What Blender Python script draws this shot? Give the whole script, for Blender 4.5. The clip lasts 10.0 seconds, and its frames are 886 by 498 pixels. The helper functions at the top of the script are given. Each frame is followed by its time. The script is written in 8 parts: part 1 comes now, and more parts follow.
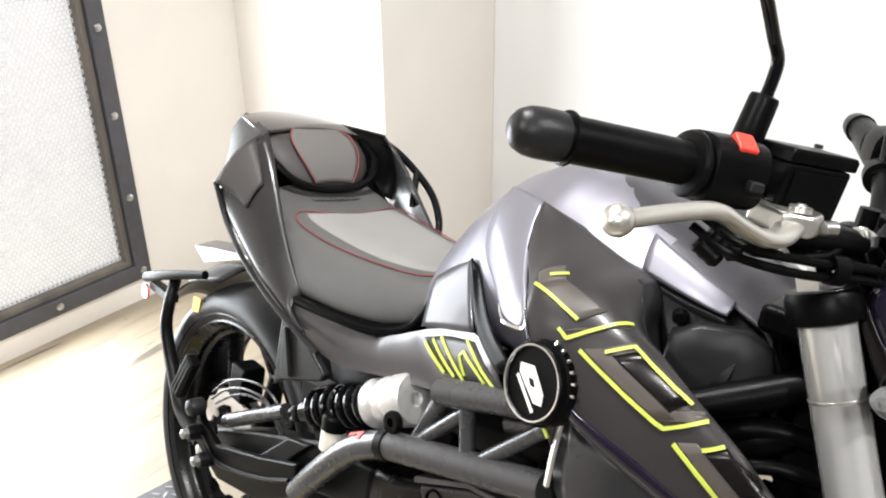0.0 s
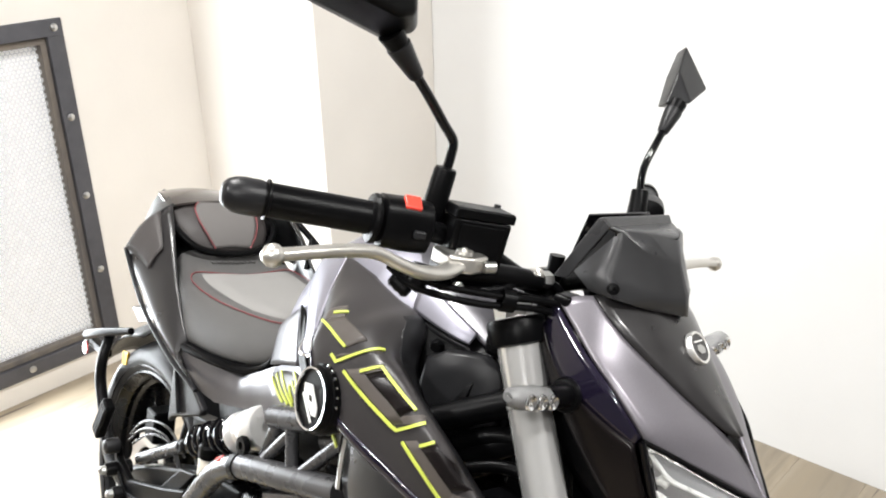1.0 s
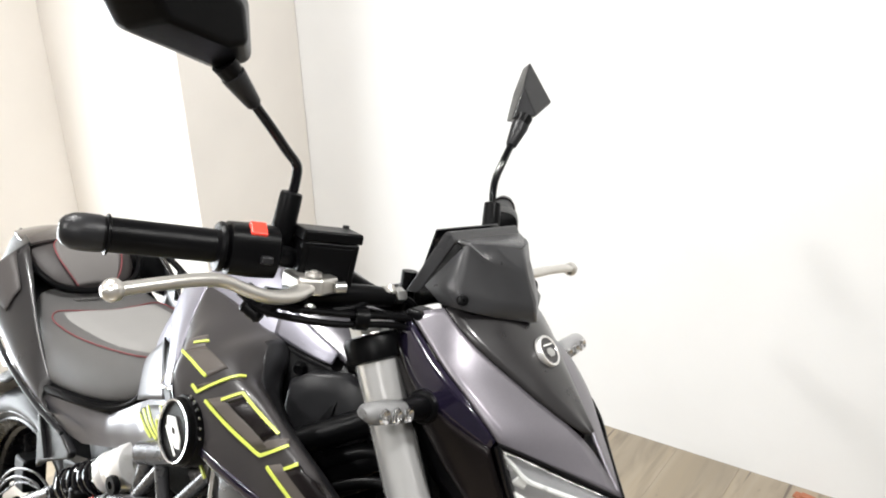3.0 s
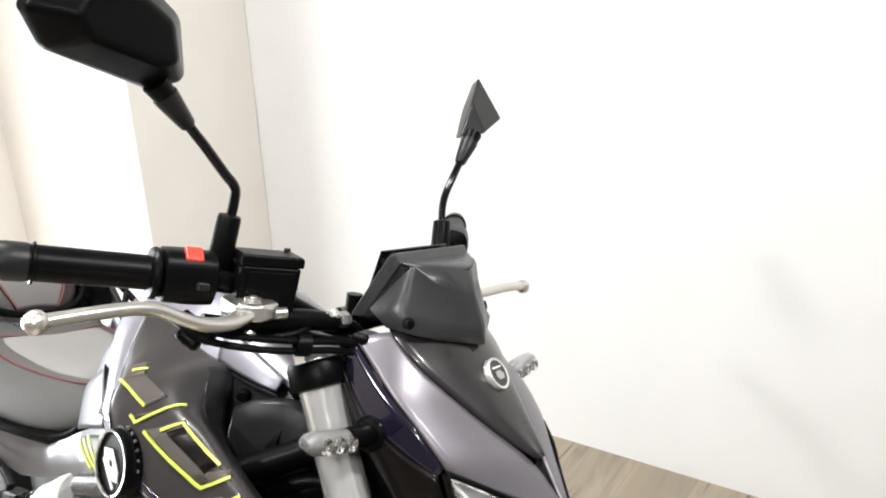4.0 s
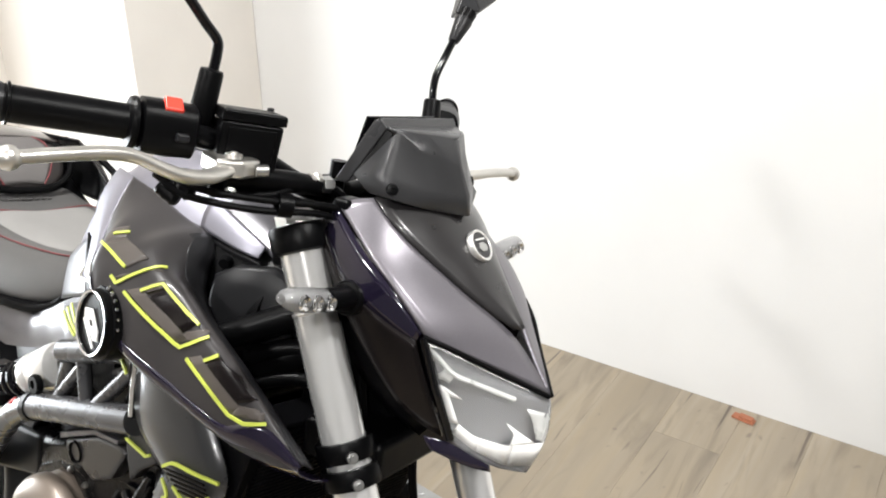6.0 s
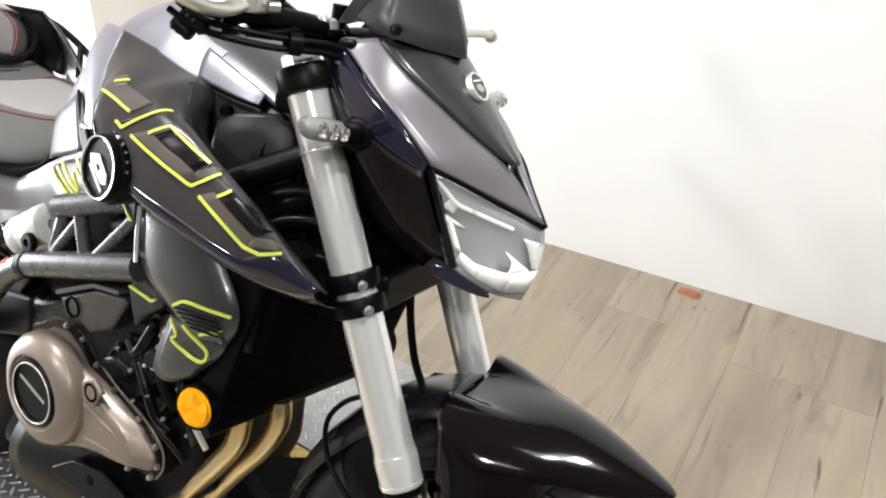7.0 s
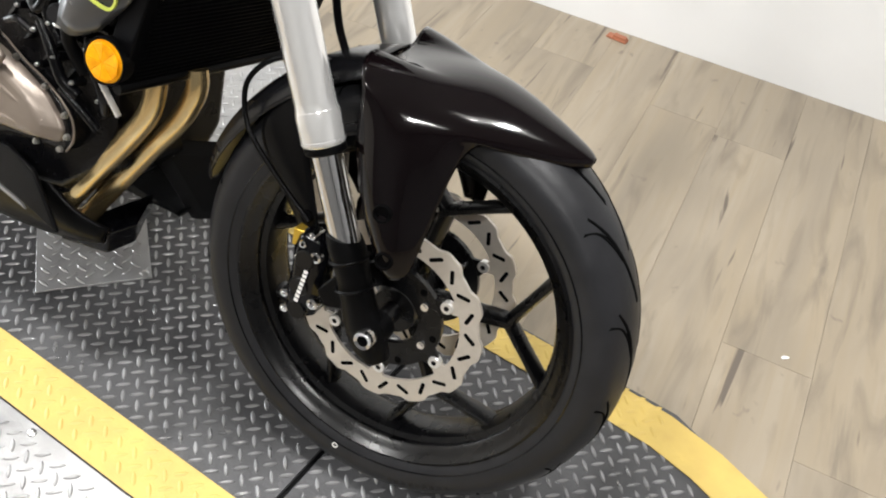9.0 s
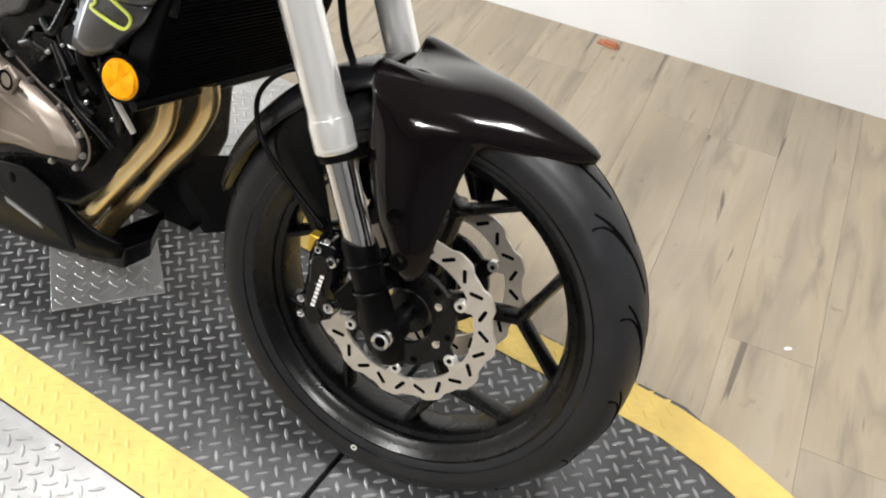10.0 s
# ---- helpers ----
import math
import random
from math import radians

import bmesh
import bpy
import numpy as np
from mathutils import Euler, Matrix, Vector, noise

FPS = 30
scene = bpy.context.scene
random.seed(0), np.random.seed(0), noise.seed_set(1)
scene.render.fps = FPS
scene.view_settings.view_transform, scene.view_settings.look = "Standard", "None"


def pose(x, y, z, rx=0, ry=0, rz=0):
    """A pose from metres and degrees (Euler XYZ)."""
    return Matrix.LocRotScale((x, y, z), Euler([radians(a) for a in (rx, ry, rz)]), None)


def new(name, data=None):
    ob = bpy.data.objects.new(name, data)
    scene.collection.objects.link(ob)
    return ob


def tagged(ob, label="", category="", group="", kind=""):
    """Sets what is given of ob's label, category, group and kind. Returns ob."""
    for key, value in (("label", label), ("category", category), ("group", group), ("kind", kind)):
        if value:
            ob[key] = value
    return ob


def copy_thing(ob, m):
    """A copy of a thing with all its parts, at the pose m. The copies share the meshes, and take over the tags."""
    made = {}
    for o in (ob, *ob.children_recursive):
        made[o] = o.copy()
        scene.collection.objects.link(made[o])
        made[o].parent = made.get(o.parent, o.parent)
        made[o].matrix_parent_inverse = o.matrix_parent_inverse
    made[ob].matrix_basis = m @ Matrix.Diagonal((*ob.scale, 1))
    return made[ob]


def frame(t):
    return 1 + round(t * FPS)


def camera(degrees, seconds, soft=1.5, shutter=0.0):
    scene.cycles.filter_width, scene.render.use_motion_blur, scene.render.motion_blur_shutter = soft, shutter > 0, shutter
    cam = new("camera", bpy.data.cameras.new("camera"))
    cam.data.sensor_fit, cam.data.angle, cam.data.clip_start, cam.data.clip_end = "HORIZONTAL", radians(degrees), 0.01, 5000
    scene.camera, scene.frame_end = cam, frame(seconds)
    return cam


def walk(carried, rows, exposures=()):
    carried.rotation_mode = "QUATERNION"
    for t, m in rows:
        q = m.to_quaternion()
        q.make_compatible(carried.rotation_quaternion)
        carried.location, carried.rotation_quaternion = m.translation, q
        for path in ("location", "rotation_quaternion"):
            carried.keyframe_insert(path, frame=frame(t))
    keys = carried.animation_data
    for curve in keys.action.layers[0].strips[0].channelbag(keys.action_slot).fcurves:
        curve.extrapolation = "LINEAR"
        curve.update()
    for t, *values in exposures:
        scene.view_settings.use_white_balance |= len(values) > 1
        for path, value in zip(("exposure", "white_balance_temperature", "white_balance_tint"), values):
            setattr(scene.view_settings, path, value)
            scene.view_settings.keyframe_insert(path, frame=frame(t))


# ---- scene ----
ROWS = [
    (0, -0.118, -0.545, 1.341, 41.00, -28.37, -0.56),
    (0.3, 0.048, -0.540, 1.371, 44.38, -25.74, 0.57),
    (0.5, 0.135, -0.539, 1.395, 45.09, -23.95, -0.76),
    (1, 0.224, -0.527, 1.401, 42.82, -23.33, -1.68),
    (1.5, 0.250, -0.531, 1.400, 40.39, -23.42, -1.20),
    (2, 0.268, -0.529, 1.402, 38.29, -22.75, -1.24),
    (2.2, 0.274, -0.523, 1.411, 37.88, -22.71, -1.77),
    (3.3, 0.272, -0.506, 1.409, 34.41, -22.33, -2.10),
    (3.5, 0.274, -0.497, 1.409, 33.71, -22.19, -1.88),
    (4, 0.273, -0.482, 1.410, 32.93, -21.87, -2.20),
    (4.5, 0.264, -0.467, 1.400, 33.23, -22.71, -1.89),
    (5, 0.259, -0.454, 1.388, 33.64, -23.41, -1.66),
    (5.2, 0.262, -0.454, 1.377, 33.47, -24.07, -1.06),
    (6.3, 0.295, -0.507, 1.341, 32.65, -28.01, -0.18),
    (6.5, 0.285, -0.525, 1.331, 31.17, -28.89, -1.06),
    (7, 0.273, -0.600, 1.305, 27.93, -32.01, 1.61),
    (7.5, 0.276, -0.623, 1.266, 25.05, -36.15, 4.60),
    (8, 0.287, -0.632, 1.229, 22.60, -39.50, 6.35),
    (8.5, 0.297, -0.648, 1.199, 21.37, -41.93, 7.97),
    (9, 0.309, -0.663, 1.173, 20.16, -44.64, 8.58),
    (9.5, 0.308, -0.678, 1.156, 18.89, -46.23, 9.09),
    (10, 0.304, -0.705, 1.180, 19.82, -43.61, 6.61),
]
cam = camera(52.07, 10.0, soft=2.0)
EXPOSURES = [(0.0, -0.76), (6.5, -0.76), (8.0, -0.64), (10.0, -0.64)]
walk(cam, [(t, pose(x, y, z, 90 + pitch, 0, yaw) @ pose(0, 0, 0, 0, 0, roll)) for t, x, y, z, yaw, pitch, roll in ROWS], EXPOSURES)

# ---- light ----
FLOOR, WALL_X, WALL_Y, CEIL = -0.137, -2.42, 1.63, 2.55
EAST_X, SOUTH_Y = 2.6, -2.9

sky_world = bpy.data.worlds.new("sky")
scene.world = sky_world
sky_world.use_nodes = True
sky_nodes = sky_world.node_tree
sky_tex = sky_nodes.nodes.new("ShaderNodeTexSky")
sky_tex.sky_type, sky_tex.sun_disc, sky_tex.sun_elevation, sky_tex.sun_rotation = "NISHITA", False, radians(40), radians(60)
sky_nodes.links.new(sky_tex.outputs[0], sky_nodes.nodes["Background"].inputs[0])
sky_nodes.nodes["Background"].inputs[1].default_value = 0.12


def area_lamp(name, x, y, z, sx, sy, watts, turn=(0, 0, 0), colour=(1, 1, 1)):
    data = bpy.data.lights.new(name, "AREA")
    data.shape, data.size, data.size_y, data.energy, data.color = "RECTANGLE", sx, sy, watts, colour
    ob = new(name, data)
    ob.matrix_world = pose(x, y, z, *turn)
    return ob


LAMPS = [(-1.0, 0.1), (0.9, 0.3), (-1.0, -1.5), (0.9, -1.5)]
for lx, ly in LAMPS:
    area_lamp("ceiling_lamp_light", lx, ly, CEIL - 0.075, 0.20, 0.18, 75, colour=(1.0, 0.99, 0.97))
area_lamp("window_light", WALL_X + 0.03, 0.1, 0.47, 1.0, 0.9, 75, (0, -90, 0), (0.91, 0.96, 1.0))


# ---- materials ----
def node_material(name, colour, rough=0.5, metal=0.0, coat=0.0, vary=0.06, scale=30.0, fine=0.0, fine_scale=400.0, bump=0.0,
                  stretch=(1, 1, 1), tint=None, island=0.0, spec=0.5, coarse=3.0, rough_vary=0.08):
    """Paint, plastic, metal or rubber: base colour with two scales of variation, roughness wear and fine relief."""
    m = bpy.data.materials.new(name)
    m.use_nodes = True
    t = m.node_tree
    p = t.nodes["Principled BSDF"]
    p.inputs["Metallic"].default_value = metal
    p.inputs["Coat Weight"].default_value = coat
    p.inputs["Coat Roughness"].default_value = 0.04
    p.inputs["Specular IOR Level"].default_value = spec
    co = t.nodes.new("ShaderNodeTexCoord")
    mp = t.nodes.new("ShaderNodeMapping")
    mp.inputs["Scale"].default_value = stretch
    t.links.new(co.outputs["Object"], mp.inputs[0])

    def noise_tex(s, detail):
        n = t.nodes.new("ShaderNodeTexNoise")
        n.inputs["Scale"].default_value, n.inputs["Detail"].default_value = s, detail
        t.links.new(mp.outputs[0], n.inputs[0])
        return n.outputs[0]

    a, b = noise_tex(scale, 6), noise_tex(coarse, 3)
    add = t.nodes.new("ShaderNodeMath")
    add.operation = "ADD"
    t.links.new(a, add.inputs[0]), t.links.new(b, add.inputs[1])
    ramp = t.nodes.new("ShaderNodeMapRange")
    ramp.inputs[1].default_value, ramp.inputs[2].default_value = 0.6, 1.4
    ramp.inputs[3].default_value, ramp.inputs[4].default_value = 0.0, 1.0
    t.links.new(add.outputs[0], ramp.inputs[0])
    mix = t.nodes.new("ShaderNodeMix")
    mix.data_type = "RGBA"
    lo = tint or tuple(c * (1 - vary) for c in colour)
    hi = tuple(min(1, c * (1 + vary)) for c in colour)
    mix.inputs[6].default_value, mix.inputs[7].default_value = (*lo, 1), (*hi, 1)
    t.links.new(ramp.outputs[0], mix.inputs[0])
    out = mix.outputs[2]
    if island:
        info = t.nodes.new("ShaderNodeObjectInfo")
        hsv = t.nodes.new("ShaderNodeHueSaturation")
        val = t.nodes.new("ShaderNodeMapRange")
        val.inputs[3].default_value, val.inputs[4].default_value = 1 - island, 1 + island
        t.links.new(info.outputs["Random"], val.inputs[0])
        t.links.new(val.outputs[0], hsv.inputs["Value"]), t.links.new(out, hsv.inputs["Color"])
        out = hsv.outputs[0]
    t.links.new(out, p.inputs["Base Color"])
    rr = t.nodes.new("ShaderNodeMapRange")
    rr.inputs[3].default_value, rr.inputs[4].default_value = max(0.02, rough - rough_vary), min(1, rough + rough_vary)
    t.links.new(a, rr.inputs[0]), t.links.new(rr.outputs[0], p.inputs["Roughness"])
    if bump:
        bn = t.nodes.new("ShaderNodeBump")
        bn.inputs["Strength"].default_value, bn.inputs["Distance"].default_value = bump, 0.002
        t.links.new(noise_tex(fine_scale, 3), bn.inputs["Height"])
        t.links.new(bn.outputs[0], p.inputs["Normal"])
    return m


M_WALL = node_material("wall_paint", (0.715, 0.712, 0.705), 0.75, vary=0.03, scale=5, bump=0.15, fine_scale=120, coarse=0.8)
# Tone of the unseen end wall, picked to darken reflections.
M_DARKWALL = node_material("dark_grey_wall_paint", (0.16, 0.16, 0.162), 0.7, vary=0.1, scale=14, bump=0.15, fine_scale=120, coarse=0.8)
M_WALLWARM = node_material("warm_wall_paint", (0.74, 0.705, 0.66), 0.75, vary=0.045, scale=5, bump=0.15, fine_scale=120, coarse=0.8)
# Tone of the unseen side wall, set low so gloss black stays dark.
M_GREYWALL = node_material("grey_wall_paint", (0.10, 0.10, 0.10), 0.75, vary=0.04, scale=14, bump=0.15, fine_scale=120, coarse=0.8)
M_LAMPBOWL = node_material("frosted_grey_reflector", (0.30, 0.30, 0.305), 0.42, 0.4, vary=0.1)
M_FROST = node_material("frosted_clear_plastic", (0.62, 0.62, 0.60), 0.3, 0.2, vary=0.08, scale=60)
M_GUIDE = node_material("white_light_guide", (0.86, 0.85, 0.83), 0.3, 0.0, vary=0.04)
M_DARKCAST = node_material("dark_cast_alloy", (0.006, 0.006, 0.0066), 0.34, 0.1, vary=0.2, bump=0.2, fine_scale=300, spec=0.14)
M_TAILGLOSS = node_material("dark_brown_gloss", (0.024, 0.019, 0.018), 0.20, coat=0.5, vary=0.15)
M_CEIL = node_material("ceiling_paint", (0.34, 0.34, 0.34), 0.9, vary=0.02, bump=0.1)
M_BASE = node_material("floor_core", (0.34, 0.285, 0.20), 0.8)
M_FRAME = node_material("window_steel", (0.075, 0.075, 0.085), 0.5, 0.2, vary=0.25, bump=0.15, fine_scale=300)
M_WOODSTRIP = node_material("weathered_strip", (0.13, 0.11, 0.09), 0.8, vary=0.5, scale=22, stretch=(1, 1, 0.25), tint=(0.05, 0.05, 0.055), bump=0.4)
M_MESHWHITE = node_material("perforated_white", (0.75, 0.76, 0.78), 0.5, 0.0, vary=0.03)
M_BOLT = node_material("zinc_bolt", (0.55, 0.55, 0.54), 0.3, 1.0, vary=0.1)
M_PLATE_BLACK = node_material("black_tread_plate", (0.060, 0.060, 0.063), 0.40, 0.2, vary=0.5, scale=9, coarse=2.2, bump=0.3, fine_scale=160, rough_vary=0.18)
# Worn lozenges, their colour lifted further to paint the highlights on them.
M_TREAD = node_material("worn_tread", (0.29, 0.29, 0.295), 0.30, 0.6, vary=0.5, scale=12, bump=0.2, rough_vary=0.12)
M_PLATE_ALU = node_material("aluminium_tread_plate", (0.37, 0.37, 0.37), 0.38, 0.75, vary=0.22, scale=25, bump=0.25, fine_scale=250)
M_YELLOW = node_material("yellow_floor_tape", (0.50, 0.365, 0.095), 0.5, vary=0.2, scale=18, tint=(0.43, 0.305, 0.085), bump=0.25, fine_scale=140)

M_TYRE = node_material("tyre_rubber", (0.0140, 0.0143, 0.0162), 0.42, vary=0.3, scale=40, bump=0.15, fine_scale=500, spec=0.28)
M_RIM = node_material("satin_black_alloy", (0.0016, 0.0016, 0.002), 0.28, 0.0, vary=0.15, bump=0.05, spec=0.35)
M_BLACK = node_material("black_plastic", (0.0022, 0.0022, 0.0025), 0.34, vary=0.2, bump=0.12, fine_scale=700, spec=0.09)
M_BLACKGLOSS = node_material("gloss_black", (0.0022, 0.0022, 0.003), 0.14, coat=0.22, vary=0.2, spec=0.2)
M_GREYPLASTIC = node_material("dark_grey_plastic", (0.012, 0.012, 0.0132), 0.36, vary=0.12, bump=0.15, fine_scale=800, spec=0.25)
M_SATINGREY = node_material("satin_grey_paint", (0.019, 0.0178, 0.0185), 0.30, 0.1, coat=0.15, vary=0.08)
M_PURPLE = node_material("dark_violet_gloss_paint", (0.0105, 0.008, 0.019), 0.12, 0.15, coat=0.7, vary=0.6, scale=1400, tint=(0.004, 0.003, 0.008), spec=0.35)
M_SCREEN = node_material("moulded_grey_plastic", (0.027, 0.027, 0.0285), 0.30, vary=0.12, bump=0.15, fine_scale=800, spec=0.4)
M_COWL = node_material("satin_charcoal_paint", (0.031, 0.0315, 0.0335), 0.30, 0.15, coat=0.2, vary=0.1, spec=0.5)
M_FENDER = node_material("deep_maroon_black_paint", (0.0030, 0.0018, 0.0022), 0.09, 0.0, coat=0.12, vary=0.4, scale=900, tint=(0.0016, 0.0010, 0.0012), spec=0.25, rough_vary=0.02)
M_BLADE = node_material("satin_black_moulding", (0.006, 0.006, 0.007), 0.24, 0.0, vary=0.15, spec=0.4)
M_MAROON = node_material("satin_maroon_black", (0.006, 0.0045, 0.0047), 0.24, 0.0, vary=0.2, scale=300, spec=0.24)
M_SILVER = node_material("lavender_silver_paint", (0.235, 0.230, 0.268), 0.46, 0.75, coat=0.10, vary=0.08, scale=900)
M_BEAK = node_material("warm_graphite_paint", (0.172, 0.162, 0.180), 0.40, 0.62, coat=0.1, vary=0.14, scale=900)
M_TAUPE = node_material("taupe_satin_panel", (0.032, 0.0295, 0.0300), 0.34, 0.0, coat=0.05, vary=0.05, spec=0.22)
M_DECK = node_material("satin_grey_deck_paint", (0.060, 0.058, 0.066), 0.30, 0.35, coat=0.25, vary=0.08, scale=900)
M_COVER = node_material("satin_silver_grey_paint", (0.092, 0.088, 0.094), 0.30, 0.45, coat=0.25, vary=0.08, scale=900)
M_KNEE = node_material("satin_violet_grey_paint", (0.050, 0.047, 0.056), 0.36, 0.15, coat=0.15, vary=0.1, scale=900)
M_TAUPELIGHT = node_material("taupe_light_decal", (0.075, 0.065, 0.059), 0.4, vary=0.04, spec=0.25)
M_LIME = node_material("lime_yellow_line", (0.49, 0.55, 0.09), 0.4, vary=0.05)
M_FORK = node_material("brushed_silver_fork", (0.92, 0.915, 0.905), 0.17, 0.70, vary=0.012, scale=140, stretch=(1, 1, 0.03), rough_vary=0.02)
M_CHROME = node_material("chrome", (0.82, 0.82, 0.83), 0.09, 1.0, vary=0.05)
M_LEVER = node_material("cast_silver_lever", (0.66, 0.64, 0.6), 0.33, 0.9, vary=0.08, bump=0.08)
M_ALU = node_material("machined_aluminium", (0.82, 0.81, 0.79), 0.3, 0.75, vary=0.08)
M_DRUM = node_material("pale_machined_aluminium", (0.74, 0.735, 0.72), 0.30, 0.6, vary=0.06)
M_DISC = node_material("ground_steel_disc", (0.62, 0.575, 0.52), 0.42, 0.65, vary=0.1, scale=80, rough_vary=0.1)
M_BRONZE = node_material("bronze_engine_paint", (0.195, 0.160, 0.132), 0.38, 0.35, coat=0.12, vary=0.1, bump=0.1)
M_ENGINE = node_material("black_engine_casting", (0.0022, 0.0022, 0.0027), 0.26, 0.0, vary=0.3, bump=0.3, fine_scale=260, spec=0.18)
M_EXHAUST = node_material("gold_tinted_steel_pipe", (0.66, 0.51, 0.27), 0.22, 0.9, vary=0.15, scale=18, tint=(0.52, 0.39, 0.20))
M_FRAMEBIKE = node_material("satin_grey_frame_tube", (0.075, 0.075, 0.079), 0.27, 0.45, vary=0.06, bump=0.05)
M_SEAT = node_material("charcoal_vinyl", (0.078, 0.076, 0.075), 0.50, vary=0.1, bump=0.3, fine_scale=900, spec=0.35)
M_SEATGREY = node_material("grey_suede_panel", (0.215, 0.210, 0.204), 0.75, vary=0.06, bump=0.3, fine_scale=1100, spec=0.3)
M_PILLION = node_material("brown_grey_suede_insert", (0.105, 0.098, 0.095), 0.75, vary=0.06, bump=0.3, fine_scale=1100)
M_SEATDARK = node_material("dark_vinyl_insert", (0.035, 0.030, 0.029), 0.55, vary=0.08, bump=0.25, fine_scale=900)
M_REDSEAM = node_material("dark_red_seam", (0.16, 0.030, 0.034), 0.6, vary=0.15)
M_RED = node_material("red_switch", (0.78, 0.05, 0.03), 0.4, vary=0.05)
M_ORANGE = node_material("amber_reflector", (0.86, 0.36, 0.004), 0.22, vary=0.3, scale=90, tint=(0.62, 0.20, 0.001), spec=0.35)
M_REDLENS = node_material("red_tail_lens", (0.45, 0.03, 0.03), 0.2, coat=0.5, vary=0.1)
M_WHITEMARK = node_material("white_print", (0.78, 0.77, 0.75), 0.45, vary=0.04)
M_FIXTURE = node_material("lamp_housing", (0.8, 0.8, 0.8), 0.5, vary=0.02)
M_RADIATOR = node_material("black_radiator_core", (0.0015, 0.0015, 0.002), 0.6, 0.0, vary=0.3, spec=0.06)
M_GOLDCAP = node_material("gold_caliper_cap", (0.62, 0.40, 0.05), 0.35, 0.6, vary=0.1)
M_CREAM = node_material("translucent_bottle", (0.62, 0.58, 0.5), 0.4, vary=0.05)


def glass_material(name, colour, rough=0.03, ior=1.45):
    m = bpy.data.materials.new(name)
    m.use_nodes = True
    p = m.node_tree.nodes["Principled BSDF"]
    p.inputs["Base Color"].default_value = (*colour, 1)
    p.inputs["Transmission Weight"].default_value = 1.0
    p.inputs["Roughness"].default_value, p.inputs["IOR"].default_value = rough, ior
    return m


def glow_material(name, colour, strength):
    m = bpy.data.materials.new(name)
    m.use_nodes = True
    p = m.node_tree.nodes["Principled BSDF"]
    p.inputs["Emission Color"].default_value, p.inputs["Emission Strength"].default_value = (*colour, 1), strength
    return m


M_LENS = glass_material("clear_lens", (0.95, 0.955, 0.96), 0.06, 1.25)
M_MIRROR = node_material("mirror_glass", (0.9, 0.9, 0.9), 0.03, 1.0, vary=0.0, rough_vary=0.01)
M_DIFFUSER = glow_material("lamp_diffuser", (1.0, 0.97, 0.92), 9.0)
M_OUTSIDE = glow_material("bright_outdoors", (0.97, 0.98, 1.0), 1.0)


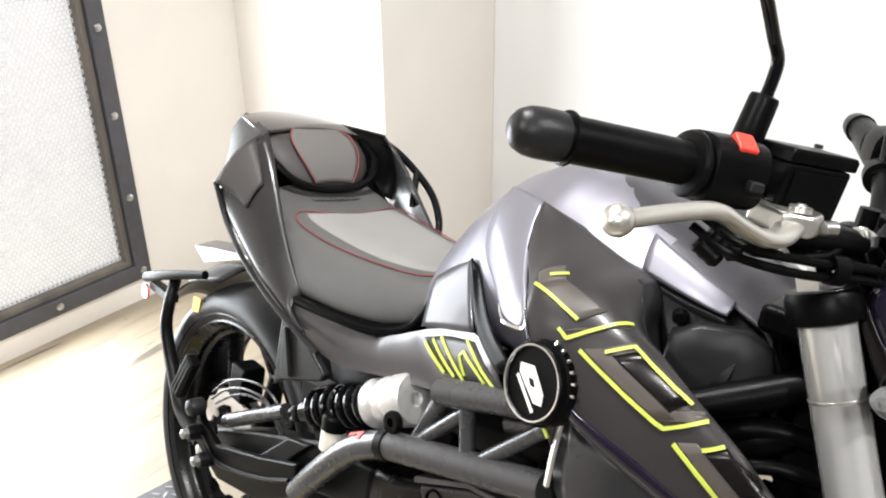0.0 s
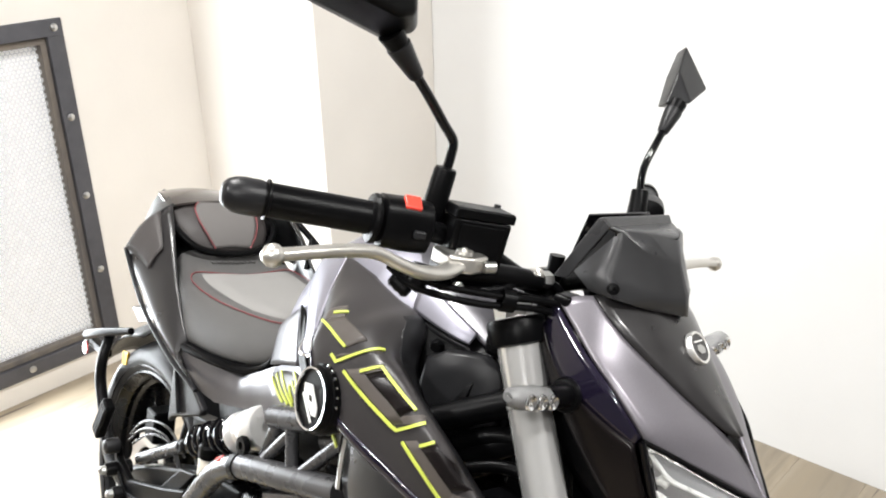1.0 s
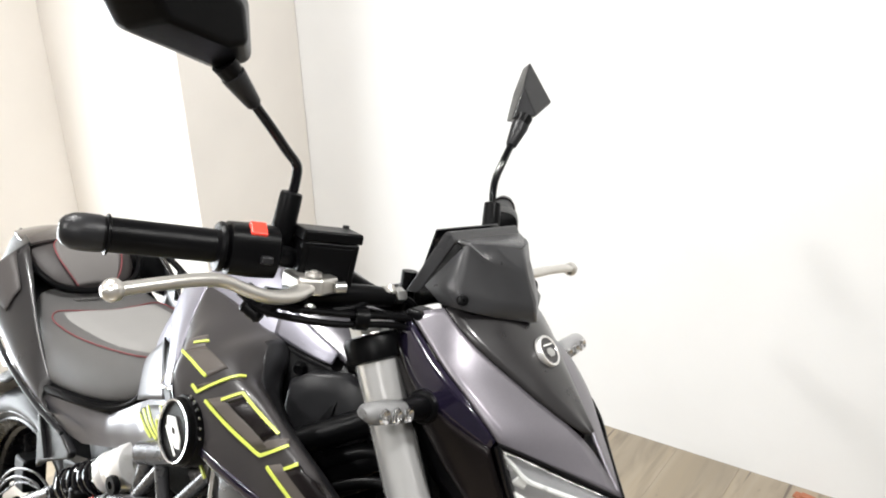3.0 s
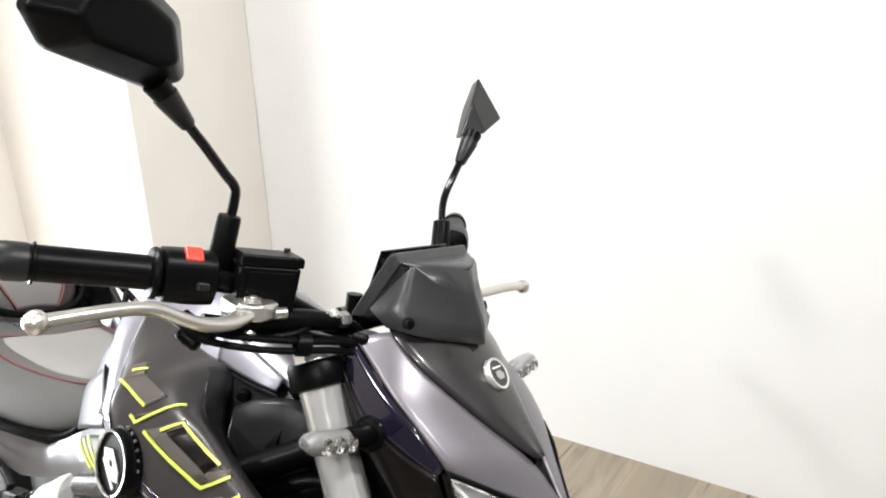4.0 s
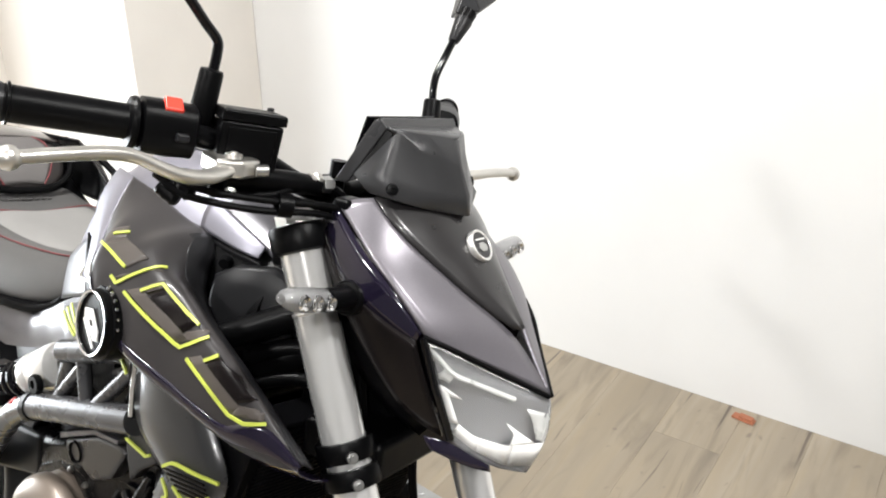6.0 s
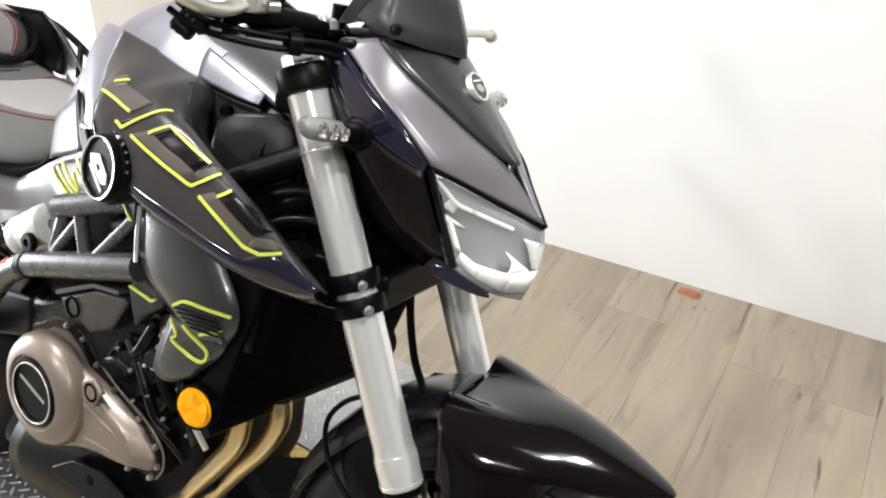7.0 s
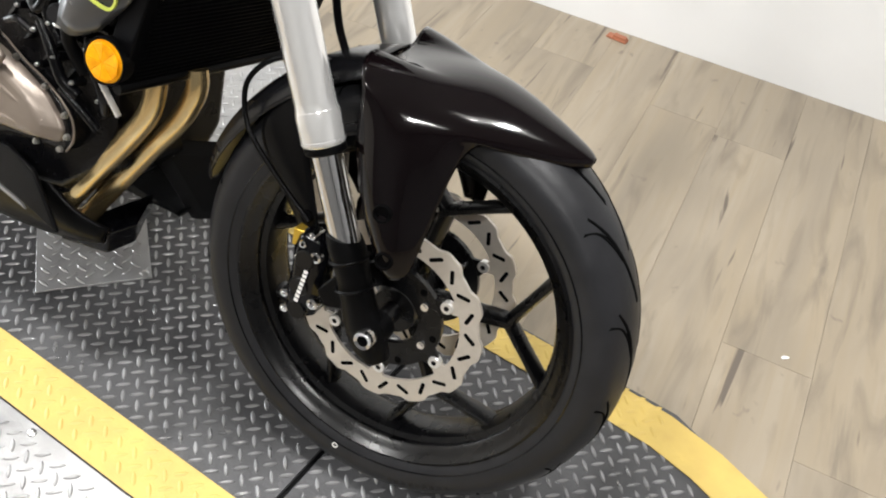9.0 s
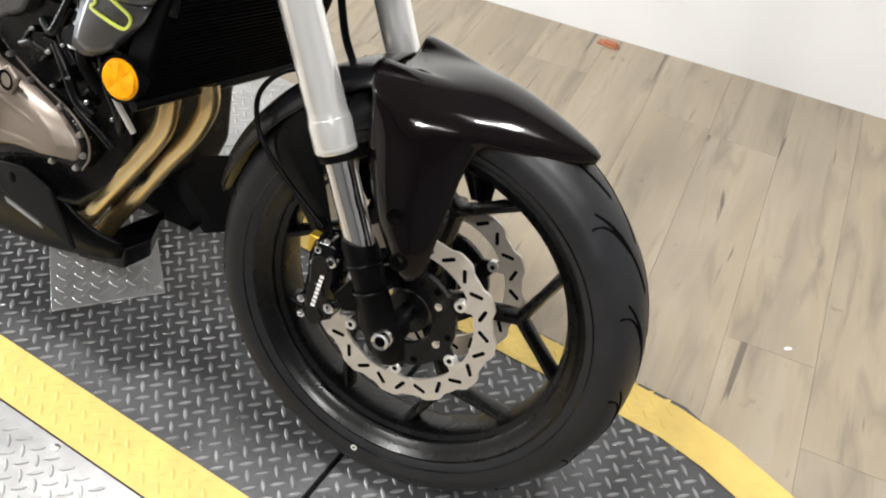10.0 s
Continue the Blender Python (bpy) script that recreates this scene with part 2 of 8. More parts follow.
def plank_material():
    """Vinyl plank with long grain, dark weathered stains and a tone of its own per plank."""
    m = bpy.data.materials.new("vinyl_oak_plank")
    m.use_nodes = True
    t = m.node_tree
    p = t.nodes["Principled BSDF"]
    geo = t.nodes.new("ShaderNodeNewGeometry")
    info = t.nodes.new("ShaderNodeObjectInfo")
    shift = t.nodes.new("ShaderNodeVectorMath")
    shift.operation = "MULTIPLY_ADD"
    comb = t.nodes.new("ShaderNodeCombineXYZ")
    t.links.new(info.outputs["Random"], comb.inputs[0]), t.links.new(info.outputs["Random"], comb.inputs[1])
    t.links.new(comb.outputs[0], shift.inputs[0])
    shift.inputs[1].default_value = (37, 19, 0)
    t.links.new(geo.outputs["Position"], shift.inputs[2])

    def grain(scale, stretch, detail, distort=0.0):
        mp = t.nodes.new("ShaderNodeMapping")
        mp.inputs["Scale"].default_value = stretch
        n = t.nodes.new("ShaderNodeTexNoise")
        n.inputs["Scale"].default_value, n.inputs["Detail"].default_value, n.inputs["Distortion"].default_value = scale, detail, distort
        t.links.new(shift.outputs[0], mp.inputs[0]), t.links.new(mp.outputs[0], n.inputs[0])
        return n.outputs[0]

    fine, broad = grain(70, (1, 0.045, 1), 6, 0.4), grain(6, (1, 0.2, 1), 4, 0.5)
    stain, smear, crack, knot = grain(8.5, (1, 0.17, 1), 5, 0.7), grain(19, (1, 0.14, 1), 6, 1.0), grain(30, (1, 0.07, 1), 3, 0.6), grain(26, (1, 0.75, 1), 2, 0.3)

    def blend(fac, lo, hi, a=None, b=None, c1=None, c2=None):
        r = t.nodes.new("ShaderNodeMapRange")
        r.inputs[1].default_value, r.inputs[2].default_value = lo, hi
        t.links.new(fac, r.inputs[0])
        x = t.nodes.new("ShaderNodeMix")
        x.data_type = "RGBA"
        t.links.new(r.outputs[0], x.inputs[0])
        for slot, link, col in ((6, a, c1), (7, b, c2)):
            if link is not None:
                t.links.new(link, x.inputs[slot])
            else:
                x.inputs[slot].default_value = (*col, 1)
        return x.outputs[2]

    wood = blend(broad, 0.3, 0.7, c1=(0.290, 0.236, 0.164), c2=(0.340, 0.294, 0.230))
    wood = blend(fine, 0.40, 0.80, a=wood, c2=(0.300, 0.245, 0.170))
    wood = blend(stain, 0.42, 0.72, a=wood, c2=(0.252, 0.214, 0.164))
    wood = blend(smear, 0.50, 0.74, a=wood, c2=(0.182, 0.153, 0.117))
    wood = blend(crack, 0.66, 0.71, a=wood, c2=(0.12, 0.098, 0.078))
    wood = blend(knot, 0.72, 0.80, a=wood, c2=(0.20, 0.165, 0.13))
    hsv = t.nodes.new("ShaderNodeHueSaturation")
    val = t.nodes.new("ShaderNodeMapRange")
    val.inputs[3].default_value, val.inputs[4].default_value = 0.96, 1.04
    t.links.new(info.outputs["Random"], val.inputs[0]), t.links.new(val.outputs[0], hsv.inputs["Value"])
    t.links.new(wood, hsv.inputs["Color"]), t.links.new(hsv.outputs[0], p.inputs["Base Color"])
    rough = t.nodes.new("ShaderNodeMapRange")
    rough.inputs[3].default_value, rough.inputs[4].default_value = 0.42, 0.60
    t.links.new(broad, rough.inputs[0]), t.links.new(rough.outputs[0], p.inputs["Roughness"])
    bn = t.nodes.new("ShaderNodeBump")
    bn.inputs["Strength"].default_value, bn.inputs["Distance"].default_value = 0.25, 0.001
    t.links.new(fine, bn.inputs["Height"]), t.links.new(bn.outputs[0], p.inputs["Normal"])
    return m


M_PLANK = plank_material()


# ---- shapes: each returns (points, faces) ----
def join(*shapes):
    pts, faces = [], []
    for v, f in shapes:
        n = len(pts)
        pts += [Vector(p) for p in v]
        faces += [tuple(i + n for i in face) for face in f]
    return pts, faces


def moved(shape, m):
    return [m @ Vector(p) for p in shape[0]], shape[1]


def flipped_y(shape):
    return [Vector((p[0], -p[1], p[2])) for p in shape[0]], [tuple(reversed(f)) for f in shape[1]]


def box(x0, x1, y0, y1, z0, z1):
    v = [Vector((x, y, z)) for z in (z0, z1) for y in (y0, y1) for x in (x0, x1)]
    return v, [(0, 2, 3, 1), (4, 5, 7, 6), (0, 1, 5, 4), (2, 6, 7, 3), (0, 4, 6, 2), (1, 3, 7, 5)]


def loft(rings, caps=True, closed=True):
    """A skin over rings with the same number of points."""
    n = len(rings[0])
    v = [Vector(p) for ring in rings for p in ring]
    f = []
    last = n if closed else n - 1
    for i in range(len(rings) - 1):
        for j in range(last):
            k = (j + 1) % n
            f.append((i * n + j, i * n + k, (i + 1) * n + k, (i + 1) * n + j))
    if caps and closed:
        f += [tuple(reversed(range(n))), tuple((len(rings) - 1) * n + j for j in range(n))]
    return v, f


def frame_along(d):
    d = Vector(d).normalized()
    a = d.orthogonal().normalized()
    return a, d.cross(a)


def smooth_path(points, steps=5):
    p = [Vector(q) for q in points]
    if len(p) < 3:
        return p
    p = [2 * p[0] - p[1], *p, 2 * p[-1] - p[-2]]
    out = []
    for i in range(1, len(p) - 2):
        for s in range(steps):
            t = s / steps
            out.append(0.5 * (2 * p[i] + (p[i + 1] - p[i - 1]) * t + (2 * p[i - 1] - 5 * p[i] + 4 * p[i + 1] - p[i + 2]) * t * t
                              + (3 * p[i] - p[i - 1] - 3 * p[i + 1] + p[i + 2]) * t ** 3))
    return out + [p[-2]]


def tube(points, r, n=12, smooth=True, steps=5):
    """A round bar along a path; r is one radius or one for each end."""
    path = smooth_path(points, steps) if smooth else [Vector(q) for q in points]
    r0, r1 = r if isinstance(r, tuple) else (r, r)
    rings, a = [], None
    for i, q in enumerate(path):
        d = (path[min(i + 1, len(path) - 1)] - path[max(i - 1, 0)]).normalized()
        if a is None:
            a, b = frame_along(d)
        a = (a - d * a.dot(d)).normalized()
        b = d.cross(a)
        rr = r0 + (r1 - r0) * i / max(1, len(path) - 1)
        rings.append([q + (a * math.cos(2 * math.pi * k / n) + b * math.sin(2 * math.pi * k / n)) * rr for k in range(n)])
    return loft(rings)


def lathe(profile, n=32, base=(0, 0, 0), axis=(0, 0, 1), caps=True):
    """Profile rows (radius, way along the axis)."""
    a, b = frame_along(axis)
    d, base = Vector(axis).normalized(), Vector(base)
    return loft([[base + d * h + (a * math.cos(2 * math.pi * k / n) + b * math.sin(2 * math.pi * k / n)) * r for k in range(n)] for r, h in profile], caps)


def prism(outline, depth):
    """A flat outline of places, made solid along the vector depth."""
    p = [Vector(q) for q in outline]
    return loft([p, [q + Vector(depth) for q in p]])


def strip(points, width, lift, normal=(0, -1, 0)):
    """A thin raised ribbon along a path that lies on a surface with that normal."""
    p, nrm = [Vector(q) for q in points], Vector(normal).normalized()
    rings = []
    for i, q in enumerate(p):
        d = (p[min(i + 1, len(p) - 1)] - p[max(i - 1, 0)]).normalized()
        side = nrm.cross(d).normalized() * width / 2
        rings.append([q - side - nrm * lift, q + side - nrm * lift, q + side + nrm * lift, q - side + nrm * lift])
    return loft(rings)


# ---- objects ----
def data_from(name, shape, material, smooth=35):
    me = bpy.data.meshes.new(name)
    me.from_pydata([tuple(p) for p in shape[0]], [], shape[1])
    bm = bmesh.new()
    bm.from_mesh(me)
    bmesh.ops.recalc_face_normals(bm, faces=bm.faces)
    bm.to_mesh(me)
    bm.free()
    me.materials.append(material)
    me.polygons.foreach_set("use_smooth", [smooth > 0] * len(me.polygons))
    if 0 < smooth < 180:
        me.set_sharp_from_angle(angle=radians(smooth))
    me.update()
    return me


def part(name, shape, material, parent=None, label="", bevel=0.0, subsurf=0, smooth=35, segments=2):
    """One mesh object, under a thing or a part; its points are given in the thing's own frame."""
    ob = new(name, data_from(name, shape, material, 0 if subsurf else smooth))
    if subsurf:
        ob.data.polygons.foreach_set("use_smooth", [True] * len(ob.data.polygons))
        s = ob.modifiers.new("round", "SUBSURF")
        s.levels = s.render_levels = subsurf
        s.boundary_smooth = "PRESERVE_CORNERS"
    if bevel:
        b = ob.modifiers.new("edge", "BEVEL")
        b.width, b.segments, b.limit_method, b.angle_limit, b.harden_normals = bevel, segments, "ANGLE", radians(32), True
        ob.data.polygons.foreach_set("use_smooth", [True] * len(ob.data.polygons))
    if parent is not None:
        ob.parent = parent
    if label:
        tagged(ob, label)
    return ob


def empty(name, m=None):
    ob = new(name)
    ob.empty_display_size = 0.1
    if m is not None:
        ob.matrix_world = m
    return ob


# ---- the room ----
def structure(name, shape, material, label, category, **kw):
    return tagged(part(name, shape, material, **kw), label, category, kind="structure")


T = 0.14
WIN_Y0, WIN_Y1, WIN_Z0, WIN_Z1 = -0.42, 0.69, -0.05, 0.985
floor_ob = structure("floor", box(WALL_X - T, EAST_X + T, SOUTH_Y - T, WALL_Y + T, FLOOR - 0.12, FLOOR - 0.006), M_BASE, "vinyl oak plank floor of the workshop showroom", "floor", smooth=0)
wall_west_shape = join(box(WALL_X - T, WALL_X, SOUTH_Y, WIN_Y0, FLOOR, CEIL), box(WALL_X - T, WALL_X, WIN_Y1, WALL_Y, FLOOR, CEIL),
                       box(WALL_X - T, WALL_X, WIN_Y0, WIN_Y1, FLOOR, WIN_Z0), box(WALL_X - T, WALL_X, WIN_Y0, WIN_Y1, WIN_Z1, CEIL))
structure("wall_west", wall_west_shape, M_WALLWARM, "warm white painted wall with a low screened window", "wall", smooth=0)
structure("wall_north", join(box(WALL_X - T, EAST_X + T, WALL_Y, WALL_Y + T, FLOOR, CEIL)), M_WALL, "plain white painted wall behind the motorcycle", "wall", smooth=0)
structure("wall_pilaster", box(WALL_X + 0.001, -1.79, 1.14, WALL_Y - 0.001, FLOOR + 0.001, CEIL - 0.001), M_WALLWARM, "boxed-out warm white column in the corner", "wall", bevel=0.004)
# Both walls below are out of view, their dark tone made up for reflections.
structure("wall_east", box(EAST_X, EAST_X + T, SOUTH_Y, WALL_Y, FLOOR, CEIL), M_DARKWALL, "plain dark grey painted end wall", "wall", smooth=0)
structure("wall_south", box(WALL_X - T, EAST_X + T, SOUTH_Y - T, SOUTH_Y, FLOOR, CEIL), M_GREYWALL, "plain grey painted side wall", "wall", smooth=0)
# Ceiling is out of view; its grey is chosen to hold back fill.
structure("ceiling", box(WALL_X - T, EAST_X + T, SOUTH_Y - T, WALL_Y + T, CEIL, CEIL + 0.1), M_CEIL, "grey painted ceiling", "ceiling", smooth=0)
structure("backdrop", box(WALL_X - 1.2, WALL_X - 1.18, -2.2, 2.4, -0.8, 2.4), M_OUTSIDE, "overexposed bright daylight outside the window", "backdrop", smooth=0)

# planks along y, staggered joints
PW, PL, PG = 0.178, 1.22, 0.0003
plank_mesh = data_from("plank", box(PG, PW - PG, PG, PL - PG, -0.006, 0.0), M_PLANK, 0)
rng = random.Random(5)
col = 0
px = WALL_X
while px < EAST_X:
    py = SOUTH_Y - rng.uniform(0.1, 1.1)
    while py < WALL_Y:
        a, b = max(py, SOUTH_Y), min(py + PL, WALL_Y)
        c = min(px + PW, EAST_X)
        if b - a > 0.03:
            if b - a > PL - 0.001 and c - px > PW - 0.001:
                me = plank_mesh
            else:
                me = data_from("plank", box(PG, c - px - PG, PG, b - a - PG, -0.006, 0.0), M_PLANK, 0)
            plank = new("plank", me)
            plank.location = (px, a, FLOOR)
            plank.parent = floor_ob
        py += PL
    px += PW

# window: steel angle frame, weathered strip, perforated screen, round bolts
window = tagged(empty("window_1", pose(WALL_X, 0, 0)), "black steel framed window with a white perforated screen", "window", kind="structure")
FW = 0.05


def frame_bars(y0, y1, z0, z1, w, x0, x1):
    return [box(x0, x1, y0, y1, z1 - w, z1), box(x0, x1, y0, y1, z0, z0 + w), box(x0, x1, y0, y0 + w, z0 + w, z1 - w), box(x0, x1, y1 - w, y1, z0 + w, z1 - w)]


for bar in frame_bars(WIN_Y0 - 0.012, WIN_Y1 + 0.022, WIN_Z0 - 0.014, WIN_Z1 + 0.02, FW, -0.03, 0.008):
    part("window_frame", bar, M_FRAME, window, bevel=0.002)
for bar in frame_bars(WIN_Y0 + 0.038, WIN_Y1 - 0.03, WIN_Z0 + 0.037, WIN_Z1 - 0.032, 0.019, -0.045, -0.004):
    part("weathered_strip", bar, M_WOODSTRIP, window, "rusty weathered inner strip", bevel=0.002)
bolt_shape = lathe([(0.0, 0.006), (0.006, 0.0055), (0.0105, 0.003), (0.0115, 0.0)], 14, axis=(1, 0, 0), caps=False)
bolt_mesh = data_from("bolt", bolt_shape, M_BOLT)
for by, bz in [(WIN_Y1 - 0.004, z) for z in (0.98, 0.713, 0.463, 0.21, -0.035)] + [(y, -0.038) for y in (0.41, 0.13, -0.15)] + [(y, 0.98) for y in (0.41, 0.13, -0.15)]:
    bolt = new("bolt", bolt_mesh)
    bolt.parent, bolt.location = window, (0.008, by, bz)


def perforated(y0, y1, z0, z1, pitch, rad, x):
    """A sheet with staggered round holes, one hexagonal cell round each hole."""
    v, f = [], []
    rows = int((z1 - z0) / (pitch * 0.866))
    cols = int((y1 - y0) / pitch)
    for i in range(rows):
        for j in range(cols):
            cy, cz = y0 + (j + 0.5 * (i % 2)) * pitch, z0 + i * pitch * 0.866
            n = len(v)
            for k in range(6):
                a = math.pi / 6 + k * math.pi / 3
                v.append(Vector((x, cy + math.cos(a) * pitch / 1.732, cz + math.sin(a) * pitch / 1.732)))
            for k in range(6):
                a = math.pi / 6 + k * math.pi / 3
                v.append(Vector((x, cy + math.cos(a) * rad, cz + math.sin(a) * rad)))
            f += [(n + k, n + (k + 1) % 6, n + 6 + (k + 1) % 6, n + 6 + k) for k in range(6)]
    return v, f


screen = part("perforated_screen", perforated(WIN_Y0 + 0.05, WIN_Y1 - 0.04, WIN_Z0 + 0.05, WIN_Z1 - 0.04, 0.0135, 0.0034, -0.03), M_MESHWHITE, window, "white perforated metal screen", smooth=0)

# ceiling lamps
lamp_group = "ceiling lamps"
first_lamp = None
for lx, ly in LAMPS:
    m = pose(lx, ly, CEIL)
    if first_lamp is None:
        first_lamp = tagged(empty("ceiling_light", m), "long white ceiling light with a glowing diffuser", "ceiling light", lamp_group)
        part("housing", box(-0.36, 0.36, -0.10, 0.10, -0.05, 0.0), M_FIXTURE, first_lamp, bevel=0.008)
        part("diffuser", box(-0.34, 0.34, -0.08, 0.08, -0.066, -0.051), M_DIFFUSER, first_lamp, bevel=0.004)
    else:
        copy_thing(first_lamp, m)

# ---- the lift table ----
TABLE = pose(0, 0, 0, 0, 0, -7.5)
table = tagged(empty("lift_table", TABLE), "black tread plate motorcycle lift table edged with yellow tape", "lift table")
V0, V1, U0, U1, UC = -0.25, 0.365, -1.53, 0.95, 0.345
SEAM = -0.062
front_outline = [(SEAM + 0.004, V0, 0), (0.5, V0, 0), (U1, -0.12, 0), (U1, 0.14, 0), (UC, V1, 0), (SEAM + 0.004, V1, 0)]
part("front_deck", prism(front_outline, (0, 0, -0.05)), M_PLATE_BLACK, table, bevel=0.002)
part("rear_deck", box(U0, SEAM - 0.004, V0, V1, -0.05, 0), M_PLATE_BLACK, table, bevel=0.002)
part("underframe", box(U0 + 0.05, UC, V0 + 0.04, V1 - 0.04, FLOOR, -0.05), M_ENGINE, table)
part("hinge_strip", box(SEAM - 0.004, SEAM + 0.004, V0, V1, -0.02, -0.006), M_BLACK, table, "dark greasy joint")


def tape(points, width):
    p = [Vector((*q, 0.0018)) for q in points]
    return strip(p, width, 0.0006, (0, 0, 1))


part("yellow_tape", tape([(U0 + 0.01, -0.208), (0.5, -0.208), (0.9, -0.1)], 0.083), M_YELLOW, table, "worn yellow tape")
part("yellow_tape", tape([(-1.4, 0.324), (0.20, 0.322), (0.335, 0.318), (0.42, 0.302), (U1 - 0.02, 0.128)], 0.074), M_YELLOW, table, "worn yellow tape")


def treads(inside, u0, u1, v0, v1, pitch, length, width, height, turn=0.0):
    """Raised lozenges of tread plate, every second one turned by a right angle."""
    v, f = [], []
    n_u, n_v = int((u1 - u0) / pitch), int((v1 - v0) / pitch)
    for i in range(n_u + 1):
        for j in range(n_v + 1):
            cu, cv = u0 + i * pitch, v0 + j * pitch
            if not inside(cu, cv):
                continue
            a = radians(45 if (i + j) % 2 else -45) + turn
            du, dv = Vector((math.cos(a), math.sin(a), 0)), Vector((-math.sin(a), math.cos(a), 0))
            c = Vector((cu, cv, 0.0003))
            ring = [(-1, 0), (-0.55, -0.8), (0, -1), (0.55, -0.8), (1, 0), (0.55, 0.8), (0, 1), (-0.55, 0.8)]
            k = len(v)
            v += [c + du * x * length / 2 + dv * y * width / 2 for x, y in ring]
            v += [c + du * x * length * 0.36 + dv * y * width * 0.26 + Vector((0, 0, height)) for x, y in ring]
            f += [(k + m, k + (m + 1) % 8, k + 8 + (m + 1) % 8, k + 8 + m) for m in range(8)] + [tuple(k + 8 + m for m in range(8))]
    return v, f


def on_deck(u, v):
    if not (U0 + 0.012 < u < U1 - 0.02 and -0.162 < v < 0.282) or abs(u - SEAM) < 0.014:
        return False
    if u > UC and v > 0.282 - (u - UC) * 0.36:
        return False
    return True


def rotated_grid(inside, u0, u1, v0, v1, angle, **kw):
    c, s = math.cos(angle), math.sin(angle)
    shape = treads(lambda x, y: inside(x * c - y * s, x * s + y * c), u0, u1, v0, v1, **kw)
    return moved(shape, Matrix.Rotation(angle, 4, "Z"))


deck_treads = part("tread_pattern", rotated_grid(on_deck, -2.0, 1.6, -1.3, 1.6, radians(45), pitch=0.0211, length=0.0245, width=0.0066, height=0.0018, turn=radians(45)), M_TREAD, table, "worn raised lozenges", smooth=0)
tagged(deck_treads, kind="stuff")


def on_tape(u, v):
    if u > 0.46 or u < U0 + 0.02:
        return False
    return abs(v + 0.208) < 0.034 or (abs(v - 0.322) < 0.032 and u < 0.33)


# the same lozenges pressing through the tape
tagged(part("taped_treads", moved(rotated_grid(on_tape, -2.0, 1.6, -1.3, 1.6, radians(45), pitch=0.0211, length=0.026, width=0.0075, height=0.0014, turn=radians(45)), pose(0, 0, 0.002)), M_YELLOW, table, "tread lozenges pressing through the yellow tape", smooth=180), kind="stuff")

# aluminium side wings
for name, v0, v1, u0, u1 in (("side_wing", -0.75, -0.2506, -1.5, 0.35), ("side_wing", 0.369, 0.70, -1.5, -0.53)):
    wing = tagged(empty(name, TABLE), "bright aluminium tread plate wing beside the lift table", "side wing", "lift table wings")
    part("wing_plate", box(u0, u1, v0, v1, -0.012, -0.002), M_PLATE_ALU, wing, bevel=0.001)
    part("wing_support", box(u0 + 0.03, u1 - 0.03, v0 + 0.03, v1 - 0.03, FLOOR, -0.012), M_ENGINE, wing)
    tr = part("tread_pattern", moved(rotated_grid(lambda x, y: u0 + 0.014 < x < u1 - 0.014 and v0 + 0.014 < y < v1 - 0.014, -2.0, 1.6, -1.6, 1.8, radians(45), pitch=0.0211, length=0.0245, width=0.0066, height=0.0015, turn=radians(45)), pose(0, 0, -0.002)), M_PLATE_ALU, wing, smooth=0)
    tagged(tr, kind="stuff")
    for u in (u0 + 0.06, -0.95, -0.413, u1 - 0.06):
        if u0 < u < u1:
            part("wing_bolt", lathe([(0.0, 0.004), (0.004, 0.0038), (0.0065, 0.002), (0.007, 0)], 12, (u, v1 - 0.012 if v0 < 0 else v0 + 0.012, -0.002), caps=False), M_BOLT, wing)

# loose square of tread plate under the stand
pad = tagged(empty("stand_plate", TABLE @ pose(-0.632, 0.043, 0.0022, 0, 0, 50)), "small square of bright aluminium tread plate on the deck", "stand plate")
part("plate", box(-0.092, 0.092, -0.092, 0.092, 0, 0.004), M_PLATE_ALU, pad, bevel=0.001)
tagged(part("tread_pattern", moved(rotated_grid(lambda x, y: abs(x) < 0.081 and abs(y) < 0.081, -0.15, 0.15, -0.15, 0.15, radians(40), pitch=0.0205, length=0.024, width=0.0064, height=0.0015, turn=radians(45)), pose(0, 0, 0.004)), M_PLATE_ALU, pad, smooth=0), kind="stuff")
part("corner_bolt", lathe([(0.0, 0.004), (0.004, 0.0038), (0.0065, 0.002), (0.007, 0)], 12, (0.082, -0.082, 0.004), caps=False), M_BOLT, pad)

# litter on the floor
chip = tagged(part("paper_scrap", prism([(0, 0, 0), (0.022, 0.004, 0), (0.026, 0.012, 0), (0.008, 0.016, 0), (-0.004, 0.008, 0)], (0, 0, 0.0015)), M_WHITEMARK), "small torn white paper scrap on the plank floor", "paper scrap")
chip.matrix_world = pose(0.545, 0.665, FLOOR + 0.0004, 0, 0, 25) @ Matrix.Scale(0.6, 4)
wedge = tagged(part("orange_wedge", join(box(-0.03, 0.03, -0.012, 0.012, 0, 0.006), box(-0.012, 0.026, -0.009, 0.009, 0.006, 0.013)), M_REDSEAM, bevel=0.002), "small orange-brown plastic wedge lying by the wall", "wedge")
wedge.data.materials[0] = node_material("orange_brown_plastic", (0.34, 0.12, 0.06), 0.55, vary=0.2)
wedge.matrix_world = pose(-0.099, 1.585, FLOOR + 0.0004, 0, 0, -8)
crumb = tagged(part("grit_crumb", lathe([(0.003, 0.0), (0.0045, 0.0015), (0.0035, 0.004), (0.001, 0.005)], 7), M_ENGINE), "tiny dark crumb of grit on the floor", "grit")
crumb.matrix_world = pose(-1.67, -0.16, FLOOR)

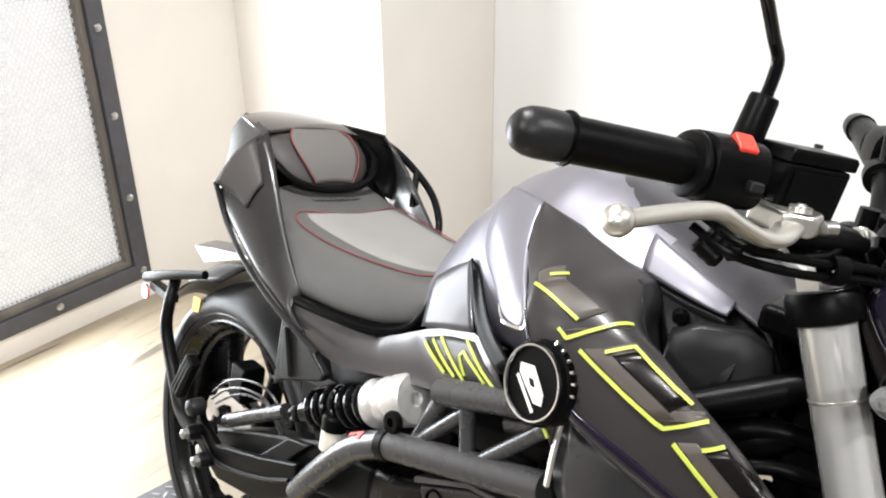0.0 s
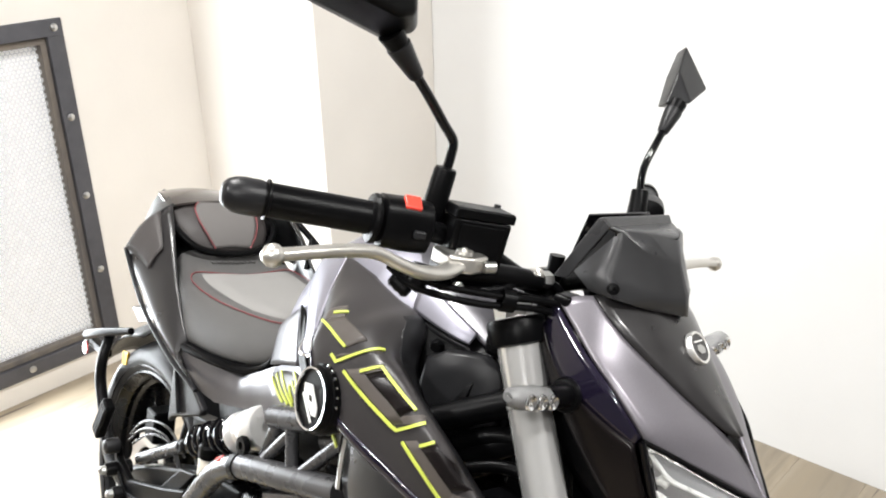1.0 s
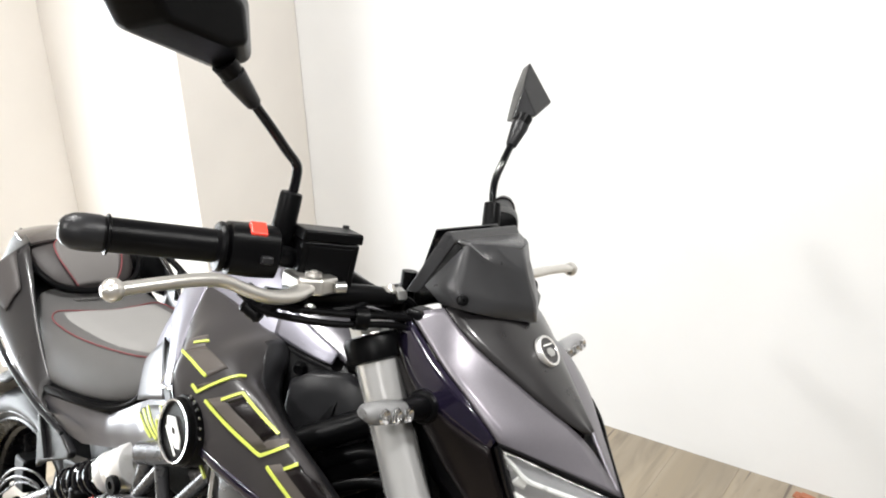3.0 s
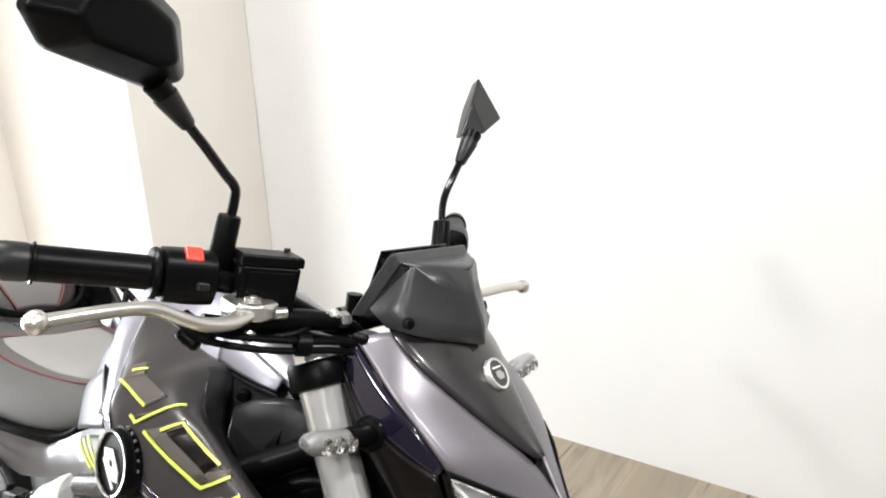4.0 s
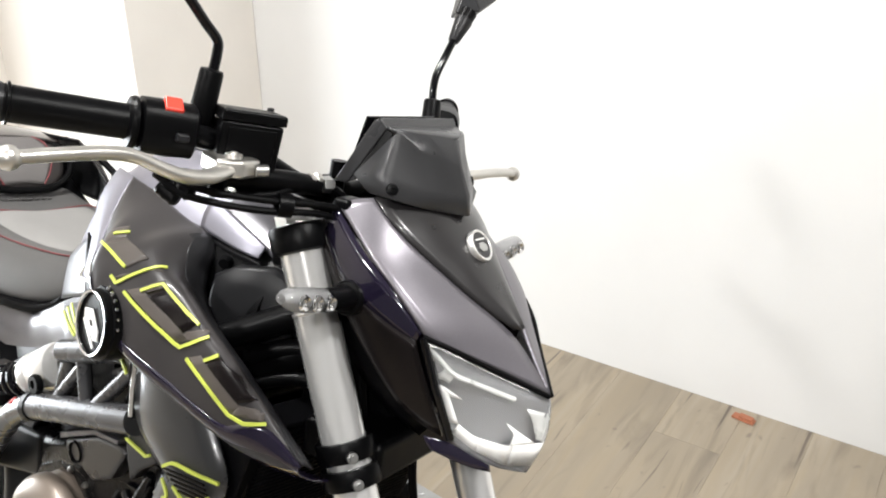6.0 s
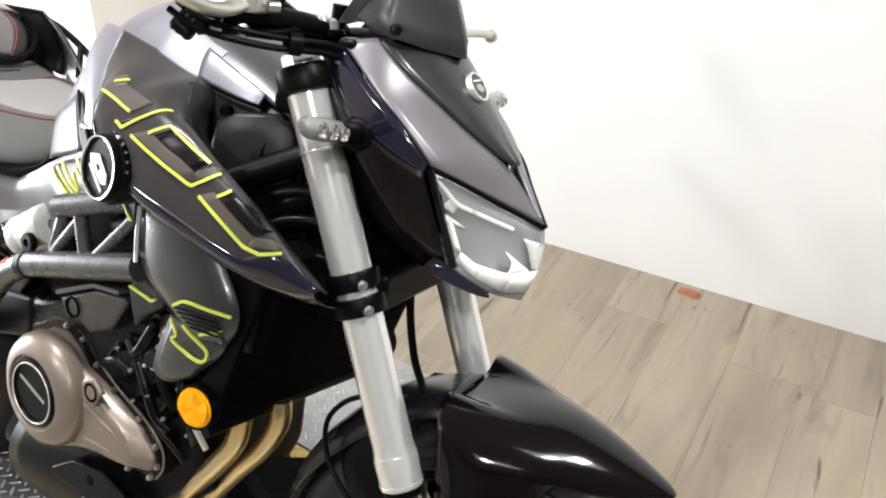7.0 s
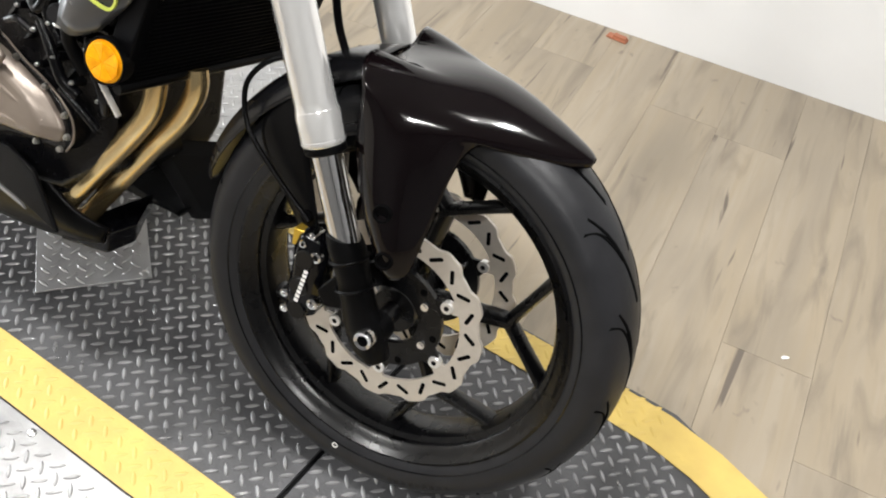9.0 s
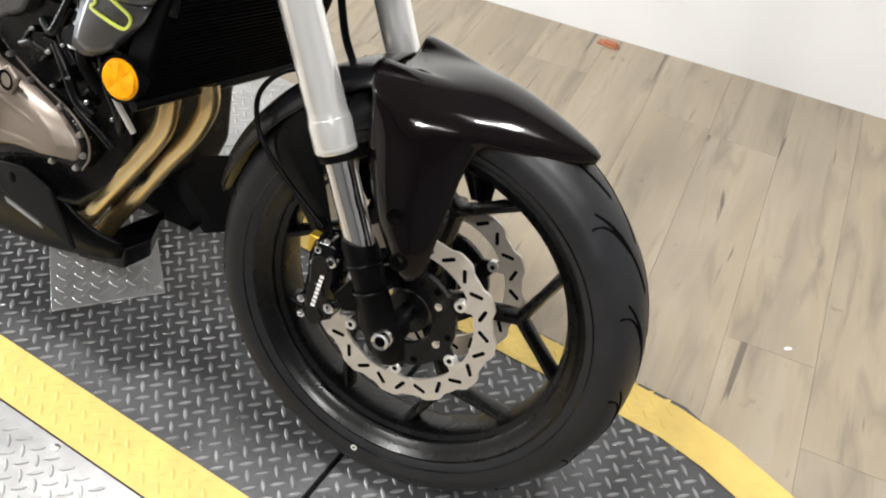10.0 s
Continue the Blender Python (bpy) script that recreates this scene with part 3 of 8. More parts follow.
# ---- the motorcycle ----
LEAN = 15.95
bike = tagged(empty("motorcycle", pose(0, 0, 0, -LEAN)), "dark grey and black naked motorcycle leaning on its side stand", "motorcycle")
STEER = Matrix.Translation((-0.23, 0, 0)) @ Matrix.Rotation(radians(-9), 4, "Z") @ Matrix.Translation((0.23, 0, 0))


def fpart(name, shape, material, parent=bike, label="", **kw):
    """A part of the steered front end."""
    return part(name, shape, material, parent, label, **kw)


def bpart(name, shape, material, parent=bike, label="", **kw):
    """A part of the main body, which stands turned a little against the front wheel."""
    return part(name, moved(shape, STEER), material, parent, label, **kw)


def wheel_lathe(profile, cx, cz, n=72):
    return lathe(profile + profile[:1], n, (cx, 0, cz), (0, 1, 0), caps=False)


def round_profile(points, steps=4):
    """Rows (radius, across) smoothed."""
    return [(p.x, p.y) for p in smooth_path([(r, y, 0) for r, y in points], steps)]


def wheel(cx, cz, R, half, place, name, hand, discs):
    k = R / 0.30
    hub = place(name, wheel_lathe([(0.03, -0.055), (0.034, -0.03), (0.030, 0.0), (0.034, 0.03), (0.03, 0.055), (0.012, 0.055), (0.012, -0.055)], cx, cz, 32), M_RIM)
    w = half / 0.06
    outer = round_profile([(0.226, -0.046 * w), (0.236, -0.053 * w), (0.246, -0.0575 * w), (0.262, -0.0605 * w), (0.276, -0.056 * w), (0.288, -0.043 * w), (0.297, -0.022 * w), (0.30, 0), (0.297, 0.022 * w),
                           (0.288, 0.043 * w), (0.276, 0.056 * w), (0.262, 0.0605 * w), (0.246, 0.0575 * w), (0.236, 0.053 * w), (0.226, 0.046 * w)])
    place("tyre", wheel_lathe([(r * k, y) for r, y in outer] + [(0.222 * k, 0.04 * w), (0.222 * k, -0.04 * w)], cx, cz, 96), M_TYRE, hub, "worn black tyre with fine tread", smooth=60)
    for s in (-1, 1):
        place("bead_line", wheel_lathe([((0.2452 + a) * k, s * (0.0579 + b) * w) for a, b in ((0, 0), (0.0011, 0.0009), (0.0022, 0.0003), (0.0011, -0.002))], cx, cz, 96), M_BLACKGLOSS, hub)
    # rim barrel with stepped lips
    rim = [(0.2325, -0.0495), (0.2345, -0.053), (0.2305, -0.0545), (0.2265, -0.051), (0.222, -0.046), (0.2155, -0.043), (0.2125, -0.039), (0.2135, -0.030), (0.2065, -0.026), (0.2035, -0.018), (0.2035, 0.018),
           (0.2065, 0.026), (0.2135, 0.030), (0.2125, 0.039), (0.2155, 0.043), (0.222, 0.046), (0.2265, 0.051), (0.2305, 0.0545), (0.2345, 0.053), (0.2325, 0.0495), (0.218, 0.038), (0.212, 0.01), (0.212, -0.01), (0.218, -0.038)]
    place("rim", wheel_lathe([(r * k, y * w) for r, y in rim], cx, cz, 96), M_RIM, hub, smooth=30)
    c = Vector((cx, 0, cz))
    for i in range(5):
        a0 = radians(hand + 72 * i)

        def at(r, a, y=0.0):
            return c + Vector((math.cos(a) * r * k, y, math.sin(a) * r * k))

        def blade(p, q, w0, w1, d0, d1):
            d = (q - p).normalized()
            side = Vector((0, 1, 0)).cross(d).normalized()
            ring = lambda o, ww, dd: [o + side * ww + Vector((0, -dd * 0.35, 0)), o + side * ww * 0.4 + Vector((0, -dd, 0)), o - side * ww * 0.4 + Vector((0, -dd, 0)), o - side * ww + Vector((0, -dd * 0.35, 0)),
                                      o - side * ww + Vector((0, dd * 0.35, 0)), o - side * ww * 0.4 + Vector((0, dd, 0)), o + side * ww * 0.4 + Vector((0, dd, 0)), o + side * ww + Vector((0, dd * 0.35, 0))]
            return loft([ring(p, w0, d0), ring((p + q) / 2, (w0 + w1) / 2 * 0.85, (d0 + d1) / 2), ring(q, w1, d1)])

        stem = blade(at(0.028, a0), at(0.146, a0), 0.012, 0.010, 0.024, 0.015)
        left = blade(at(0.138, a0), at(0.208, a0 + radians(22)), 0.0085, 0.008, 0.015, 0.017)
        right = blade(at(0.138, a0), at(0.208, a0 - radians(22)), 0.0085, 0.008, 0.015, 0.017)
        place("spoke", join(stem, left, right), M_RIM, hub, bevel=0.002)
    return hub


fork_x = lambda z: -0.010 - (z - 0.3) * 0.453
front_wheel = wheel(0, 0.30, 0.30, 0.06, fpart, "front_wheel", 9, True)


def tread_shade_strip(a, y0, y1, sweep, R, cz, s, w=0.0022):
    """One curved tread groove as a thin raised strip on the crown, dark in place of its shade."""
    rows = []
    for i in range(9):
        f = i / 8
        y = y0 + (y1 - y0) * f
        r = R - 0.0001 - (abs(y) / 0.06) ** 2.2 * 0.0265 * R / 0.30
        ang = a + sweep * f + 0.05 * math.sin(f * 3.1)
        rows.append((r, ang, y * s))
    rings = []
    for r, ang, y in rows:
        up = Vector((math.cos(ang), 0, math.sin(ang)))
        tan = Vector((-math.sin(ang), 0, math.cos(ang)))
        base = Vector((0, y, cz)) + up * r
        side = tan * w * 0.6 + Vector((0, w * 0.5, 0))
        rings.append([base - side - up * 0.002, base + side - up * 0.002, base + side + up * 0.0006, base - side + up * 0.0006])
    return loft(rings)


# Near-black colour that paints the shade inside grooves, slots and holes.
M_RECESS_SHADE = node_material("groove_rubber", (0.0012, 0.0012, 0.0014), 0.9, vary=0.2, spec=0.05)
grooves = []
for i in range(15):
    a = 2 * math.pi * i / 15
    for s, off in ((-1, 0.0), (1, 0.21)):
        grooves.append(tread_shade_strip(a + off, 0.004, 0.042, 0.42, 0.30, 0.30, s, 0.0040))
        grooves.append(tread_shade_strip(a + off + 0.2, 0.020, 0.053, 0.17, 0.30, 0.30, s, 0.0034))
tagged(fpart("tread_pattern", join(*grooves), M_RECESS_SHADE, front_wheel, smooth=0), kind="stuff")
fpart("size_mark", lathe([(0.0028, 0.0), (0.0045, 0.0004), (0.0045, 0.0008), (0.0028, 0.0008)], 16, (-0.035, -0.0595, 0.052), (0, -1, 0), caps=False), M_WHITEMARK, front_wheel, "tiny printed white ring")
# moulded lettering too small to read, as bars
bars = []
for i in range(9):
    a = radians(-78 + i * 2.3)
    bars.append(moved(box(-0.0032, 0.0032, -0.0008, 0.0004, -0.003, 0.003), Matrix.Translation((math.cos(a) * 0.265, -0.0602, 0.3 + math.sin(a) * 0.265)) @ Matrix.Rotation(-a - radians(90), 4, "Y")))
fpart("moulded_marks", join(*bars), M_GREYPLASTIC, front_wheel, bevel=0.0004)


def wave_disc(cx, cz, y, R, waves, inner, thick):
    """A wave edged brake rotor with ears on its inner edge, cut from a polar grid; its slots are dark pieces set on it.
    """
    n_a, v, f = 240, [], []
    for i in range(n_a):
        a = 2 * math.pi * i / n_a
        wave = math.cos(waves * a)
        r_out = R + 0.0042 * max(-0.75, min(0.75, wave * 1.6))
        ear = max(0.0, math.cos(6 * a - radians(180)) - 0.80) / 0.20
        r_in = inner - 0.011 * min(1, ear * 1.6)
        for s in (-1, 1):
            for r in (r_in, r_out):
                v.append(Vector((cx + math.cos(a) * r, y + s * thick / 2, cz + math.sin(a) * r)))
    for i in range(n_a):
        p, q = 4 * i, 4 * ((i + 1) % n_a)
        f += [(p, q, q + 1, p + 1), (p + 2, p + 3, q + 3, q + 2), (p + 1, q + 1, q + 3, p + 3), (p, p + 2, q + 2, q)]
    return v, f


def slot(cx, cz, y, r, a, turn, length, width, depth):
    pts = []
    for k in range(12):
        t = 2 * math.pi * k / 12
        sx = math.cos(t) * width / 2 + (length / 2 if math.cos(t) > 0 else -length / 2)
        pts.append((sx, math.sin(t) * width / 2))
    m = Matrix.Translation((cx + math.cos(a) * r, y, cz + math.sin(a) * r)) @ Matrix.Rotation(-(a + turn), 4, "Y")
    return moved(loft([[(x, -depth, z) for x, z in pts], [(x, depth, z) for x, z in pts]]), m)


for side in (-1, 1):
    y = side * 0.062
    disc = fpart("brake_disc", wave_disc(0, 0.30, y, 0.1235, 12, 0.0955, 0.005), M_DISC, front_wheel, "wave edged steel brake disc", smooth=30)
    for i in range(24):
        a = 2 * math.pi * (i + 0.5) / 24
        fpart("slot", slot(0, 0.30, y, 0.109, a, radians(48 if i % 2 else -42), 0.0135, 0.0058, 0.0027), M_RECESS_SHADE, disc)
    carrier = fpart("carrier", wheel_lathe([(0.040, y - 0.004), (0.072, y - 0.004), (0.072, y + 0.004), (0.040, y + 0.004)], 0, 0.30, 48), M_RIM, disc)
    for i in range(6):
        a = radians(32 + 60 * i)
        u, t = Vector((math.cos(a), 0, math.sin(a))), Vector((-math.sin(a), 0, math.cos(a)))
        c0 = Vector((0, y, 0.30))
        fpart("carrier_arm", loft([[c0 + u * r + t * w * q + Vector((0, d, 0)) for q, d in ((-1, -0.003), (1, -0.003), (1, 0.003), (-1, 0.003))] for r, w in ((0.066, 0.016), (0.080, 0.009), (0.088, 0.006))]), M_RIM, disc, bevel=0.001)
        fpart("bobbin", lathe([(0.0035, -0.0055), (0.0075, -0.0055), (0.0085, -0.004), (0.0085, 0.004), (0.0, 0.004)], 18, c0 + u * 0.083, (0, 1, 0), caps=False), M_ALU, disc)
        a2 = a + radians(22)
        fpart("carrier_hole", lathe([(0.0, -0.0046), (0.0048, -0.0046), (0.0048, 0.0)], 14, c0 + Vector((math.cos(a2), 0, math.sin(a2))) * 0.064, (0, 1, 0), caps=False), M_RECESS_SHADE, disc)
        a3 = a + radians(6)
        fpart("disc_bolt", lathe([(0.0, -0.0095), (0.003, -0.0095), (0.0034, -0.008), (0.0052, -0.008), (0.0056, -0.004)], 14, c0 + Vector((math.cos(a3), 0, math.sin(a3))) * 0.0555, (0, 1, 0), caps=False), M_CHROME, disc)

# fork legs
for s in (-1, 1):
    y = s * 0.112
    at = lambda z, dy=0.0, dx=0.0: (fork_x(z) + dx, y + dy, z)
    axis = Vector((-0.453, 0, 1)).normalized()
    leg = fpart("fork_leg", tube([at(0.515), at(0.70), at(0.938)], 0.0240, 40, smooth=False), M_FORK, label="brushed silver upside-down fork tube")
    fpart("tube_foot", lathe([(0.024, 0.0), (0.0256, 0.002), (0.0262, 0.012), (0.0262, 0.036), (0.0246, 0.042), (0.0240, 0.05)], 40, at(0.512), axis), M_FORK, leg)
    for h, r in ((0.004, 0.0266), (0.037, 0.0255)):
        fpart("foot_ring", lathe([(0.0245, -0.002), (r, 0.0), (r, 0.003), (0.0245, 0.005)], 36, Vector(at(0.512)) + axis * h, axis, caps=False), M_FORK, leg)
    fpart("dust_seal", lathe([(0.0225, -0.005), (0.0245, -0.003), (0.0245, 0.003), (0.02, 0.004)], 32, at(0.508), axis), M_BLACK, leg)
    fpart("tube_ring", lathe([(0.0243, 0), (0.0247, 0.001), (0.0247, 0.002), (0.0243, 0.003)], 32, at(0.868), axis, caps=False), M_ALU, leg)
    fpart("stanchion", tube([at(0.385), at(0.515)], 0.0185, 32, smooth=False), M_CHROME, leg, "chrome fork stanchion")
    fpart("fork_cap", lathe([(0.0250, -0.002), (0.0305, 0.0), (0.0315, 0.005), (0.0315, 0.022), (0.029, 0.027), (0.0255, 0.028)], 36, at(0.929), axis), M_BLACK, leg)
    fpart("adjuster", lathe([(0.021, 0.0), (0.021, 0.012), (0.018, 0.015), (0.010, 0.016), (0.009, 0.024), (0.0, 0.025)], 6 if s < 0 else 24, at(0.954), axis), M_ALU, leg)
    low = fpart("fork_foot", loft([[Vector(at(z)) + Vector((math.cos(a) * rx, math.sin(a) * ry, 0)) for a in [2 * math.pi * k / 20 for k in range(20)]] for z, rx, ry in
                                    ((0.262, 0.014, 0.014), (0.272, 0.026, 0.017), (0.30, 0.030, 0.018), (0.335, 0.024, 0.019), (0.37, 0.023, 0.022), (0.40, 0.0245, 0.0245), (0.412, 0.022, 0.022))]), M_BLACK, leg, "black cast fork foot", smooth=60)
    fpart("axle_clamp", lathe([(0.0, -0.014), (0.013, -0.014), (0.0135, -0.006), (0.020, -0.005), (0.0205, 0.02), (0.0, 0.02)], 28, (0, y + (0 if s < 0 else 0), 0.30), (0, -s, 0) if s > 0 else (0, 1, 0), caps=False), M_BLACK, leg)
    ring = fpart("axle_nut", lathe([(0.0072, -0.0255), (0.0115, -0.0265), (0.0128, -0.024), (0.0128, -0.01), (0.0072, -0.01)], 28, (0, y, 0.30), (0, -s, 0) if s > 0 else (0, 1, 0), caps=False), M_CHROME, leg)
    fpart("axle_socket", lathe([(0.0, -0.0215), (0.0074, -0.0215), (0.0074, -0.009)], 6, (0, y, 0.30), (0, -s, 0) if s > 0 else (0, 1, 0), caps=False), M_RECESS_SHADE, leg)
    for z in (0.385, 0.352):
        fpart("casting_rib", lathe([(0.0235, -0.002), (0.0258, 0.0), (0.0235, 0.002)], 28, at(z), axis, caps=False), M_BLACK, low)

# axle between the legs
fpart("front_axle", tube([(0, -0.1, 0.30), (0, 0.1, 0.30)], 0.0125, 20, smooth=False), M_RIM, front_wheel)

# lower and upper fork yokes
for z, hgt, name in ((0.722, 0.046, "lower_yoke"), (0.905, 0.028, "upper_yoke")):
    rings = []
    bx = fork_x(z)
    half = 0.10 if name == "lower_yoke" else 0.088
    bodies = [box(bx - 0.075, bx + (0.03 if name == "lower_yoke" else 0.012), -half, half, z - hgt / 2, z + hgt / 2)]
    yoke = fpart(name, bodies[0], M_BLACK, bevel=0.008)
    for s in (-1, 1):
        axis = Vector((-0.453, 0, 1)).normalized()
        for dz in ((-0.013, 0.013) if name == "lower_yoke" else ()):
            fpart("clamp", lathe([(0.0242, -0.0105), (0.030, -0.0105), (0.031, -0.0085), (0.031, 0.0085), (0.030, 0.0105), (0.0242, 0.0105)], 36, (fork_x(z + dz), s * 0.112, z + dz), axis, caps=False), M_BLACK, yoke)
            c0 = Vector((fork_x(z + dz) + 0.020, s * 0.130, z + dz + 0.004))
            fpart("clamp_bolt", lathe([(0.0, 0.012), (0.003, 0.012), (0.0032, 0.009), (0.0058, 0.0085), (0.0062, 0.0)], 14, c0, (0.75, s * 0.6, 0.3), caps=False), M_BOLT if name == "lower_yoke" else M_GREYPLASTIC, yoke)

# brake calipers
for s in (-1, 1):
    y = s * 0.082
    a, b = Vector((-0.106, y, 0.380)), Vector((-0.108, y, 0.272))
    d = (b - a).normalized()
    side = Vector((0, 1, 0)).cross(d)
    rings = []
    for f, w, dp in ((-0.08, 0.010, 0.014), (0.0, 0.020, 0.022), (0.2, 0.024, 0.026), (0.5, 0.022, 0.024), (0.8, 0.024, 0.026), (1.0, 0.02, 0.022), (1.08, 0.010, 0.014)):
        o = a + (b - a) * f
        rings.append([o + side * w + Vector((0, dp * 0.6, 0)), o + side * w * 0.6 + Vector((0, dp, 0)), o - side * w * 0.6 + Vector((0, dp, 0)), o - side * w + Vector((0, dp * 0.6, 0)),
                      o - side * w + Vector((0, -dp * 0.6, 0)), o - side * w * 0.6 + Vector((0, -dp, 0)), o + side * w * 0.6 + Vector((0, -dp, 0)), o + side * w + Vector((0, -dp * 0.6, 0))])
    cal = fpart("brake_caliper", loft(rings), M_BLACKGLOSS, label="black four-piston radial brake caliper", bevel=0.003)
    out = Vector((0, s, 0))
    for x, z, r in ((-0.094, 0.361, 0.0085), (-0.088, 0.295, 0.0085), (-0.114, 0.372, 0.0055), (-0.119, 0.352, 0.0042), (-0.128, 0.294, 0.0062), (-0.125, 0.272, 0.0062), (-0.103, 0.388, 0.005)):
        fpart("caliper_bolt", lathe([(0.0, 0.006), (r * 0.42, 0.006), (r * 0.48, 0.010), (r * 0.85, 0.0095), (r, 0.007), (r, -0.012)], 16, (x, y + s * 0.016, z), out, caps=False), M_CHROME, cal)
    fpart("pad_cover", moved(box(-0.008, 0.008, -0.010, 0.010, -0.012, 0.012), Matrix.Translation((-0.126, y + s * 0.006, 0.372))), M_GOLDCAP, cal, "gold pad cover", bevel=0.002)
    for x, z in ((-0.108, 0.352), (-0.110, 0.312), (-0.108, 0.278)):
        fpart("piston_boss", lathe([(0.0, 0.003), (0.012, 0.003), (0.014, 0.0), (0.014, -0.01)], 20, (x, y + s * 0.024, z), out, caps=False), M_RIM, cal)
    rows = []
    for i in range(8):
        o = Vector((-0.102 - 0.001 * i, y, 0.338 - 0.0063 * i)) + out * 0.0275
        rows.append(prism([o + d * x + side * zz for x, zz in ((-0.0022, -0.0028), (0.0022, -0.0028), (0.0022, 0.0028), (-0.0022, 0.0028))], out * 0.0006))
    fpart("white_mark", join(*rows), M_WHITEMARK, cal, "small white lettering too worn to read")
    fpart("caliper_bracket", prism([(fork_x(0.39) - 0.01, y + s * 0.012, 0.405), (-0.072, y + s * 0.012, 0.398), (-0.055, y + s * 0.012, 0.365), (-0.085, y + s * 0.012, 0.318), (-0.07, y + s * 0.012, 0.300), (-0.02, y + s * 0.012, 0.315)], (0, s * 0.014, 0)), M_BLACK, cal, bevel=0.003)


def grid_skin(rows):
    """An open skin over rows with the same number of places."""
    return loft(rows, caps=False, closed=False)


def shell(name, rows, material, place, parent=bike, label="", thick=0.003, sub=2, crease=(), offset=-1.0):
    """A moulded panel: a smooth skin over rows of places, given a thickness."""
    ob = place(name, grid_skin(rows), material, parent, label, subsurf=sub)
    s = ob.modifiers.new("thick", "SOLIDIFY")
    s.thickness, s.offset = thick, offset
    return ob


# front mudguard: arched blade over the tyre with two side legs
def guard_row(a, r, w, drop):
    """Across the guard at the angle a: centre ridge, shoulders and edges."""
    c = Vector((0, 0, 0.30))
    u = Vector((math.cos(a), 0, math.sin(a)))
    return [c + u * (r - drop) + Vector((0, -w, 0)), c + u * (r - drop * 0.42) + Vector((0, -w * 0.93, 0)), c + u * (r - drop * 0.1) + Vector((0, -w * 0.62, 0)), c + u * r,
            c + u * (r - drop * 0.1) + Vector((0, w * 0.62, 0)), c + u * (r - drop * 0.42) + Vector((0, w * 0.93, 0)), c + u * (r - drop) + Vector((0, w, 0))]


guard_half = [
    ((-0.087, 0.000, 0.604), (-0.087, 0.034, 0.606), (-0.087, 0.048, 0.612), (-0.087, 0.058, 0.6215), (-0.088, 0.074, 0.6225), (-0.089, 0.091, 0.617), (-0.080, 0.107, 0.603), (-0.070, 0.114, 0.587)),
    ((-0.060, 0.000, 0.609), (-0.060, 0.034, 0.610), (-0.060, 0.047, 0.613), (-0.060, 0.058, 0.6190), (-0.060, 0.074, 0.6185), (-0.060, 0.091, 0.611), (-0.055, 0.107, 0.598), (-0.052, 0.116, 0.582)),
    ((-0.030, 0.000, 0.614), (-0.030, 0.032, 0.613), (-0.030, 0.045, 0.613), (-0.030, 0.056, 0.6155), (-0.030, 0.072, 0.6110), (-0.030, 0.088, 0.603), (-0.027, 0.103, 0.591), (-0.025, 0.114, 0.576)),
    ((0.005, 0.000, 0.6175), (0.005, 0.028, 0.6155), (0.005, 0.040, 0.6135), (0.005, 0.050, 0.6110), (0.004, 0.065, 0.6045), (0.004, 0.081, 0.597), (0.003, 0.094, 0.586), (0.002, 0.104, 0.571)),
    ((0.036, 0.000, 0.6165), (0.036, 0.024, 0.6140), (0.036, 0.036, 0.6105), (0.036, 0.046, 0.6060), (0.035, 0.058, 0.5995), (0.034, 0.073, 0.591), (0.031, 0.086, 0.581), (0.027, 0.096, 0.566)),
    ((0.052, 0.000, 0.6140), (0.052, 0.022, 0.6115), (0.052, 0.034, 0.6075), (0.052, 0.044, 0.6025), (0.051, 0.056, 0.5955), (0.050, 0.069, 0.586), (0.046, 0.080, 0.577), (0.042, 0.086, 0.567)),
    ((0.078, 0.000, 0.6080), (0.078, 0.018, 0.6060), (0.078, 0.030, 0.6020), (0.078, 0.040, 0.5965), (0.078, 0.051, 0.5890), (0.078, 0.061, 0.580), (0.077, 0.067, 0.571), (0.076, 0.069, 0.563)),
    ((0.115, 0.000, 0.5945), (0.115, 0.014, 0.5930), (0.115, 0.023, 0.5895), (0.115, 0.031, 0.5850), (0.115, 0.038, 0.5795), (0.115, 0.045, 0.572), (0.115, 0.049, 0.565), (0.114, 0.049, 0.558)),
    ((0.148, 0.000, 0.5810), (0.148, 0.009, 0.5800), (0.148, 0.015, 0.5780), (0.148, 0.020, 0.5750), (0.148, 0.025, 0.5715), (0.148, 0.029, 0.567), (0.148, 0.031, 0.562), (0.147, 0.030, 0.556)),
    ((0.167, 0.000, 0.5725), (0.167, 0.005, 0.5720), (0.167, 0.009, 0.5710), (0.167, 0.012, 0.5695), (0.167, 0.014, 0.5675), (0.167, 0.016, 0.565), (0.167, 0.016, 0.561), (0.166, 0.015, 0.556)),
    ((0.174, 0.000, 0.5665), (0.174, 0.002, 0.5663), (0.174, 0.0035, 0.5660), (0.174, 0.005, 0.5652), (0.174, 0.006, 0.5643), (0.174, 0.0065, 0.563), (0.174, 0.006, 0.560), (0.172, 0.005, 0.556))]
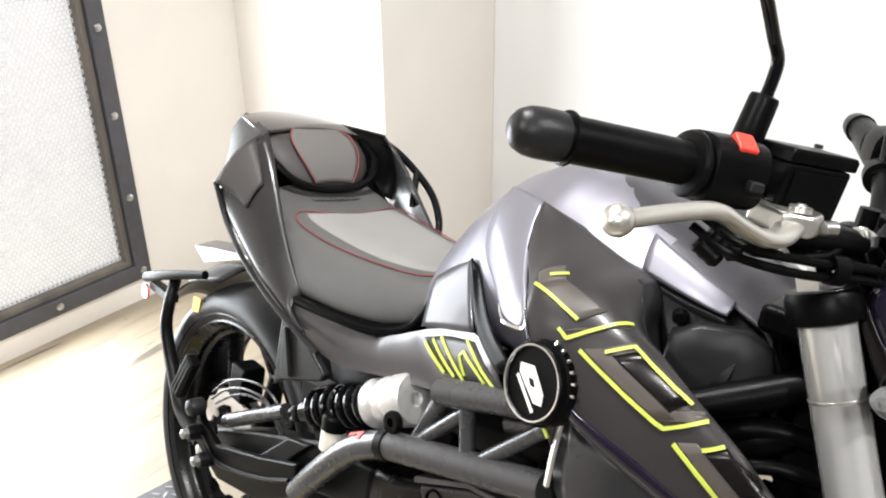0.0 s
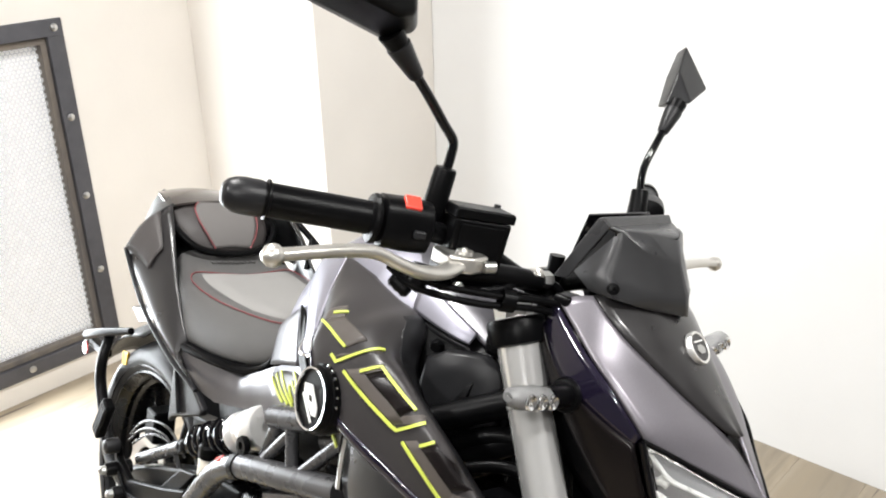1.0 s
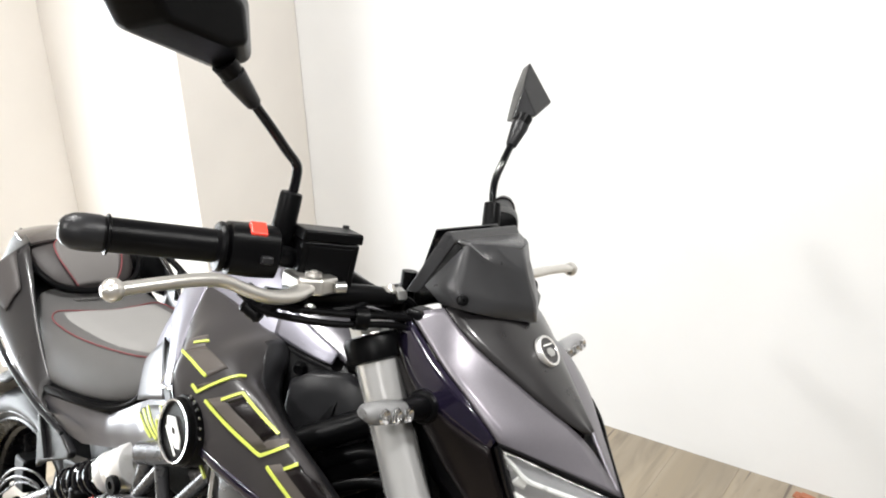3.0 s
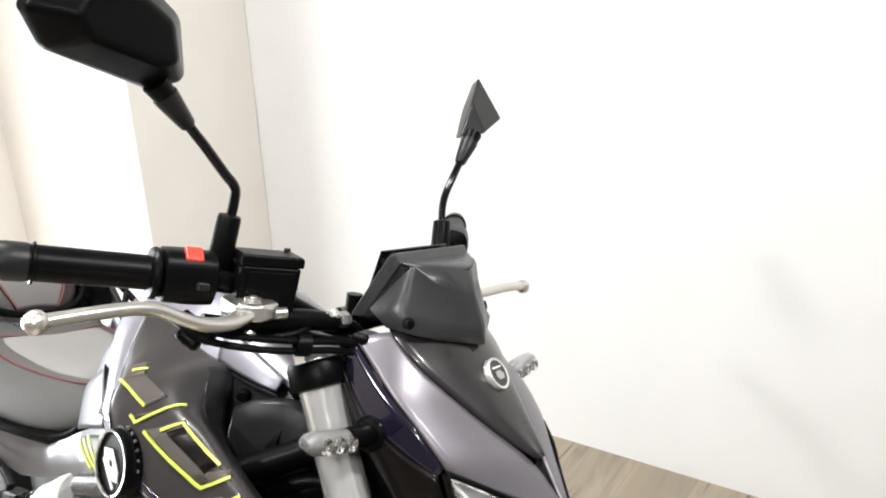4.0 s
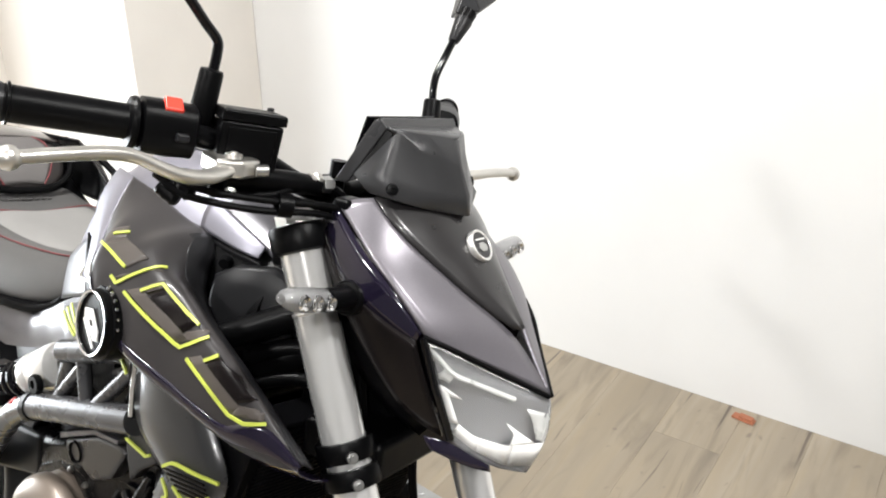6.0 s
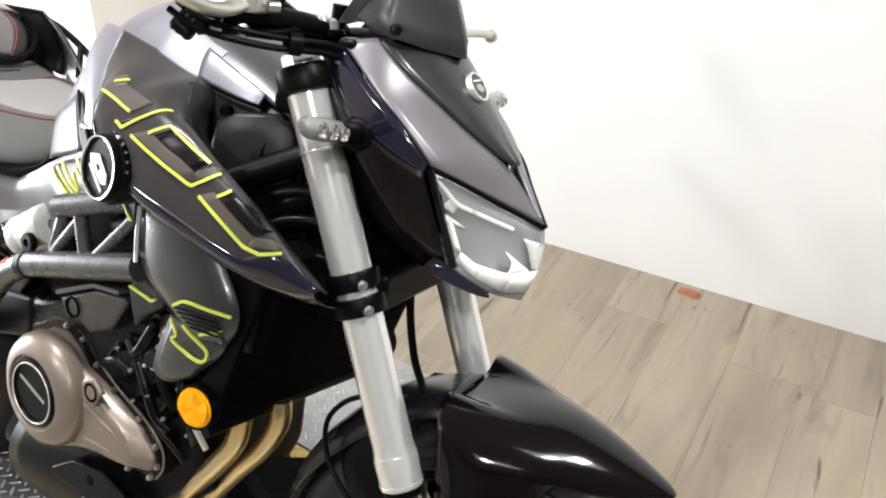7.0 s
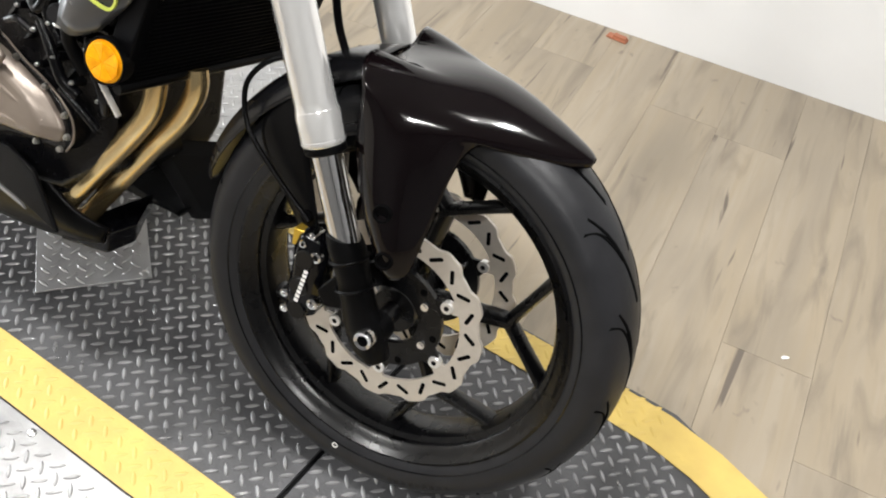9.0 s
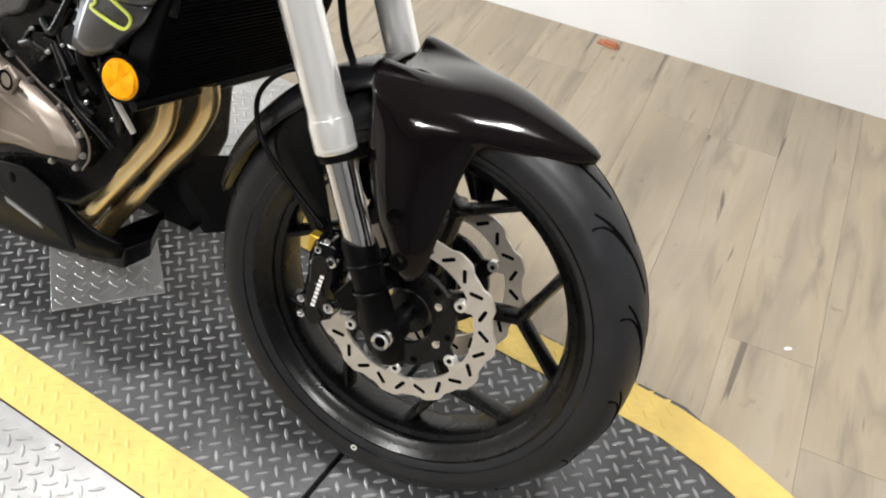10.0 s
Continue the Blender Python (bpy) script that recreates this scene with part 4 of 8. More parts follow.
leg_half = [
    [(-0.074, 0.109, 0.545), (-0.060, 0.118, 0.505), (-0.040, 0.128, 0.462), (-0.018, 0.131, 0.425), (0.000, 0.128, 0.395)],
    [(-0.048, 0.126, 0.540), (-0.036, 0.136, 0.500), (-0.018, 0.141, 0.458), (-0.002, 0.141, 0.425), (0.008, 0.134, 0.394)],
    [(-0.020, 0.126, 0.542), (-0.012, 0.135, 0.500), (0.002, 0.139, 0.458), (0.011, 0.138, 0.425), (0.016, 0.134, 0.393)],
    [(0.004, 0.111, 0.545), (0.012, 0.119, 0.502), (0.022, 0.125, 0.456), (0.026, 0.126, 0.424), (0.026, 0.127, 0.395)],
    [(0.022, 0.100, 0.549), (0.030, 0.107, 0.505), (0.037, 0.112, 0.454), (0.038, 0.115, 0.424), (0.034, 0.120, 0.400)]]
guard_rows = []
for k, crown in enumerate(guard_half):
    # legs hang from the rear of the guard; further forward their columns close up under its edge
    e = crown[-1]
    half = list(crown) + (leg_half[k] if k < 5 else [(e[0] - 0.0006 * i, e[1] - 0.0012 * i, e[2] - 0.0006 * i) for i in range(1, 6)])
    guard_rows.append([(x, -y, z) for x, y, z in reversed(half[1:])] + half)
guard = shell("front_mudguard", guard_rows, M_FENDER, fpart, label="gloss maroon black front mudguard with side legs", thick=0.003)
rear_rows = [guard_row(radians(a), r, w, d) for a, r, w, d in
             ((106, 0.322, 0.064, 0.022), (118, 0.328, 0.068, 0.030), (132, 0.328, 0.070, 0.034), (146, 0.326, 0.068, 0.032), (158, 0.324, 0.058, 0.024), (168, 0.322, 0.036, 0.012), (172, 0.321, 0.012, 0.004))]
shell("rear_blade", rear_rows, M_BLADE, fpart, guard, "satin black rear mudguard blade", thick=0.003)
for s in (-1, 1):
    for z, x in ((0.472, -0.010), (0.416, 0.004)):
        fpart("leg_bolt", lathe([(0.0, -0.001), (0.0075, -0.001), (0.0085, 0.0015), (0.0105, 0.002), (0.0112, -0.004)], 20, (x, s * 0.1385, z), (0.15, s, 0), caps=False), M_RECESS_SHADE, guard)
    # dull panel behind the fork tube
    back_rows = [[(xa, s * ya, z), ((xa + xb) / 2, s * ((ya + yb) / 2 + 0.004), z), (xb, s * yb, z)] for z, xa, xb, ya, yb in
                 ((0.575, -0.165, -0.125, 0.056, 0.070), (0.530, -0.200, -0.150, 0.060, 0.075), (0.485, -0.222, -0.142, 0.064, 0.080), (0.452, -0.210, -0.132, 0.068, 0.083), (0.412, -0.172, -0.116, 0.072, 0.085), (0.382, -0.146, -0.106, 0.074, 0.086), (0.366, -0.136, -0.110, 0.076, 0.086))]
    shell("guard_stay", back_rows, M_BLACK, fpart, guard, "satin black mudguard stay", thick=0.003)
    fpart("stay_bolt", lathe([(0.0, 0.003), (0.006, 0.003), (0.0085, 0.0015), (0.0085, -0.003)], 16, (-0.125, s * 0.087, 0.398), (0, s, 0), caps=False), M_RECESS_SHADE, guard)

# headlight mask; rows run from the top of the mask to the headlight's edge
mask = fpart("headlight_bracket", prism([(-0.30, -0.05, 0.93), (-0.18, -0.05, 0.95), (-0.12, -0.05, 0.85), (-0.15, -0.05, 0.77), (-0.22, -0.05, 0.80)], (0, 0.10, 0)), M_BLACK, bevel=0.006)
mask_seam = [(-0.232, 0.084, 0.998), (-0.204, 0.090, 0.978), (-0.175, 0.074, 0.953), (-0.148, 0.056, 0.931), (-0.119, 0.037, 0.907), (-0.086, 0.010, 0.882)]
mask_crown = [(-0.190, 1.006), (-0.170, 0.982), (-0.148, 0.957), (-0.128, 0.933), (-0.106, 0.907), (-0.083, 0.882)]
centre_rows = []
for (ex, ey, ez), (xc, zc) in zip(mask_seam, mask_crown):
    m = ((ex + xc) / 2 + 0.006, ey * 0.5, (ez + zc) / 2 + 0.003)
    centre_rows.append([(ex, -ey, ez), (m[0], -m[1], m[2]), (xc, 0, zc), m, (ex, ey, ez)])
shell("centre_panel", centre_rows, M_SATINGREY, fpart, mask, "matte dark grey mask insert", thick=0.004)
for s in (-1, 1):
    cheek = [[(-0.233, s * 0.085, 0.997), (-0.248, s * 0.096, 0.994), (-0.262, s * 0.104, 0.986)],
             [(-0.205, s * 0.091, 0.977), (-0.216, s * 0.104, 0.972), (-0.226, s * 0.112, 0.960)],
             [(-0.176, s * 0.075, 0.952), (-0.190, s * 0.098, 0.952), (-0.202, s * 0.117, 0.944)],
             [(-0.149, s * 0.057, 0.930), (-0.164, s * 0.090, 0.934), (-0.178, s * 0.119, 0.930)],
             [(-0.120, s * 0.038, 0.906), (-0.138, s * 0.080, 0.914), (-0.157, s * 0.117, 0.911)],
             [(-0.086, s * 0.011, 0.881), (-0.110, s * 0.065, 0.894), (-0.140, s * 0.113, 0.893)],
             [(-0.060, s * 0.003, 0.850), (-0.092, s * 0.056, 0.868), (-0.134, s * 0.111, 0.886)],
             [(-0.038, s * 0.001, 0.825), (-0.080, s * 0.050, 0.853), (-0.132, s * 0.109, 0.880)]]
    shell("mask_cheek", cheek, M_BEAK, fpart, mask, "warm graphite metallic cheek panel", thick=0.004)
    flank = [[(-0.264, s * 0.1045, 0.983), (-0.272, s * 0.108, 0.955), (-0.269, s * 0.112, 0.947), (-0.269, s * 0.110, 0.935)],
             [(-0.228, s * 0.1125, 0.956), (-0.250, s * 0.115, 0.925), (-0.249, s * 0.116, 0.914), (-0.249, s * 0.112, 0.900)],
             [(-0.204, s * 0.1175, 0.940), (-0.225, s * 0.119, 0.905), (-0.224, s * 0.118, 0.890), (-0.223, s * 0.113, 0.872)],
             [(-0.180, s * 0.1195, 0.926), (-0.196, s * 0.1205, 0.893), (-0.193, s * 0.119, 0.867), (-0.190, s * 0.112, 0.836)],
             [(-0.159, s * 0.1175, 0.907), (-0.166, s * 0.118, 0.882), (-0.160, s * 0.115, 0.843), (-0.148, s * 0.106, 0.794)],
             [(-0.137, s * 0.1115, 0.884), (-0.142, s * 0.112, 0.874), (-0.124, s * 0.104, 0.826), (-0.110, s * 0.086, 0.776)]]
    # Black sheet added so the open space behind the mask reads dark.
    void_sheet = [[(x - 0.012, s * y, z) for x, y, z in r] for r in (((-0.262, 0.094, 0.960), (-0.276, 0.090, 0.925), (-0.276, 0.080, 0.895)), ((-0.225, 0.100, 0.915), (-0.250, 0.094, 0.880), (-0.255, 0.084, 0.850)),
             ((-0.190, 0.104, 0.880), (-0.205, 0.096, 0.835), (-0.210, 0.086, 0.805)), ((-0.145, 0.096, 0.815), (-0.165, 0.088, 0.795), (-0.168, 0.078, 0.775)), ((-0.112, 0.078, 0.785), (-0.125, 0.072, 0.770), (-0.135, 0.066, 0.757)))]
    shell("mask_liner", void_sheet, M_BLACK, fpart, mask, "black inner liner of the mask", thick=0.003, sub=1)
    shell("mask_flank", [r[:2] for r in flank], M_PURPLE, fpart, mask, "gloss dark violet flank strip", thick=0.004)
    shell("mask_lower_flank", [[(x, y + s * 0.0008, z + 0.001) if k == 0 else (x, y, z) for k, (x, y, z) in enumerate(r[1:])] for r in flank], M_MAROON, fpart, mask, "satin dark maroon lower flank", thick=0.004)
    chin = [[(-0.127, s * 0.094, 0.774), (-0.123, s * 0.095, 0.768), (-0.118, s * 0.092, 0.761)], [(-0.103, s * 0.078, 0.771), (-0.102, s * 0.081, 0.761), (-0.099, s * 0.077, 0.751)],
            [(-0.089, s * 0.062, 0.757), (-0.086, s * 0.063, 0.749), (-0.083, s * 0.058, 0.741)], [(-0.073, s * 0.042, 0.744), (-0.071, s * 0.043, 0.741), (-0.071, s * 0.040, 0.736)]]
    shell("mask_chin", chin, M_PURPLE, fpart, mask, thick=0.004)
    # black gasket between cheek and headlight
    fpart("gasket", tube([(-0.134, s * 0.111, 0.881), (-0.108, s * 0.086, 0.868), (-0.080, s * 0.052, 0.849), (-0.037, s * 0.002, 0.822)], 0.003, 10), M_BLACK, mask)
    fpart("gasket", tube([(-0.134, s * 0.111, 0.880), (-0.119, s * 0.1005, 0.832), (-0.110, s * 0.089, 0.800), (-0.104, s * 0.079, 0.774)], 0.0042, 10), M_BLACKGLOSS, mask)
    lens = [[(-0.130, s * 0.108, 0.877), (-0.103, s * 0.081, 0.862), (-0.076, s * 0.050, 0.843), (-0.036, s * 0.0, 0.819)], [(-0.117, s * 0.097, 0.836), (-0.090, s * 0.074, 0.821), (-0.060, s * 0.045, 0.808), (-0.031, s * 0.0, 0.796)],
            [(-0.108, s * 0.085, 0.801), (-0.084, s * 0.066, 0.783), (-0.056, s * 0.042, 0.774), (-0.033, s * 0.0, 0.768)], [(-0.103, s * 0.077, 0.772), (-0.084, s * 0.056, 0.753), (-0.064, s * 0.030, 0.738), (-0.048, s * 0.0, 0.730)]]

    def in_lamp(u, v, deep):
        """A place behind the lens: u runs down it, v from its outer end to the middle."""
        i, j = min(int(u), 2), min(int(v), 2)
        p = Vector(lens[i][j]).lerp(Vector(lens[i][j + 1]), v - j).lerp(Vector(lens[i + 1][j]).lerp(Vector(lens[i + 1][j + 1]), v - j), u - i)
        return p + Vector((-0.85, -s * 0.45, -0.25)) * deep

    def lamp_piece(name, quad, material, deep, label="", steps=6, thick=0.0015):
        rows = [[in_lamp(*[quad[0][k] * (1 - f) * (1 - g) + quad[1][k] * f * (1 - g) + quad[2][k] * f * g + quad[3][k] * (1 - f) * g for k in (0, 1)], deep) for g in (0.0, 0.5, 1.0)] for f in [q / steps for q in range(steps + 1)]]
        return shell(name, rows, material, fpart, mask, label, thick=thick, sub=0)

    bowl = [[in_lamp(u, v, d + 0.004 * math.sin(v * 1.2)) for v in (0.0, 0.5, 1.0, 1.5, 2.0, 2.5, 3.0)] for u, d in ((0.02, 0.004), (0.55, 0.006), (0.75, 0.011), (1.4, 0.013), (2.1, 0.012), (2.6, 0.009), (2.98, 0.005))]
    shell("lamp_bowl", bowl, M_LAMPBOWL, fpart, mask, "frosted grey lamp reflector", thick=0.002, sub=1)
    fpart("lamp_ridge", tube([in_lamp(0.10, 0.06, 0.004), in_lamp(0.50, 0.55, 0.005), in_lamp(0.55, 0.75, 0.005), in_lamp(0.52, 2.28, 0.005)], (0.0022, 0.0028), 10, smooth=False), M_FROST, mask, "pale frosted ridge in the lamp")
    lamp_piece("ridge_foot", [(0.40, 0.50), (0.62, 0.66), (0.86, 0.44), (0.80, 0.16)], M_FROST, 0.006)
    guide = lamp_piece("running_light", [(1.02, 0.10), (2.20, 0.10), (2.02, 0.46), (1.10, 0.30)], M_GUIDE, 0.004, "white daytime running light guide")
    lamp_piece("running_light_fang", [(1.02, 0.12), (1.08, 0.45), (1.13, 0.74), (1.24, 0.36)], M_GUIDE, 0.0035)
    lamp_piece("running_light", [(2.02, 0.46), (2.10, 1.2), (2.68, 1.1), (2.60, 0.18)], M_GUIDE, 0.004)
    lamp_piece("running_light", [(2.10, 1.2), (2.08, 2.2), (2.80, 2.2), (2.68, 1.1)], M_GUIDE, 0.004)
    lamp_piece("running_light", [(2.08, 2.2), (1.90, 2.98), (2.72, 2.98), (2.80, 2.2)], M_GUIDE, 0.004)
    lamp_piece("running_light_fang", [(2.10, 2.12), (1.72, 2.20), (1.33, 2.00), (1.95, 2.78)], M_GUIDE, 0.0035)
    lamp_piece("running_light_fang", [(1.80, 2.80), (0.72, 2.52), (0.70, 2.96), (1.92, 2.97)], M_FROST, 0.0045)
    ob = shell("headlight_lens", lens, M_LENS, fpart, mask, "clear headlight lens", thick=0.002)
    ob.visible_shadow = False

# round emblem on the mask, drawn as plain shapes
nb = Vector((0.80, 0, 0.60)).normalized()
cb = Vector((-0.1465, 0, 0.9575))
emblem = fpart("mask_emblem", lathe([(0.0, 0.002), (0.0150, 0.002), (0.0155, 0.0028), (0.0175, 0.0028), (0.018, 0.002), (0.018, -0.004)], 36, cb, nb, caps=False), M_ALU, mask, "round silver emblem with plain marks")
eu, ev = Vector((0, 1, 0)), nb.cross(Vector((0, 1, 0))).normalized() * -1
fpart("emblem_field", lathe([(0.0, 0.0023), (0.0149, 0.0023), (0.0149, 0.001)], 36, cb, nb, caps=False), M_SATINGREY, emblem)
fpart("emblem_shape", join(*[prism([cb + nb * 0.0024 + (eu * a + ev * b) * 0.88 for a, b in quad], nb * 0.0008) for quad in
      ([(-0.009, 0.003), (-0.004, 0.008), (0.006, 0.008), (0.009, 0.005), (0.009, 0.001), (0.003, -0.003), (-0.006, -0.003)],)]), M_BOLT, emblem)
fpart("emblem_bar", prism([cb + nb * 0.0024 + (eu * a + ev * b) * 0.88 for a, b in ((-0.010, -0.0065), (0.010, -0.0065), (0.010, -0.0085), (-0.010, -0.0085))], nb * 0.001), M_WHITEMARK, emblem)

# small screen and instrument
screen_half = [(-0.2285, 0.063, 1.066), (-0.263, 0.082, 1.015), (-0.238, 0.086, 1.001), (-0.206, 0.081, 0.999), (-0.190, 0.046, 0.991), (-0.166, 0.0, 0.985), (-0.226, 0.075, 1.021), (-0.191, 0.041, 1.011),
               (-0.170, 0.0, 1.006), (-0.206, 0.040, 1.045), (-0.183, 0.0, 1.034), (-0.194, 0.0, 1.062), (-0.209, 0.036, 1.065), (-0.198, 0.018, 1.040)]
screen_faces = [(0, 1, 6), (1, 2, 3, 6), (3, 4, 7, 6), (4, 5, 8, 7), (0, 6, 7, 9), (9, 7, 8), (9, 8, 10, 13), (0, 9, 12), (12, 9, 13), (12, 13, 10, 11)]
centre = {5: 5, 8: 8, 10: 10, 11: 11}
mirrored = {k: (k if k in centre else len(screen_half) + sum(1 for j in range(k) if j not in centre)) for k in range(len(screen_half))}
screen_points = [Vector((x, -y, z)) for x, y, z in screen_half] + [Vector(p) for k, p in enumerate(screen_half) if k not in centre]
fly = fpart("flyscreen", (screen_points, screen_faces + [tuple(mirrored[k] for k in reversed(f)) for f in screen_faces]), M_SCREEN, label="dark grey faceted moulded flyscreen", bevel=0.005, segments=3)
thick = fly.modifiers.new("thick", "SOLIDIFY")
thick.thickness, thick.offset = 0.003, 0
# stepped rim round the top and the sides of the screen
both = lambda a, b: [a, b, Vector((b[0], -b[1], b[2])), Vector((a[0], -a[1], a[2]))]
rim_out = both(Vector((-0.280, -0.0840, 1.007)), Vector((-0.2455, -0.0735, 1.0775)))
rim_in = both(Vector((-0.267, -0.0825, 1.008)), Vector((-0.2370, -0.0690, 1.0675)))
rim_foot = both(Vector((-0.256, -0.0830, 1.012)), Vector((-0.2300, -0.0650, 1.0640)))
back = Vector((-0.008, 0, -0.004))
fpart("screen_rim", loft([[o, i, i + back, o + back] for o, i in zip(rim_out, rim_in)]), M_SCREEN, fly, "raised grey rim of the screen", bevel=0.002)
fpart("rim_lip", loft([[i + back * 0.45, f + back * 0.3, f + back * 0.9, i + back] for i, f in zip(rim_in, rim_foot)]), M_BLACK, fly)
top_line = [(-0.2285, -0.063, 1.0655), (-0.209, -0.036, 1.0650), (-0.194, 0, 1.0620), (-0.209, 0.036, 1.0650), (-0.2285, 0.063, 1.0655)]
shell("rim_cap", [[(-0.2375, -0.069, 1.0690), (-0.2370, -0.036, 1.0695), (-0.2370, 0, 1.0695), (-0.2370, 0.036, 1.0695), (-0.2375, 0.069, 1.0690)], top_line], M_SCREEN, fpart, fly, thick=0.003, sub=1)
for s in (-1, 1):
    fpart("screen_bolt", lathe([(0.0, 0.002), (0.0022, 0.002), (0.0024, 0.0045), (0.0058, 0.004), (0.0066, 0.0), (0.0066, -0.004)], 20, (-0.2155, s * 0.0785, 1.0085), (0.62, s * 0.75, 0.2), caps=False), M_BLACK, fly)
dash = fpart("instrument", prism([(-0.278, -0.050, 1.044), (-0.262, -0.050, 1.050), (-0.270, -0.050, 1.012), (-0.286, -0.050, 1.004)], (0, 0.100, 0)), M_BLACK, label="black instrument housing", bevel=0.004)
fpart("instrument_face", prism([(-0.2655, -0.066, 1.075), (-0.2655, 0.066, 1.075), (-0.282, 0.066, 1.014), (-0.282, -0.066, 1.014)], (-0.003, 0, 0.001)), M_BLACKGLOSS, dash, bevel=0.002)

# indicators
for s in (-1, 1):
    base = Vector((-0.222, s * 0.118, 0.898))
    stalk = fpart("indicator", tube([base, base + Vector((0.004, s * 0.022, 0.004)), base + Vector((0.006, s * 0.056, 0.010))], (0.0135, 0.0105), 18), M_BLACK, label="slim indicator with a clear lens")
    fpart("stalk_collar", lathe([(0.012, 0.0), (0.0175, 0.0), (0.0185, 0.004), (0.0165, 0.008), (0.012, 0.009)], 22, base, (0.1, s, 0.1), caps=False), M_BLACK, stalk)
    tip = Vector((-0.213, s * 0.197, 0.912))
    rings = []
    for f, w, h in ((0.0, 0.009, 0.008), (0.12, 0.014, 0.012), (0.5, 0.0155, 0.0125), (0.88, 0.013, 0.011), (1.0, 0.007, 0.006)):
        o = tip + Vector((0.0, s * (f - 0.5) * 0.068, 0.012 * (f - 0.5)))
        rings.append([o + Vector((math.cos(a) * w, 0, math.sin(a) * h)) for a in [2 * math.pi * k / 16 for k in range(16)]])
    body = fpart("indicator_lens", loft(rings), glass_material("clear_indicator_lens", (0.9, 0.9, 0.88), 0.08, 1.3), stalk, "clear indicator lens", smooth=60)
    body.visible_shadow = False
    fpart("indicator_reflector", moved(loft([[p * 0.8 + q * 0.2 for p in r] for r, q in zip(rings, [sum((Vector(p) for p in r), Vector()) / 16 for r in rings])]), Matrix.Translation((-0.004, 0, 0))), M_LAMPBOWL, stalk)
    for k in range(3):
        o = tip + Vector((0.0115, s * (-0.019 + 0.019 * k), 0.012 * (-0.28 + 0.28 * k)))
        fpart("indicator_cell", lathe([(0.0, 0.0006), (0.004, 0.0010), (0.0068, 0.003), (0.0080, 0.0)], 12, o, (1, 0, 0.1), caps=False), M_CHROME, stalk)

# handlebar
bar_path = [(-0.440, -0.385, 1.058), (-0.377, -0.26, 1.047), (-0.345, -0.165, 1.028), (-0.318, -0.075, 0.985), (-0.312, 0, 0.984), (-0.318, 0.075, 0.985), (-0.345, 0.165, 1.022), (-0.385, 0.26, 1.034), (-0.440, 0.385, 1.050)]
handlebar = fpart("handlebar", tube(bar_path, 0.0112, 16), M_BLACK, label="black tubular handlebar")
for s in (-1, 1):
    P = lambda x, y, z: Vector((x, s * y, z))
    g0, g1 = P(-0.381, 0.273, 1.049), P(-0.433, 0.366, 1.057)
    gd = (g1 - g0).normalized()
    gl = (g1 - g0).length
    fpart("grip", lathe([(0.0165, 0.0), (0.0165, gl)], 26, g0, gd), M_BLACK, handlebar, "black ribbed rubber grip")
    for k in range(14):
        fpart("grip_rib", lathe([(0.0163, 0.0), (0.01660, 0.0012), (0.0163, 0.0026)], 24, g0 + gd * (0.012 + k * gl * 0.068), gd, caps=False), M_BLACK, handlebar)
    fpart("grip_flange", lathe([(0.0165, -0.001), (0.0245, 0.0), (0.025, 0.003), (0.0235, 0.006), (0.0165, 0.008)], 28, g0 - gd * 0.004, gd), M_BLACK, handlebar)
    fpart("grip_band", lathe([(0.0166, 0), (0.0192, 0.0008), (0.0192, 0.003), (0.0166, 0.004)], 28, g1 - gd * 0.006, gd, caps=False), M_BLACK, handlebar)
    fpart("bar_end", lathe([(0.0170, 0.0), (0.0176, 0.004), (0.0176, 0.018), (0.0166, 0.026), (0.0135, 0.033), (0.009, 0.037), (0.0, 0.038)], 28, g1, gd), M_GREYPLASTIC, handlebar, "rounded black bar end weight", smooth=60)
    # switch cluster
    sw = g0 - gd * 0.006
    side = gd.cross(Vector((0, 0, 1))).normalized()
    upv = side.cross(gd) * 1.0
    if upv.z < 0:
        upv = -upv
    rings = []
    for f, r in ((0.0, 0.020), (0.05, 0.0245), (0.5, 0.0255), (0.95, 0.0245), (1.0, 0.020)):
        o = sw - gd * (f * 0.052)
        rings.append([o + side * (math.copysign(abs(math.cos(a)) ** 0.7, math.cos(a)) * r) + upv * (math.copysign(abs(math.sin(a)) ** 0.7, math.sin(a)) * r * 1.04) for a in [2 * math.pi * k / 24 for k in range(24)]])
    switch = fpart("switch_housing", loft(rings), M_BLACK, handlebar, "black switch cluster", smooth=50, bevel=0.0)
    if s < 0:
        front = side if side.x > 0 else -side
        o = sw - gd * 0.027 + front * 0.013 + upv * 0.0205
        tilt = (upv + front * 0.75).normalized()
        fpart("stop_switch", moved(box(-0.0085, 0.0085, -0.0085, 0.0085, -0.004, 0.0065), Matrix.Translation(o) @ Matrix((gd, tilt.cross(gd), tilt)).transposed().to_4x4()), M_RED, switch, "red engine stop switch", bevel=0.002)
        fpart("start_button", moved(box(-0.006, 0.006, -0.008, 0.008, -0.004, 0.004), Matrix.Translation(sw - gd * 0.036 + side * (0.024 if side.x > 0 else -0.024) - upv * 0.004) @ Matrix((gd, side, upv)).transposed().to_4x4()), M_GREYPLASTIC, switch, bevel=0.002)
    # lever with ball end
    lev = [P(-0.317, 0.206, 1.016), P(-0.314, 0.235, 1.010), P(-0.318, 0.262, 1.011), P(-0.326, 0.286, 1.019), P(-0.333, 0.306, 1.0275), P(-0.339, 0.328, 1.0300), P(-0.347, 0.365, 1.0285), P(-0.357, 0.408, 1.0250)]
